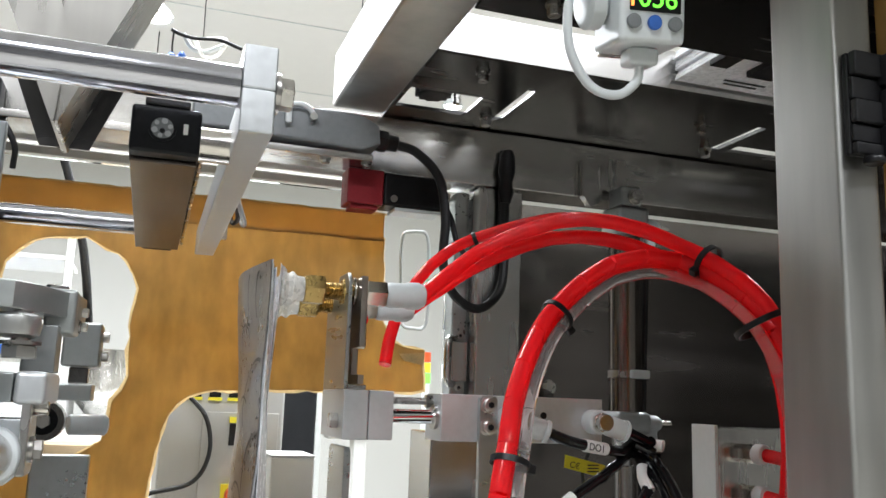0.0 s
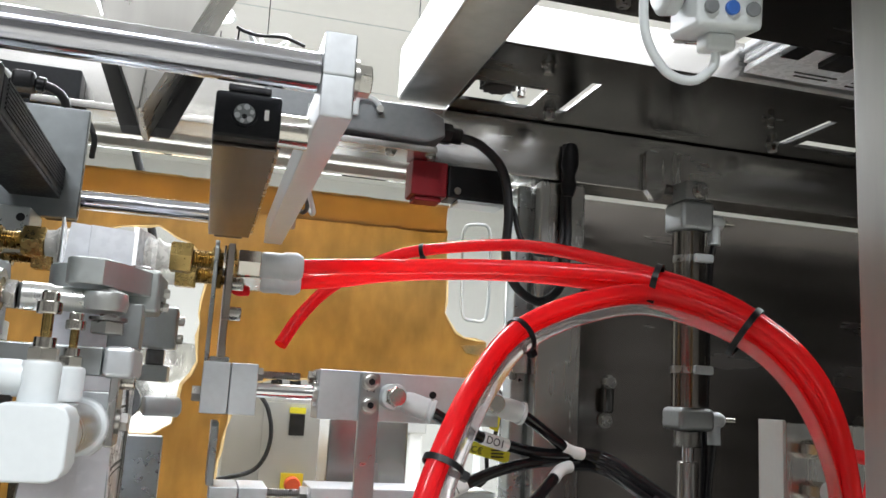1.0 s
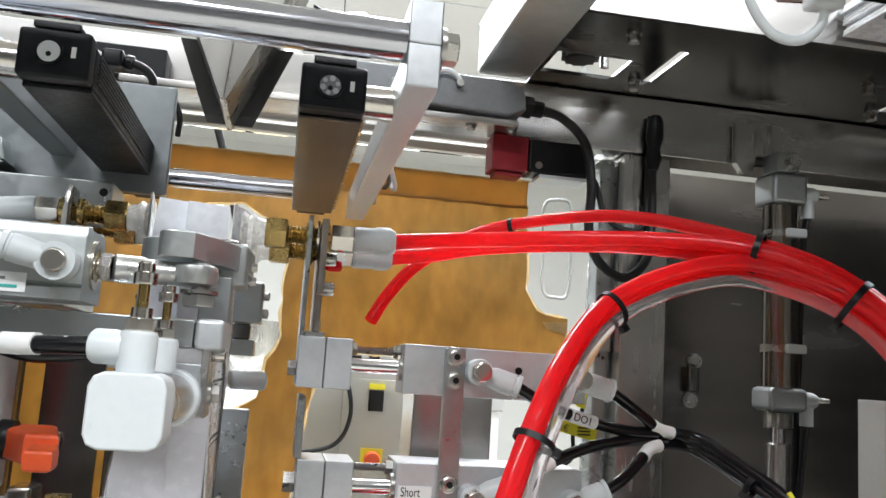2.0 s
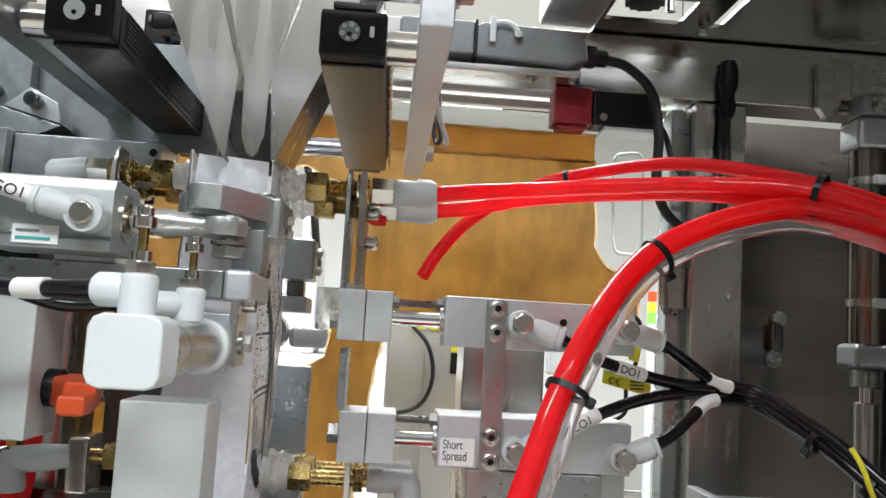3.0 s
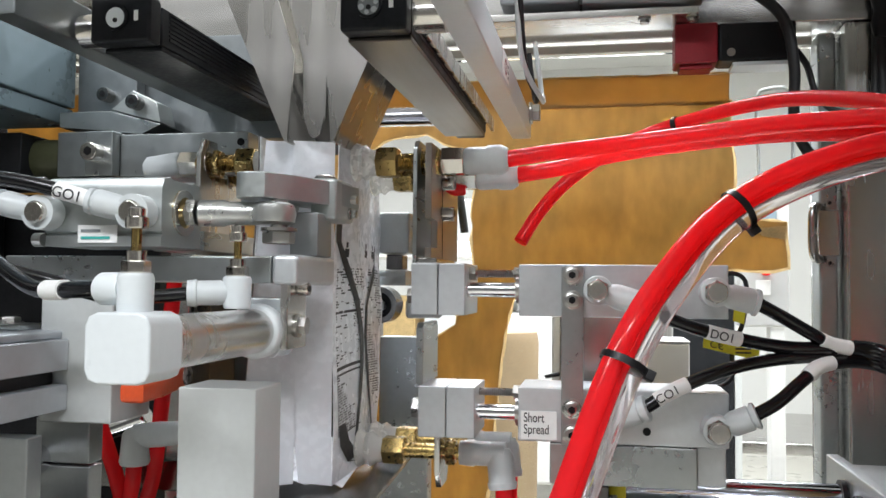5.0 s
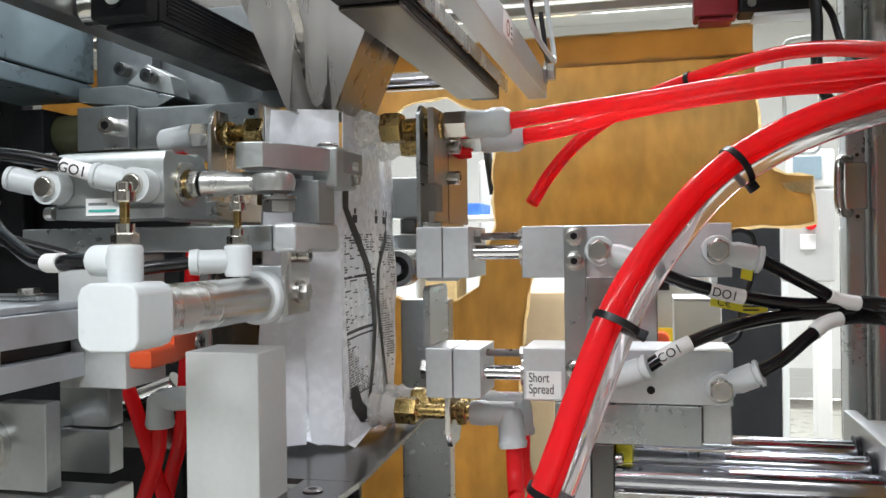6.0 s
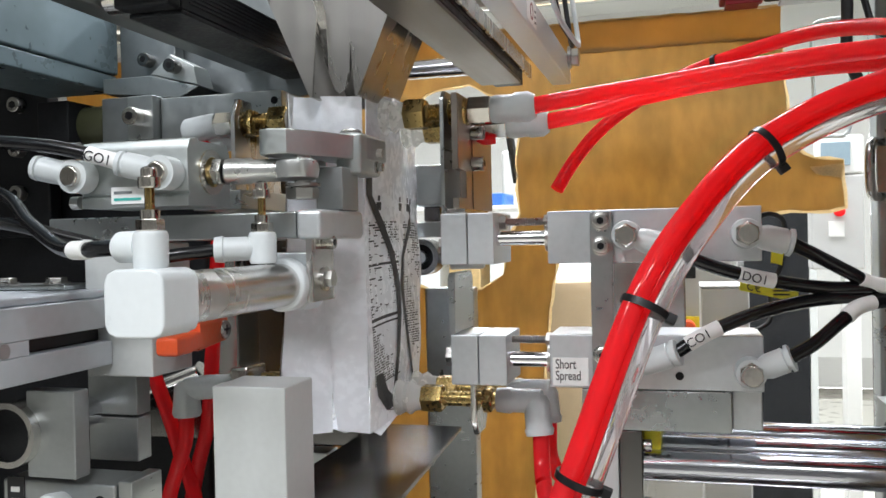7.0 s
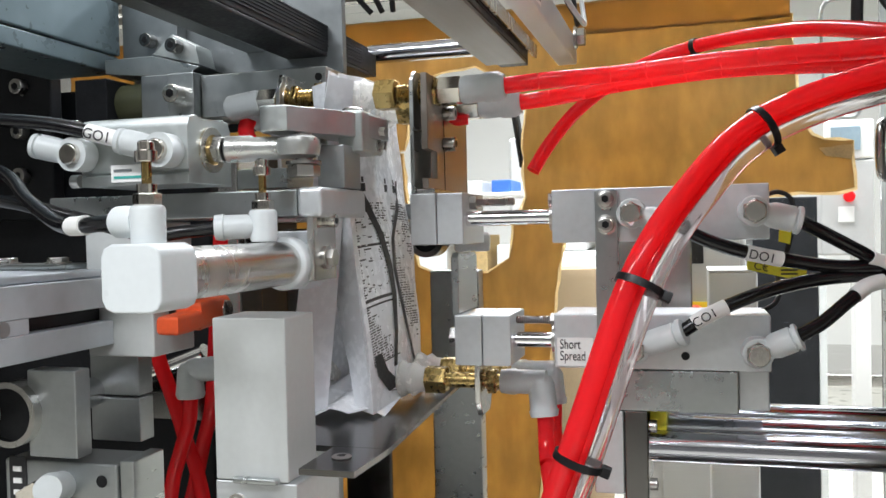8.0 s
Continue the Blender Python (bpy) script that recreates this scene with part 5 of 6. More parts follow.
part("rod_clamp", B((0.109, 0.1235, 0.60, 0.71, 1.108, 1.1655), bevel=0.001), STEEL_DARK, cr)
part("yellow_wiper", B((0.1238, 0.1345, 0.615, 0.705, 1.150, 1.164), bevel=0.001), YELLOW, cr)
for y, z, r in ((0.612, 1.141, 0.0095), (0.652, 1.143, 0.0095), (0.692, 1.145, 0.0095)):
    part("guide_shaft", C((0.124, y, z), (0.62, y, z), r, 36), SHAFT, cr)
for z in (1.155, 1.118):
    screw((0.1238, 0.606, z), (1, 0, 0), 0.004, 0.005, cr)
tag = part("yellow_tag", P([(0.187, 1.262), (0.223, 1.254), (0.2215, 1.244), (0.186, 1.252)], "y", 0.642, 0.6425), YELLOW, cr, "yellow sensor tag with black print")
text_part("tag_print", "C€", 0.007, pose(0.190, 0.6412, 1.2525, 90, 12, 0), INK, cr)
for k in range(3):
    part("print_bar", B((0.207, 0.217, 0.6414, 0.6418, 1.2485 + 0.0025 * k, 1.2495 + 0.0025 * k), bevel=0), INK, cr)
part("tag_wrap", P([(0.208, 1.292), (0.216, 1.290), (0.213, 1.268), (0.206, 1.270)], "y", 0.645, 0.6456), YELLOW, cr)
part("sensor_wire", sweep([(0.197, 0.64, 1.300), (0.207, 0.645, 1.302), (0.215, 0.648, 1.295), (0.213, 0.648, 1.27), (0.206, 0.648, 1.25), (0.205, 0.645, 1.232), (0.193, 0.64, 1.224)], 0.0016, 40, 8), RUBBER, cr)

eb = thing("shaft_block", (0.32, 0.66, 1.05), "cast aluminium bearing block for the carriage shafts", "bearing block")
part("block", B((0.298, 0.46, 0.58, 0.74, 0.905, 1.160), bevel=0.002), ALU_GREY, eb)
part("top_rim", B((0.288, 0.2975, 0.59, 0.745, 1.11, 1.166), bevel=0.001), ALU_GREY, eb)
for y, z in ((0.612, 1.141), (0.652, 1.143), (0.692, 1.145)):
    part("bushing", ring_bm((0.284, y, z), (0.2878, y, z), 0.0125, 0.0098), BLACK_ANO, eb)


# ---- suction cups: a right-hand cup with its bulkhead nuts ----
def suction_set(parent, x, y, z, s=1, elbow="side"):
    """Cup at x, stem along +x (s = 1) or -x (s = -1)."""
    def q(d):
        return (x + s * d, y, z)
    part("cup", lathe(q(0), q(0.017), ((0, 0.0125), (0.1, 0.0135), (0.3, 0.0105), (0.5, 0.0125), (0.7, 0.0095), (1, 0.009))), SILICONE, parent, "translucent silicone bellows cup")
    part("brass_hex", C(q(0.017), q(0.032), 0.0115, 6, chamfer=0.001), BRASS, parent)
    part("threaded_stem", lathe(q(0.032), q(0.058), [(k / 30, 0.0066 if k % 2 else 0.0058) for k in range(31)], 20), BRASS, parent)
    part("jam_nut", C(q(0.045), q(0.0505), 0.0105, 6, chamfer=0.001), BRASS, parent)
    part("washer", C(q(0.053), q(0.0545), 0.0115, 28), NICKEL, parent)
    part("jam_nut", C(q(0.055), q(0.062), 0.0105, 6, chamfer=0.001), BRASS, parent)


uh = thing("upper_suction_head", (0.01, 0.62, 1.273), "upper suction head with two clear cups on a steel bracket", "suction head")
part("head_block", B((-0.0065, 0.0115, 0.6, 0.678, 1.2725, 1.307), bevel=0.0008), ALU, uh)
part("head_block", B((0.012, 0.030, 0.6, 0.66, 1.2725, 1.307), bevel=0.0008), ALU, uh)
part("piston_rod", C((0.030, 0.612, 1.2895), (0.10, 0.612, 1.2895), 0.0051, 28), CHROME, uh)
part("stop_screw", lathe((0.030, 0.622, 1.3005), (0.0605, 0.622, 1.3005), [(k / 40, 0.0028 if k % 2 else 0.0024) for k in range(41)], 14), BOLT, uh)
part("stop_nut", C((0.030, 0.622, 1.3005), (0.0345, 0.622, 1.3005), 0.0052, 6), BOLT, uh)
part("end_bolt", C((-0.0065, 0.619, 1.285), (-0.0125, 0.619, 1.285), 0.006, 6, chamfer=0.0006), BOLT, uh)
part("bracket", P([(0.603, 1.3072), (0.603, 1.384), (0.610, 1.391), (0.636, 1.391), (0.640, 1.384), (0.650, 1.384), (0.654, 1.388), (0.674, 1.388), (0.677, 1.382), (0.677, 1.3072)], "x", -0.0065, -0.0035, bevel=0.0005), ALU_RAW, uh, "thin steel bracket plate")
part("bracket", P([(0.600, 1.388), (0.600, 1.337), (0.622, 1.337), (0.622, 1.3175), (0.600, 1.3175), (0.600, 1.3108), (0.706, 1.3108), (0.706, 1.384), (0.700, 1.389)], "x", 0.0025, 0.007, bevel=0.0005), STEEL_WARM, uh, "thin steel bracket plate")
part("bracket_foot", B((-0.003, 0.010, 0.604, 0.676, 1.3072, 1.3105), bevel=0.0005), STEEL, uh)
for z in (1.365, 1.343):
    screw((0.007, 0.640, z), (1, 0, 0), 0.005, 0.009, uh)
part("slot_line", B((0.0071, 0.0073, 0.6392, 0.6408, 1.3108, 1.372), bevel=0), BLACK, uh)
suction_set(uh, -0.053, 0.622, 1.378)
suction_set(uh, -0.050, 0.662, 1.372)
for x, y, z in ((0.010, 0.622, 1.378), (0.013, 0.662, 1.372)):
    e = part("nickel_hex", C((x, y, z), (x + 0.016, y, z), 0.0102, 6, chamfer=0.0008), NICKEL, uh)
    part("elbow", lathe((x + 0.016, y, z), (x + 0.046, y, z + 0.001), ((0, 0.0088), (0.1, 0.0098), (0.5, 0.0094), (0.55, 0.0104), (0.85, 0.0104), (1, 0.0078))), GREY_PL, e, "pale grey push-in elbow")
part("lead_tube", sweep([(0.006, 0.655, 1.368), (0.012, 0.655, 1.362), (0.02, 0.658, 1.3625)], 0.004, 10), RED, uh)

lh = thing("lower_suction_head", (0.02, 0.62, 1.192), "lower suction head with clear cup and grey hose elbows", "suction head")
part("head_block", B((-0.001, 0.0175, 0.6, 0.65, 1.192, 1.2255), bevel=0.0008), ALU, lh)
part("head_block", B((0.018, 0.037, 0.6, 0.65, 1.192, 1.2255), bevel=0.0008), ALU, lh)
part("piston_rod", C((0.037, 0.612, 1.2085), (0.066, 0.612, 1.2085), 0.0051, 28), CHROME, lh)
part("stop_screw", lathe((0.037, 0.622, 1.2205), (0.0605, 0.622, 1.2205), [(k / 36, 0.0028 if k % 2 else 0.0024) for k in range(37)], 14), BOLT, lh)
part("end_bolt", C((-0.001, 0.62, 1.2085), (-0.009, 0.62, 1.2085), 0.0075, 6, chamfer=0.0006), BOLT, lh)
part("thin_plate", P([(0.604, 1.2258), (0.604, 1.2635), (0.608, 1.267), (0.653, 1.267), (0.657, 1.2635), (0.657, 1.2258)], "x", -0.0035, 0.0015, bevel=0.0008), ALU_RAW, lh)
part("cup_bracket", P([(0.632, 1.192), (0.632, 1.162), (0.640, 1.150), (0.662, 1.150), (0.670, 1.162), (0.670, 1.192)], "x", 0.004, 0.008, bevel=0.0005), STEEL, lh)
for y in (0.648, 0.69):
    def q(d):
        return (-0.056 + d, y, 1.1735)
    part("cup", lathe(q(0), q(0.02), ((0, 0.0125), (0.1, 0.0135), (0.35, 0.0105), (0.55, 0.0125), (0.75, 0.0095), (1, 0.009))), SILICONE, lh, "translucent silicone bellows cup")
    part("brass_hex", C(q(0.02), q(0.036), 0.0105, 6, chamfer=0.001), BRASS, lh)
    part("stem", C(q(0.036), q(0.078), 0.0055, 18), BRASS, lh)
    part("jam_nut", C(q(0.066), q(0.073), 0.0095, 6, chamfer=0.001), BRASS, lh)
    part("elbow_arm", lathe(q(0.076), q(0.108), ((0, 0.0085), (0.3, 0.0095), (0.35, 0.0085), (1, 0.0088))), GREY_PL, lh, "pale grey push-in elbow")
    part("elbow_leg", lathe((0.048, y, 1.1775), (0.051, y - 0.004, 1.15), ((0, 0.007), (0.2, 0.0095), (0.8, 0.0095), (0.85, 0.0105), (1, 0.0095))), GREY_PL, lh)

ls = thing("left_suction_head", (-0.15, 0.65, 1.38), "brass-stemmed suction cups pulling at the pouch's far mouth side", "suction head")
for y, z in ((0.632, 1.381), (0.672, 1.377)):
    suction_set(ls, -0.113, y, z, -1)
    part("nickel_hex", C((-0.175, y, z), (-0.190, y, z), 0.0095, 6, chamfer=0.0008), NICKEL, ls)
    part("elbow", lathe((-0.19, y, z), (-0.218, y, z - 0.004), ((0, 0.0085), (0.1, 0.0095), (0.9, 0.0095), (1, 0.007))), GREY_PL, ls)
part("bracket", P([(0.615, 1.33), (0.615, 1.385), (0.622, 1.398), (0.642, 1.398), (0.646, 1.372), (0.66, 1.372), (0.664, 1.392), (0.69, 1.392), (0.69, 1.33)], "x", -0.170, -0.1665, bevel=0.0005), STEEL, ls)
part("carrier", B((-0.20, -0.16, 0.61, 0.70, 1.315, 1.3295), bevel=0.001), ALU_RAW, ls)
part("lead_tube", sweep([(-0.205, 0.640, 1.370), (-0.208, 0.64, 1.362), (-0.205, 0.64, 1.353)], 0.006, 12), RED, ls)

# ---- filling funnel: two steel jaws that meet in a point ----
fn = thing("funnel_jaw", (-0.07, 0.60, 1.45), "brushed stainless filling funnel jaw with a narrow rounded tip", "funnel", "funnel jaws")


def jaw(parent, s):
    """One half of the spout: front face, outer side, tongue; s = -1 left, 1 right."""
    cx = -0.070
    bm = bmesh.new()
    tip, top = 1.386, 1.62
    o = 0.0 if s < 0 else 0.0026
    outer = [(cx + s * 0.0165, tip), (cx + s * 0.118, top)]
    inner = [(cx + s * 0.0145, tip), (cx + s * 0.0105, 1.442), (cx + s * 0.066, top)]
    for y0, y1 in ((0.571 + o, 0.573 + o), (0.653 - o, 0.655 - o)):
        P([outer[0], inner[0], inner[1], inner[2], outer[1]], "y", y0, y1, bm=bm)
    part("face_sheet", bm, FUNNEL, parent)
    a = [(cx + s * 0.0165, tip), (cx + s * 0.118, top), (cx + s * 0.116, top), (cx + s * 0.0145, tip)]
    part("side_sheet", P(a, "y", 0.5755, 0.6505), FUNNEL, parent)


jaw(fn, -1)
fn2 = thing("funnel_jaw", (-0.07, 0.60, 1.45), "brushed stainless filling funnel jaw with a folded outer side", "funnel", "funnel jaws")
jaw(fn2, 1)
fn3 = thing("funnel_tongue", (-0.07, 0.61, 1.45), "thin rounded steel tongue inside the filling funnel", "funnel")
tongue = [(-0.125, 1.62), (-0.0785, 1.442), (-0.0775, 1.404), (-0.0735, 1.392), (-0.070, 1.3895), (-0.0665, 1.392), (-0.0625, 1.404), (-0.0615, 1.442), (-0.015, 1.62)]
part("tongue_sheet", P(tongue, "y", 0.583, 0.5845), FUNNEL, fn3)
# Added dark sheet stands for the shaded hollow behind the tongue.
part("shade_sheet", P([(-0.0865, 1.388), (-0.0535, 1.388), (-0.0285, 1.45), (-0.1115, 1.45)], "y", 0.6455, 0.647), SHEET_SHADED, fn3, "dark sheet added for the shade inside the funnel")

# ---- shaker block and plate under the pouch ----
sk = thing("shaker", (-0.08, 0.50, 1.115), "pale grey shaker block with a dark steel support plate", "shaker")
part("block", B((-0.1078, -0.0630, 0.475, 0.5125, 1.1455, 1.2365), bevel=0.0010), ALU_MATT, sk)
part("base", B((-0.1090, -0.0585, 0.476, 0.535, 1.118, 1.145), bevel=0.0012), ALU, sk)
part("plate", P([(-0.0565, 0.474), (-0.024, 0.474), (-0.022, 0.5225), (-0.0565, 0.5225)], "z", 1.151, 1.1545), STEEL_DARK, sk, "dark steel support plate")
part("plate", P([(-0.112, 0.523), (-0.022, 0.523), (-0.036, 0.76), (-0.112, 0.76)], "z", 1.151, 1.1545), STEEL_DARK, sk, "dark steel support plate")
part("plate_screw", C((-0.042, 0.50, 1.1545), (-0.042, 0.50, 1.1558), 0.0058, 24, chamfer=0.0008), BOLT, sk)
part("screw_socket", C((-0.042, 0.50, 1.1557), (-0.042, 0.50, 1.156), 0.0028, 6), BLACK, sk)
part("latch_bar", B((-0.095, -0.068, 0.470, 0.4745, 1.1452, 1.1485), bevel=0.0008), ALU_RAW, sk)
part("base_ring", ring_bm((-0.095, 0.4762, 1.132), (-0.095, 0.4745, 1.132), 0.006, 0.004), BOLT, sk)
part("base_knob", C((-0.08, 0.476, 1.128), (-0.08, 0.468, 1.128), 0.007, 18, chamfer=0.001), BLACK, sk)
part("lift_column", C((-0.085, 0.50, 0.95), (-0.085, 0.50, 1.118), 0.012, 24), CHROME, sk)

# ---- the pouch: two walls, folded gusset strips and base flaps ----
pouch = thing("pouch", (-0.083, 0.65, 1.155), "white printed stand-up pouch held open by suction cups", "pouch")
Y0, Y1, ZB, ZT = 0.598, 0.722, 1.157, 1.392


def film(rows, cols, fn_at, thick=0.0006):
    """A sheet of film from a function of (u, v), given a thickness."""
    bm = bmesh.new()
    g = [[bm.verts.new(fn_at(i / (rows - 1), j / (cols - 1))) for j in range(cols)] for i in range(rows)]
    for i in range(rows - 1):
        for j in range(cols - 1):
            bm.faces.new((g[i][j], g[i + 1][j], g[i + 1][j + 1], g[i][j + 1]))
    bmesh.ops.recalc_face_normals(bm, faces=bm.faces)
    bmesh.ops.solidify(bm, geom=bm.faces[:], thickness=thick)
    return bm


def hinged(name, bm, mat, parent, pivot, label=""):
    """A part that turns about its own pivot (a world place)."""
    ob = part(name, bm, mat, parent, label, smooth=1.2)
    shift = Vector(pivot) - ORIGIN[parent.name]
    ob.data.transform(Matrix.Translation(-shift))
    ob.location = shift
    ORIGIN[ob.name] = Vector(pivot)
    return ob


XR, XL = -0.060, -0.104


def right_wall(u, v):
    z = ZB + (ZT - ZB) * v
    bulge = 0.004 * math.sin(math.pi * u) * (1 - 0.5 * v) + 0.0012 * math.sin(9 * v + 4 * u) + 0.0008 * math.sin(23 * v * u + 3)
    mouth = 0.011 * max(0, (v - 0.72) / 0.28) ** 1.4 * math.sin(math.pi * min(1, u * 1.1 + 0.05))
    return (XR + bulge + mouth, Y0 + (Y1 - Y0) * u, z + 0.004 * math.sin(3 * u) * (1 - v))


def spread(u, v):
    """How far the near lower corner of the pouch stands out."""
    return 0.013 * max(0.0, 1 - v) ** 0.9 * (1 - u) ** 1.5


def left_wall(u, v):
    z = ZB + (ZT - ZB) * v
    bulge = 0.004 * math.sin(math.pi * u) + 0.0014 * math.sin(11 * v + 5 * u)
    mouth = 0.006 * max(0, (v - 0.72) / 0.28) ** 1.4
    y_near = -0.020 * (1 - 0.3 * v)
    return (XL - bulge - mouth - spread(u, v), Y0 + y_near + (Y1 - Y0 - y_near) * u, z)


pr = hinged("front_wall", film(14, 26, right_wall), FOIL, pouch, (XR, 0.65, ZB), "white printed film wall")
pl = hinged("back_wall", film(14, 26, left_wall), FOIL, pouch, (XL, 0.65, ZB), "film wall with silver-grey print outside")


def gusset_r(u, v):
    z = ZB + (ZT - 0.003 - ZB) * v
    fold = 0.010 * u * (0.35 + 0.65 * (1 - v)) + 0.0016 * math.sin(14 * v) * u
    pinch = 1.0 - 0.22 * max(0, 1 - v * 5)
    return (XR - 0.026 * u * pinch, Y0 - 0.014 * u + fold * 0.6 + 0.004 * max(0, 0.3 - v), z + 0.012 * u * max(0, 0.25 - v))


def gusset_l(u, v):
    z = ZB + (ZT - 0.003 - ZB) * v
    fold = 0.006 * u + 0.0016 * math.sin(12 * v + 1) * u
    return (XL - spread(0, v) + (0.021 + spread(0, v)) * u, Y0 - 0.020 * (1 - 0.3 * v) + 0.007 * u + fold * 0.5, z + 0.010 * u * max(0, 0.25 - v))


gr = hinged("gusset_strip", film(8, 24, gusset_r), FOIL, pr, (XR, Y0, ZB), "plain white gusset strip")
gl = hinged("gusset_strip", film(8, 24, gusset_l), FOIL, pl, (XL, Y0 - 0.02, ZB), "plain white gusset strip")


def base_flap(u, v):
    x = XL - 0.012 * (1 - v) + (XR + 0.006 - XL + 0.012 * (1 - v)) * u
    y = Y0 - 0.022 + 0.030 * u + (Y1 - Y0) * 0.8 * v
    return (x, y, ZB - 0.0005 + 0.018 * v + 0.004 * math.sin(math.pi * u) * (1 - v) + 0.002 * math.sin(17 * u))


bf = part("base_flap", film(12, 10, base_flap), FOIL, pouch, "crumpled white base flap")
part("foil_print", film(14, 26, lambda u, v: Vector(left_wall(u, v)) - Vector((0.0012, 0, 0))), FOIL_DARK, pl, "silver-grey swirling foil print")


def swirl(uc, vc, turns, size, width):
    """A curl of dark print on the silver foil."""
    bm = bmesh.new()
    n = 30
    edge = []
    for k in range(n + 1):
        a = turns * 2 * math.pi * k / n
        r = size * (0.25 + 0.75 * k / n)
        ring = []
        for w in (r - width / 2, r + width / 2):
            p = Vector(left_wall(min(0.98, max(0.02, uc + w * 1.6 * math.cos(a))), min(0.98, max(0.02, vc + w * math.sin(a)))))
            ring.append(bm.verts.new(p - Vector((0.0022, 0, 0))))
        edge.append(ring)
    for a, b in zip(edge, edge[1:]):
        bm.faces.new((a[0], b[0], b[1], a[1]))
    part("foil_swirl", bm, SWIRL, pl, "dark swirl printed on the foil")


for row in ((0.15, 0.84, 0.42, 0.22, 0.012), (0.30, 0.80, 0.35, 0.26, 0.008), (0.62, 0.74, 0.45, 0.13, 0.010), (0.2, 0.52, 0.40, 0.25, 0.012), (0.45, 0.47, 0.38, 0.17, 0.008), (0.1, 0.26, 0.36, 0.30, 0.014), (0.5, 0.24, 0.42, 0.15, 0.009), (0.3, 0.08, 0.40, 0.24, 0.010)):
    swirl(*row)
# print on the front wall: bars for lines of small text, symbols, dark leaf shapes


def on_wall(u, v, lift=0.0005):
    p = Vector(right_wall(u, v))
    p.x += lift
    return p


def printed(name, quads, mat, label=""):
    bm = bmesh.new()
    for corners in quads:
        bm.faces.new([bm.verts.new(on_wall(u, v, lift)) for u, v, lift in corners])
    ob = part(name, bm, mat, pr, label)
    return ob


random.seed(21)


def text_lines(v0, v1, u0, u1, n):
    quads = []
    for k in range(n):
        v = v1 - (v1 - v0) * k / n
        u = u0
        end = u1 - random.choice((0, 0, 0.05, 0.12))
        while u < end:
            w = random.uniform(0.03, 0.11)
            quads.append([(u, v, 0.0006), (min(u + w, end), v, 0.0006), (min(u + w, end), v - 0.0046, 0.0006), (u, v - 0.0046, 0.0006)])
            u += w + 0.014
    return quads


printed("print_block", text_lines(0.50, 0.62, 0.06, 0.49, 15), INK)
printed("print_block", text_lines(0.33, 0.48, 0.06, 0.49, 20), INK)
printed("print_block", text_lines(0.13, 0.30, 0.06, 0.49, 22), INK)
printed("print_block", text_lines(0.14, 0.62, 0.57, 0.95, 58), INK)
for v, h in ((0.485, 0.008), (0.318, 0.010), (0.302, 0.006), (0.128, 0.004)):
    printed("print_bar", [[(a, v + h, 0.0007), (a + 0.042, v + h, 0.0007), (a + 0.042, v, 0.0007), (a, v, 0.0007)] for a in (0.06 + 0.042 * k for k in range(10))], INK)
for u in (0.16, 0.52, 0.66):
    printed("symbol", [[(u, 0.68, 0.0007), (u + 0.055, 0.68, 0.0007), (u + 0.055, 0.655, 0.0007), (u, 0.655, 0.0007)], [(u + 0.015, 0.70, 0.0007), (u + 0.04, 0.70, 0.0007), (u + 0.04, 0.683, 0.0007), (u + 0.015, 0.683, 0.0007)]], INK)


def stroke(name, pts, w0, w1):
    quads = []
    for k, (a, b) in enumerate(zip(pts, pts[1:])):
        f0, f1 = k / (len(pts) - 1), (k + 1) / (len(pts) - 1)
        wa, wb = w0 + (w1 - w0) * f0, w0 + (w1 - w0) * f1
        quads.append([(a[0] - wa, a[1], 0.001), (a[0] + wa, a[1], 0.001), (b[0] + wb, b[1], 0.001), (b[0] - wb, b[1], 0.001)])
    printed(name, quads, INK, "dark printed stroke")


stroke("dark_stroke", [(0.05, 0.76), (0.06, 0.70), (0.20, 0.62), (0.36, 0.52), (0.46, 0.42), (0.50, 0.32), (0.47, 0.20), (0.36, 0.10)], 0.045, 0.03)
stroke("dark_stroke", [(0.78, 0.70), (0.70, 0.60), (0.56, 0.50), (0.54, 0.40), (0.66, 0.24), (0.80, 0.06)], 0.03, 0.025)
stroke("dark_stroke", [(0.12, 0.16), (0.16, 0.10), (0.30, 0.04), (0.5, 0.02)], 0.05, 0.12)


# ---- hoses that bend with the carriage, in short rigid lengths ----
STEPS = (0.0, 0.1, 0.2, 0.3, 0.4, 0.5, 0.6, 0.8, 0.9, 1.0, 1.1, 7.48, 7.6, 7.7, 8.0)
KEYED = []


def path_at(rest, away, t, n, give=(), sag=()):
    """The hose's line at t: between its two places, and drawn along by the upper head (give: share for each point)."""
    f, e = at_time(CARRIAGE, t) / 0.138, at_time(EXTEND, t)
    pts = [Vector(b).lerp(Vector(a), f) for b, a in zip(rest, away)]
    return smooth_path([p + Vector((e * (give[i] if i < len(give) else 0), 0, e * (sag[i] if i < len(sag) else 0))) for i, p in enumerate(pts)], n)


def pose_on(path, i, j):
    a, b = path[i], path[j]
    u, v, d = frame_of(b - a)
    return Matrix((( u.x, v.x, d.x, (a.x + b.x) / 2), (u.y, v.y, d.y, (a.y + b.y) / 2), (u.z, v.z, d.z, (a.z + b.z) / 2), (0, 0, 0, 1)))


def offset_path(path, across, deep):
    out = []
    for i, q in enumerate(path):
        d = (path[min(i + 1, len(path) - 1)] - path[max(i - 1, 0)]).normalized()
        u, v, _ = frame_of(d)
        out.append(q + v * across + u * deep)
    return out


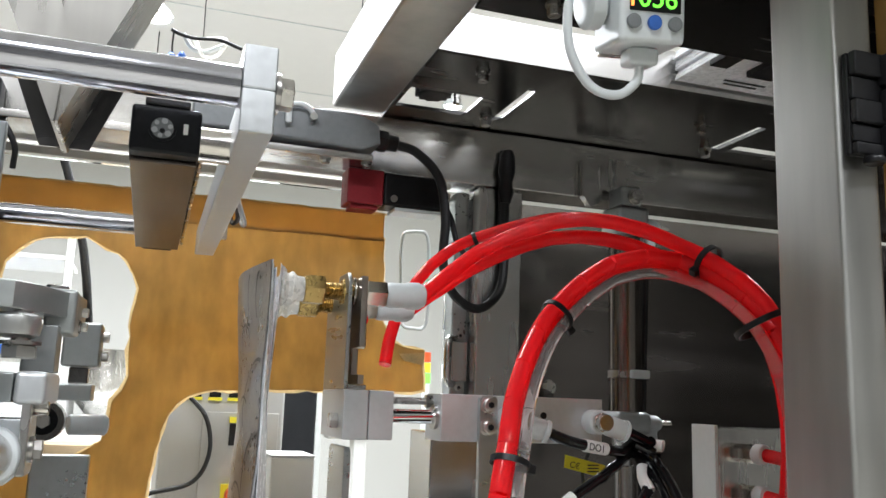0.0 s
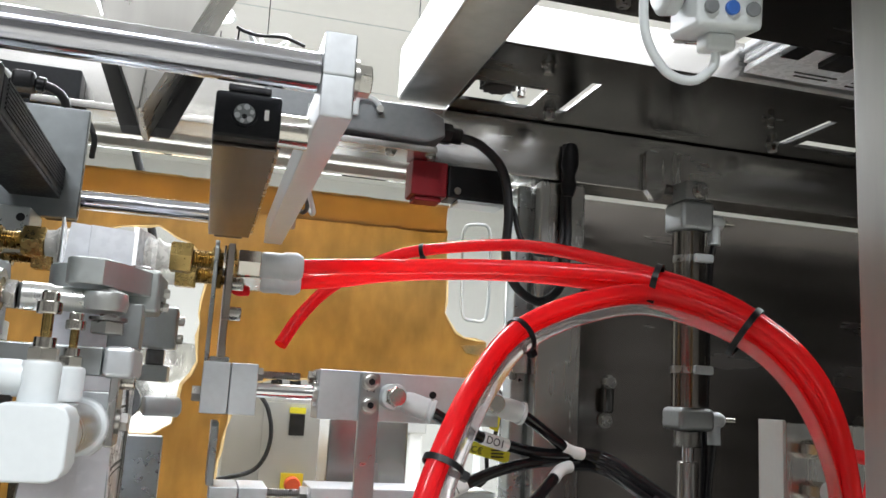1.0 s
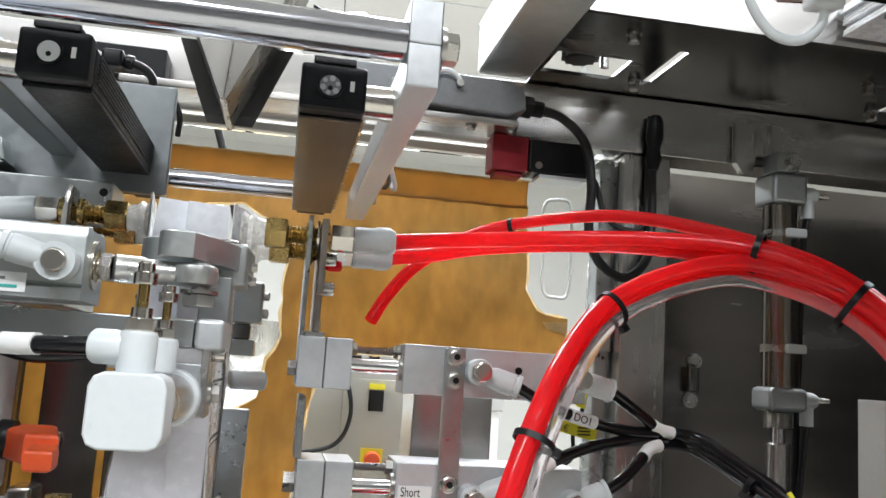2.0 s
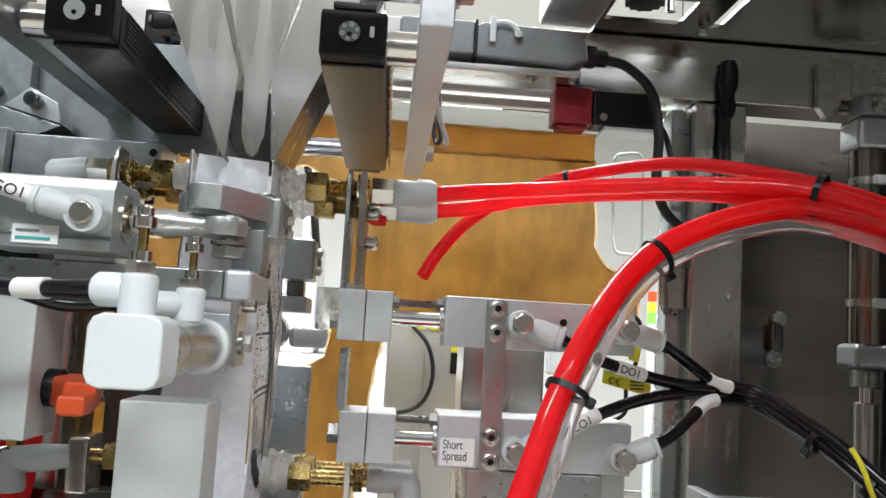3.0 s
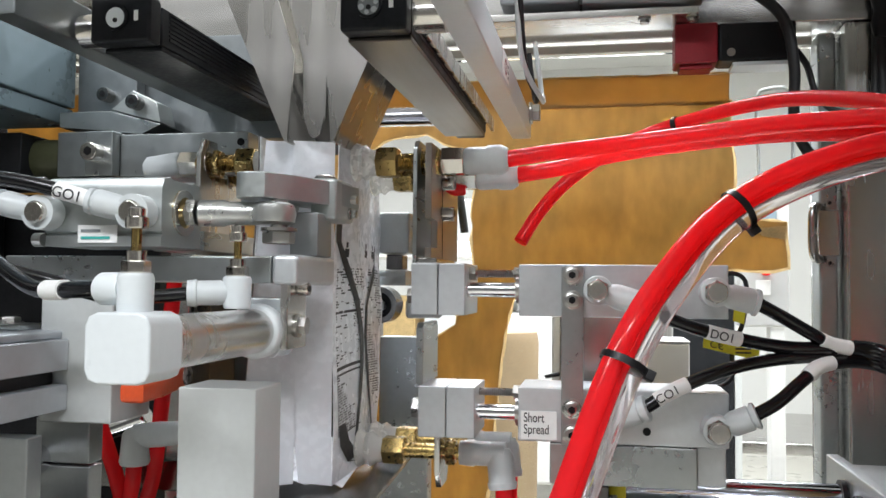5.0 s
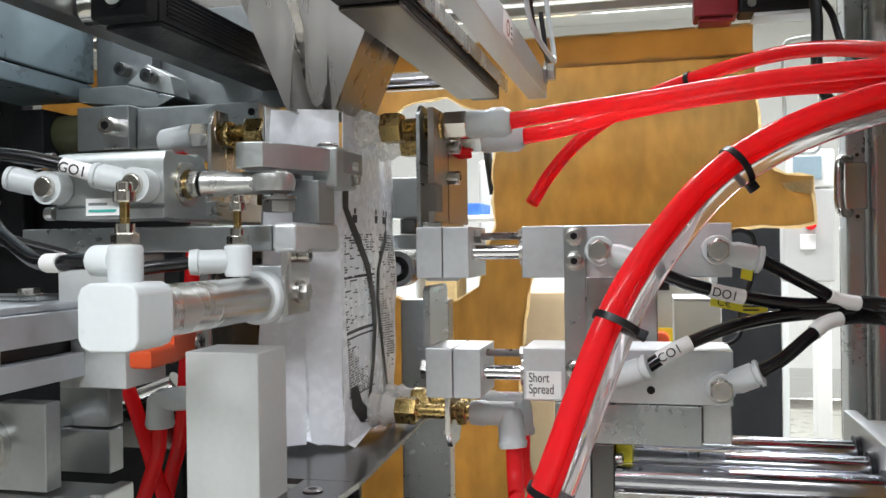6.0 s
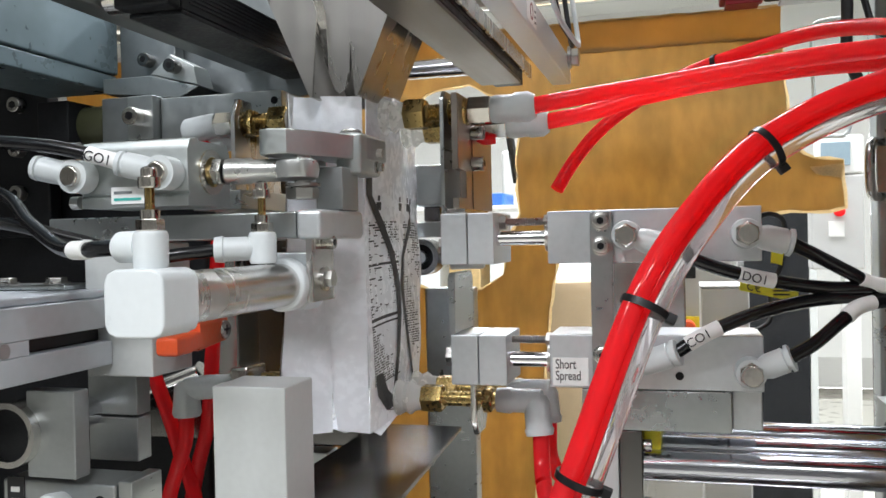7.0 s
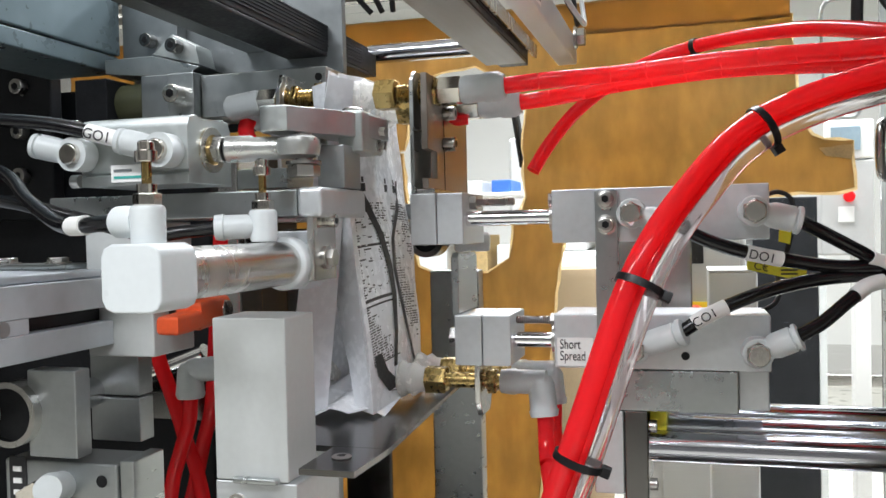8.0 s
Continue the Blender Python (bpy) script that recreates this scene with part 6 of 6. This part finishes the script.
def bending_hose(name, label, rest, away, r, mat, n=26, across=0.0, deep=0.0, seg=16, sub=4, give=(), sag=()):
    hose_thing = thing(name, (0, 0, 0), label, "hose", "hoses")
    fine = offset_path(path_at(rest, away, 1.0, n * sub), across, deep)
    tables = []
    for t in STEPS:
        tables.append(offset_path(path_at(rest, away, t, n * sub, give, sag), across, deep))
    for k in range(n):
        i, j = k * sub, (k + 1) * sub
        bm = bmesh.new()
        rings = []
        for m in range(i, j + 1):
            q = fine[m]
            d = (fine[min(m + 1, n * sub)] - fine[max(m - 1, 0)]).normalized()
            u, v, _ = frame_of(d)
            rings.append([bm.verts.new(q + (u * math.cos(a) + v * math.sin(a)) * r) for a in (2 * math.pi * s / seg for s in range(seg))])
        for a, b in zip(rings, rings[1:]):
            for s in range(seg):
                bm.faces.new((a[s], a[(s + 1) % seg], b[(s + 1) % seg], b[s]))
        if k == 0:
            bm.faces.new(rings[0][::-1])
        if k == n - 1:
            bm.faces.new(rings[-1])
        home = pose_on(fine, i, j)
        bmesh.ops.transform(bm, matrix=home.inverted(), verts=bm.verts)
        piece = part("hose_length", bm, mat, hose_thing, smooth=1.5)
        KEYED.append((piece, [(t, pose_on(p, i, j)) for t, p in zip(STEPS, tables)]))
    return hose_thing


def hose_band(parent, rest, away, where, r, width, mat, name="cable_tie", across=0.0, deep=0.0, squash=1.0, knob=True, n=100, give=(), sag=()):
    """A band round the hoses at a fraction of the way, moving with them."""
    mid = path_at(rest, away, 1.0, n)
    i = min(range(1, n), key=lambda k: (mid[k] - Vector(where)).length)
    bm = ring_bm((0, 0, -width / 2), (0, 0, width / 2), r, r - 0.0012, 28)
    if knob:
        B((-0.003, 0.003, -r - 0.0042, -r + 0.001, -width * 0.7, width * 0.7), bevel=0.0006, bm=bm)
    bmesh.ops.scale(bm, vec=(squash, 1, 1), verts=bm.verts)
    band = part(name, bm, mat, parent)
    rows = []
    for t in STEPS:
        p = offset_path(path_at(rest, away, t, n, give, sag), across, deep)
        rows.append((t, pose_on(p, i - 1, i + 1)))
    KEYED.append((band, rows))
    return band


LOOP = [(0.040, 0.55, 1.04), (0.068, 0.50, 1.10), (0.096, 0.482, 1.166), (0.129, 0.498, 1.253), (0.158, 0.525, 1.300), (0.195, 0.552, 1.338), (0.25, 0.563, 1.365), (0.304, 0.560, 1.373),
        (0.356, 0.518, 1.344), (0.398, 0.505, 1.288), (0.424, 0.51, 1.20), (0.430, 0.52, 1.06)]
LOOP_A = [(0.165, 0.55, 1.02), (0.185, 0.51, 1.10), (0.197, 0.498, 1.18), (0.213, 0.50, 1.254), (0.233, 0.525, 1.312), (0.269, 0.552, 1.362), (0.325, 0.563, 1.404), (0.383, 0.560, 1.408),
          (0.408, 0.505, 1.365), (0.425, 0.49, 1.30), (0.428, 0.50, 1.20), (0.425, 0.52, 1.06)]
G_LOOP = (0, 0, 0.1, 0.2, 0.25, 0.27, 0.15, 0.05)
SAG_LOOP = (0, 0, 0, 0, 0.05, 0.1, 0.35, 0.45, 0.3)
SAG_UP = (0, 0.1, 0.25, 0.4, 0.6, 0.6, 0.35)
SAG_CUT = (0, 0, 0, 0, 0.15, 0.6, 0.8, 0.5)
G_UP = (1, 1, 1, 0.9, 0.7, 0.45, 0.2)
G_CUT = (1, 1, 1, 1, 1, 0.8, 0.45, 0.2)
h1 = bending_hose("red_hose", "glossy red polyurethane hose in the strapped loop", LOOP, LOOP_A, 0.0058, RED, 30, across=0.0042, deep=-0.002, give=G_LOOP, sag=SAG_LOOP)
bending_hose("red_hose", "glossy red polyurethane hose in the strapped loop", LOOP, LOOP_A, 0.0055, RED, 30, across=-0.0015, deep=0.0055, give=G_LOOP, sag=SAG_LOOP)
bending_hose("clear_hose", "clear colourless hose strapped along the red loop", LOOP, LOOP_A, 0.0040, CLEAR, 30, across=-0.0088, deep=-0.001, give=G_LOOP, sag=SAG_LOOP)
for w in (LOOP[2], LOOP[3], LOOP[5]):
    hose_band(h1, LOOP, LOOP_A, w, 0.0130, 0.0040, BLACK, across=-0.0012, deep=0.0008, squash=0.84, give=G_LOOP, sag=SAG_LOOP)

UP1 = [(0.054, 0.622, 1.379), (0.085, 0.628, 1.384), (0.13, 0.636, 1.390), (0.194, 0.625, 1.3955), (0.25, 0.595, 1.395), (0.304, 0.562, 1.388), (0.355, 0.518, 1.358), (0.398, 0.498, 1.302), (0.424, 0.505, 1.2), (0.426, 0.51, 1.06)]
UP1_A = [(0.192, 0.622, 1.379), (0.215, 0.628, 1.398), (0.25, 0.64, 1.424), (0.302, 0.615, 1.447), (0.345, 0.59, 1.445), (0.383, 0.562, 1.425), (0.410, 0.505, 1.38), (0.428, 0.49, 1.31), (0.43, 0.5, 1.2), (0.42, 0.51, 1.06)]
UP2 = [(0.057, 0.662, 1.373), (0.09, 0.662, 1.378), (0.13, 0.660, 1.387), (0.194, 0.645, 1.393), (0.25, 0.612, 1.391), (0.304, 0.575, 1.380), (0.356, 0.530, 1.349), (0.397, 0.51, 1.293), (0.420, 0.515, 1.2), (0.422, 0.52, 1.06)]
UP2_A = [(0.195, 0.662, 1.373), (0.22, 0.662, 1.392), (0.255, 0.66, 1.415), (0.302, 0.635, 1.436), (0.345, 0.605, 1.434), (0.383, 0.575, 1.414), (0.410, 0.517, 1.37), (0.426, 0.502, 1.30), (0.425, 0.51, 1.2), (0.415, 0.52, 1.06)]
CUT = [(0.054, 0.735, 1.328), (0.068, 0.744, 1.352), (0.092, 0.754, 1.380), (0.132, 0.766, 1.408), (0.18, 0.766, 1.427), (0.25, 0.69, 1.429), (0.304, 0.59, 1.401), (0.355, 0.528, 1.366), (0.402, 0.505, 1.308), (0.430, 0.51, 1.2), (0.434, 0.515, 1.06)]
CUT_A = [(0.196, 0.735, 1.331), (0.203, 0.744, 1.360), (0.219, 0.754, 1.395), (0.253, 0.766, 1.435), (0.297, 0.766, 1.461), (0.345, 0.68, 1.467), (0.383, 0.59, 1.437), (0.410, 0.517, 1.388), (0.432, 0.498, 1.315), (0.436, 0.51, 1.2), (0.43, 0.515, 1.06)]
u1 = bending_hose("red_hose", "glossy red hose plugged into a suction cup elbow", UP1, UP1_A, 0.0058, RED, 28, give=G_UP, sag=SAG_UP)
bending_hose("red_hose", "glossy red hose plugged into a suction cup elbow", UP2, UP2_A, 0.0058, RED, 28, give=G_UP, sag=SAG_UP)
u3 = bending_hose("red_hose", "glossy red hose with a cut open end", CUT, CUT_A, 0.0055, RED, 28, give=G_CUT, sag=SAG_CUT)
hose_band(u3, CUT, CUT_A, CUT[4], 0.0066, 0.004, BLACK, give=G_CUT, sag=SAG_CUT)
hose_band(u1, UP1, UP1_A, UP1[5], 0.0135, 0.0045, BLACK, deep=0.003, across=0.001, give=G_UP, sag=SAG_UP)
hose_band(u1, UP1, UP1_A, UP1[6], 0.020, 0.0045, BLACK, across=-0.010, deep=0.003, knob=False, give=G_UP, sag=SAG_UP)

# hoses down from the lower elbows
for y, o in ((0.644, 0.0), (0.686, 0.01)):
    low = [(0.0515, y, 1.152), (0.054, y - 0.01, 1.125), (0.064 + o, y - 0.05, 1.108), (0.072 + o, 0.56, 1.085), (0.06, 0.55, 1.02)]
    bending_hose("red_hose", "short red hose hanging from the lower elbow", low, [(x + 0.138, yy, z) for x, yy, z in low], 0.0058, RED, 10)

TIE = (0.288, 0.627, 1.2495)
TIE_A = (0.379, 0.62, 1.271)
black = [
    ([(0.143, 0.586, 1.2815), (0.167, 0.588, 1.270), (0.20, 0.596, 1.261), (0.238, 0.61, 1.255)], "DO1"),
    ([(0.212, 0.594, 1.2835), (0.228, 0.600, 1.275), (0.248, 0.610, 1.264), (0.262, 0.618, 1.257)], ""),
    ([(0.145, 0.586, 1.2175), (0.165, 0.588, 1.230), (0.20, 0.598, 1.243), (0.24, 0.612, 1.249)], "CO1"),
    ([(0.210, 0.588, 1.215), (0.225, 0.594, 1.223), (0.242, 0.604, 1.236), (0.258, 0.616, 1.245)], "C"),
]
tails = []
for k, (pts, words) in enumerate(black):
    o = Vector(((k % 2) * 0.003, (k // 2) * 0.006 - 0.003, (1.5 - k) * 0.0035))
    tail = [Vector(p) + o for p in (TIE, (0.308, 0.602, 1.236), (0.335, 0.56, 1.208), (0.37, 0.53, 1.16), (0.41, 0.52, 1.05))]
    tail_a = [Vector(p) + o for p in (TIE_A, (0.388, 0.60, 1.245), (0.39, 0.57, 1.21), (0.40, 0.54, 1.15), (0.42, 0.52, 1.05))]
    rest = [Vector(p) for p in pts] + tail
    away = [Vector(p) + Vector((0.138 if i < 3 else 0.12, 0, 0.004 * i)) for i, p in enumerate(pts)] + tail_a
    bh = bending_hose("black_hose", "glossy black air hose with a white marker sleeve", rest, away, 0.0042, BLACK_TUBE, 18, seg=12)
    # the sleeve, in the same way a rigid length
    path = path_at(rest, away, 1.0, 100)
    i0, i1 = {0: (10, 15), 1: (14, 20), 2: (2, 7), 3: (12, 18)}[k]
    bm = bmesh.new()
    rings = []
    for m in range(i0, i1 + 1):
        u, v, d = frame_of(path[m + 1] - path[m - 1])
        rings.append([bm.verts.new(path[m] + (u * math.cos(a) + v * math.sin(a)) * 0.0048) for a in (2 * math.pi * s / 14 for s in range(14))])
    for a, b in zip(rings, rings[1:]):
        for s in range(14):
            bm.faces.new((a[s], a[(s + 1) % 14], b[(s + 1) % 14], b[s]))
    bm.faces.new(rings[0][::-1])
    bm.faces.new(rings[-1])
    home = pose_on(path, i0, i1)
    bmesh.ops.transform(bm, matrix=home.inverted(), verts=bm.verts)
    sl2 = part("marker_sleeve", bm, WHITE, bh, "white marker sleeve", smooth=1.2)
    KEYED.append((sl2, [(t, pose_on(path_at(rest, away, t, 100), i0, i1)) for t in STEPS]))
    if words in ("DO1", "CO1"):
        mid = path[(i0 + i1) // 2]
        d = (path[i1] - path[i0]).normalized()
        m = Matrix.Translation(mid - d * 0.0076 + Vector((0, -0.0056, -0.0028))) @ pose(0, 0, 0, 90, -math.degrees(math.atan2(d.z, d.x)), math.degrees(math.atan2(d.y, d.x)))
        words_ob = text_part("marking", words, 0.0078, home.inverted() @ m, INK, bh)
        words_ob.parent = sl2
    tails.append((rest, away))
hb = tails[2]
for w in (0.50, 0.60, 0.70):
    bt = hose_band(bpy.data.objects["black_hose"], hb[0], hb[1], path_at(hb[0], hb[1], 1.0, 100)[int(w * 100)], 0.0095, 0.004, BLACK, deep=0.0, across=0.0, knob=w < 0.55)
yt = thing("yellow_tie", (0.325, 0.545, 1.215), "yellow cable tie end round the black hoses", "cable tie")
part("strap", sweep([(0.318, 0.54, 1.225), (0.322, 0.535, 1.215), (0.328, 0.535, 1.20), (0.335, 0.54, 1.19)], 0.0018, 16, 8), YELLOW, yt)


# ---- what moves ----
UP = 0.0265
SHAKE = ((0, 0), (2.7, 0), (2.8, 0.05), (2.9, 0.75), (3.0, 1), (3.1, 1), (3.2, 0.15), (3.3, 0.8), (3.4, 1), (3.5, 0.95), (3.6, 0.15), (3.7, 0.8), (3.8, 1), (3.9, 0.9), (4.0, 0.25), (4.1, 0.8), (4.2, 1), (4.3, 0.9),
         (4.4, 0.2), (4.5, 0.8), (4.6, 1), (4.7, 0.9), (4.85, 0.1), (4.95, 0.8), (5.05, 1), (5.15, 0.9), (5.3, 0), (5.4, 0.8), (5.5, 1), (5.6, 1), (5.7, 0.2), (5.8, 0.78), (5.9, 1), (6.0, 1), (6.1, 0.28), (6.2, 0.42),
         (6.3, 1), (6.4, 1), (6.5, 0.45), (6.6, 0.35), (6.7, 1), (6.8, 1), (6.9, 0.55), (7.0, 0), (7.1, 1), (7.2, 1), (8.0, 1))


def motions():
    def slide(ob, rows):
        b = ORIGIN[ob.name]
        walk(ob, [(t, pose(b.x + dx, b.y, b.z + dz)) for t, dx, dz in rows])
    slide(cr, [(t, x, 0) for t, x in CARRIAGE])
    slide(lh, [(t, x, 0) for t, x in CARRIAGE])
    times = sorted({t for t, _ in CARRIAGE} | {t for t, _ in EXTEND})
    slide(uh, [(t, at_time(CARRIAGE, t) + at_time(EXTEND, t), 0) for t in times])
    slide(pouch, [(t, x, 0) for t, x in CARRIAGE])
    for ob in (ls, cb2):
        slide(ob, [(0, 0, 0), (0.15, 0, 0), (0.45, 0.029, 0), (0.8, 0.029, 0), (0.9, 0.018, 0), (1.0, 0.006, 0), (1.1, 0, 0), (7.48, 0, 0), (7.6, 0.018, 0), (7.7, 0.035, 0), (8.0, 0.035, 0)])
    for ob, s in ((fn, 1), (fn2, -1)):
        slide(ob, [(0, s * 0.0145, 0.081), (1.9, s * 0.0145, 0.081), (2.2, s * 0.0145, 0.02), (2.35, s * 0.0145, 0), (2.5, 0, 0), (7.3, 0, 0), (7.4, 0, 0.006), (7.5, s * 0.002, 0.028), (7.6, s * 0.006, 0.095), (7.7, s * 0.0145, 0.15), (7.8, s * 0.0145, 0.17), (8.0, s * 0.0145, 0.17)])
    slide(fn3, [(t, 0, z) for t, z in ((0, 0.081), (1.9, 0.081), (2.2, 0.02), (2.35, 0), (7.3, 0), (7.4, 0.006), (7.5, 0.028), (7.6, 0.095), (7.7, 0.15), (7.8, 0.17), (8.0, 0.17))])
    b = ORIGIN[sk.name]
    walk(sk, [(t, pose(b.x, b.y, b.z - UP + UP * f)) for t, f in SHAKE])
    base = ORIGIN[pouch.name]
    right = Vector((XR, 0.65, ZB)) - base
    left = Vector((XL, 0.65, ZB)) - base
    walk(pr, [(t, pose(right.x + dx, right.y, right.z, 0, ry, 0)) for t, dx, ry in ((0, 0.001, 0), (0.1, -0.009, 0), (0.2, -0.017, 0), (0.3, -0.0222, 0), (0.4, -0.0242, 0), (0.6, -0.0255, 0), (0.8, -0.0245, 0), (0.9, -0.015, 0), (1.0, -0.005, 0), (1.1, 0, 0), (7.48, 0, 0), (7.6, 0, -2.6), (7.7, 0, -5.2), (8.0, 0, -5.2))])
    walk(pl, [(t, pose(left.x + dx, left.y, left.z, 0, ry, rz)) for t, dx, ry, rz in ((0, 0.041, 0, 3), (0.1, 0.031, 0, 3), (0.2, 0.023, 0, 3), (0.3, 0.0178, 0, 3), (0.4, 0.0158, 0, 3), (0.6, 0.0145, 0, 3), (0.8, 0.0155, 0, 3), (0.9, 0.007, 0, 1.5), (1.1, 0, 0, 0), (7.48, 0, 0, 0), (7.6, 0, 3.0, 0), (7.7, 0, 7.0, 0), (8.0, 0, 7.0, 0))])
    g = Vector((XR, Y0, ZB)) - ORIGIN[pr.name]
    walk(gr, [(t, pose(g.x, g.y, g.z, 0, 0, rz)) for t, rz in ((0, -108), (0.8, -108), (0.9, -50), (1.0, 0), (7.48, 0), (7.6, -26), (7.7, -55), (8.0, -55))])
    g = Vector((XL, Y0 - 0.02, ZB)) - ORIGIN[pl.name]
    walk(gl, [(t, pose(g.x, g.y, g.z, 0, 0, rz)) for t, rz in ((0, 52), (0.8, 52), (0.9, 26), (1.0, 0), (7.48, 0), (7.6, 18), (7.7, 40), (8.0, 40))])
    for ob, rows in KEYED:
        walk(ob, rows)


motions()
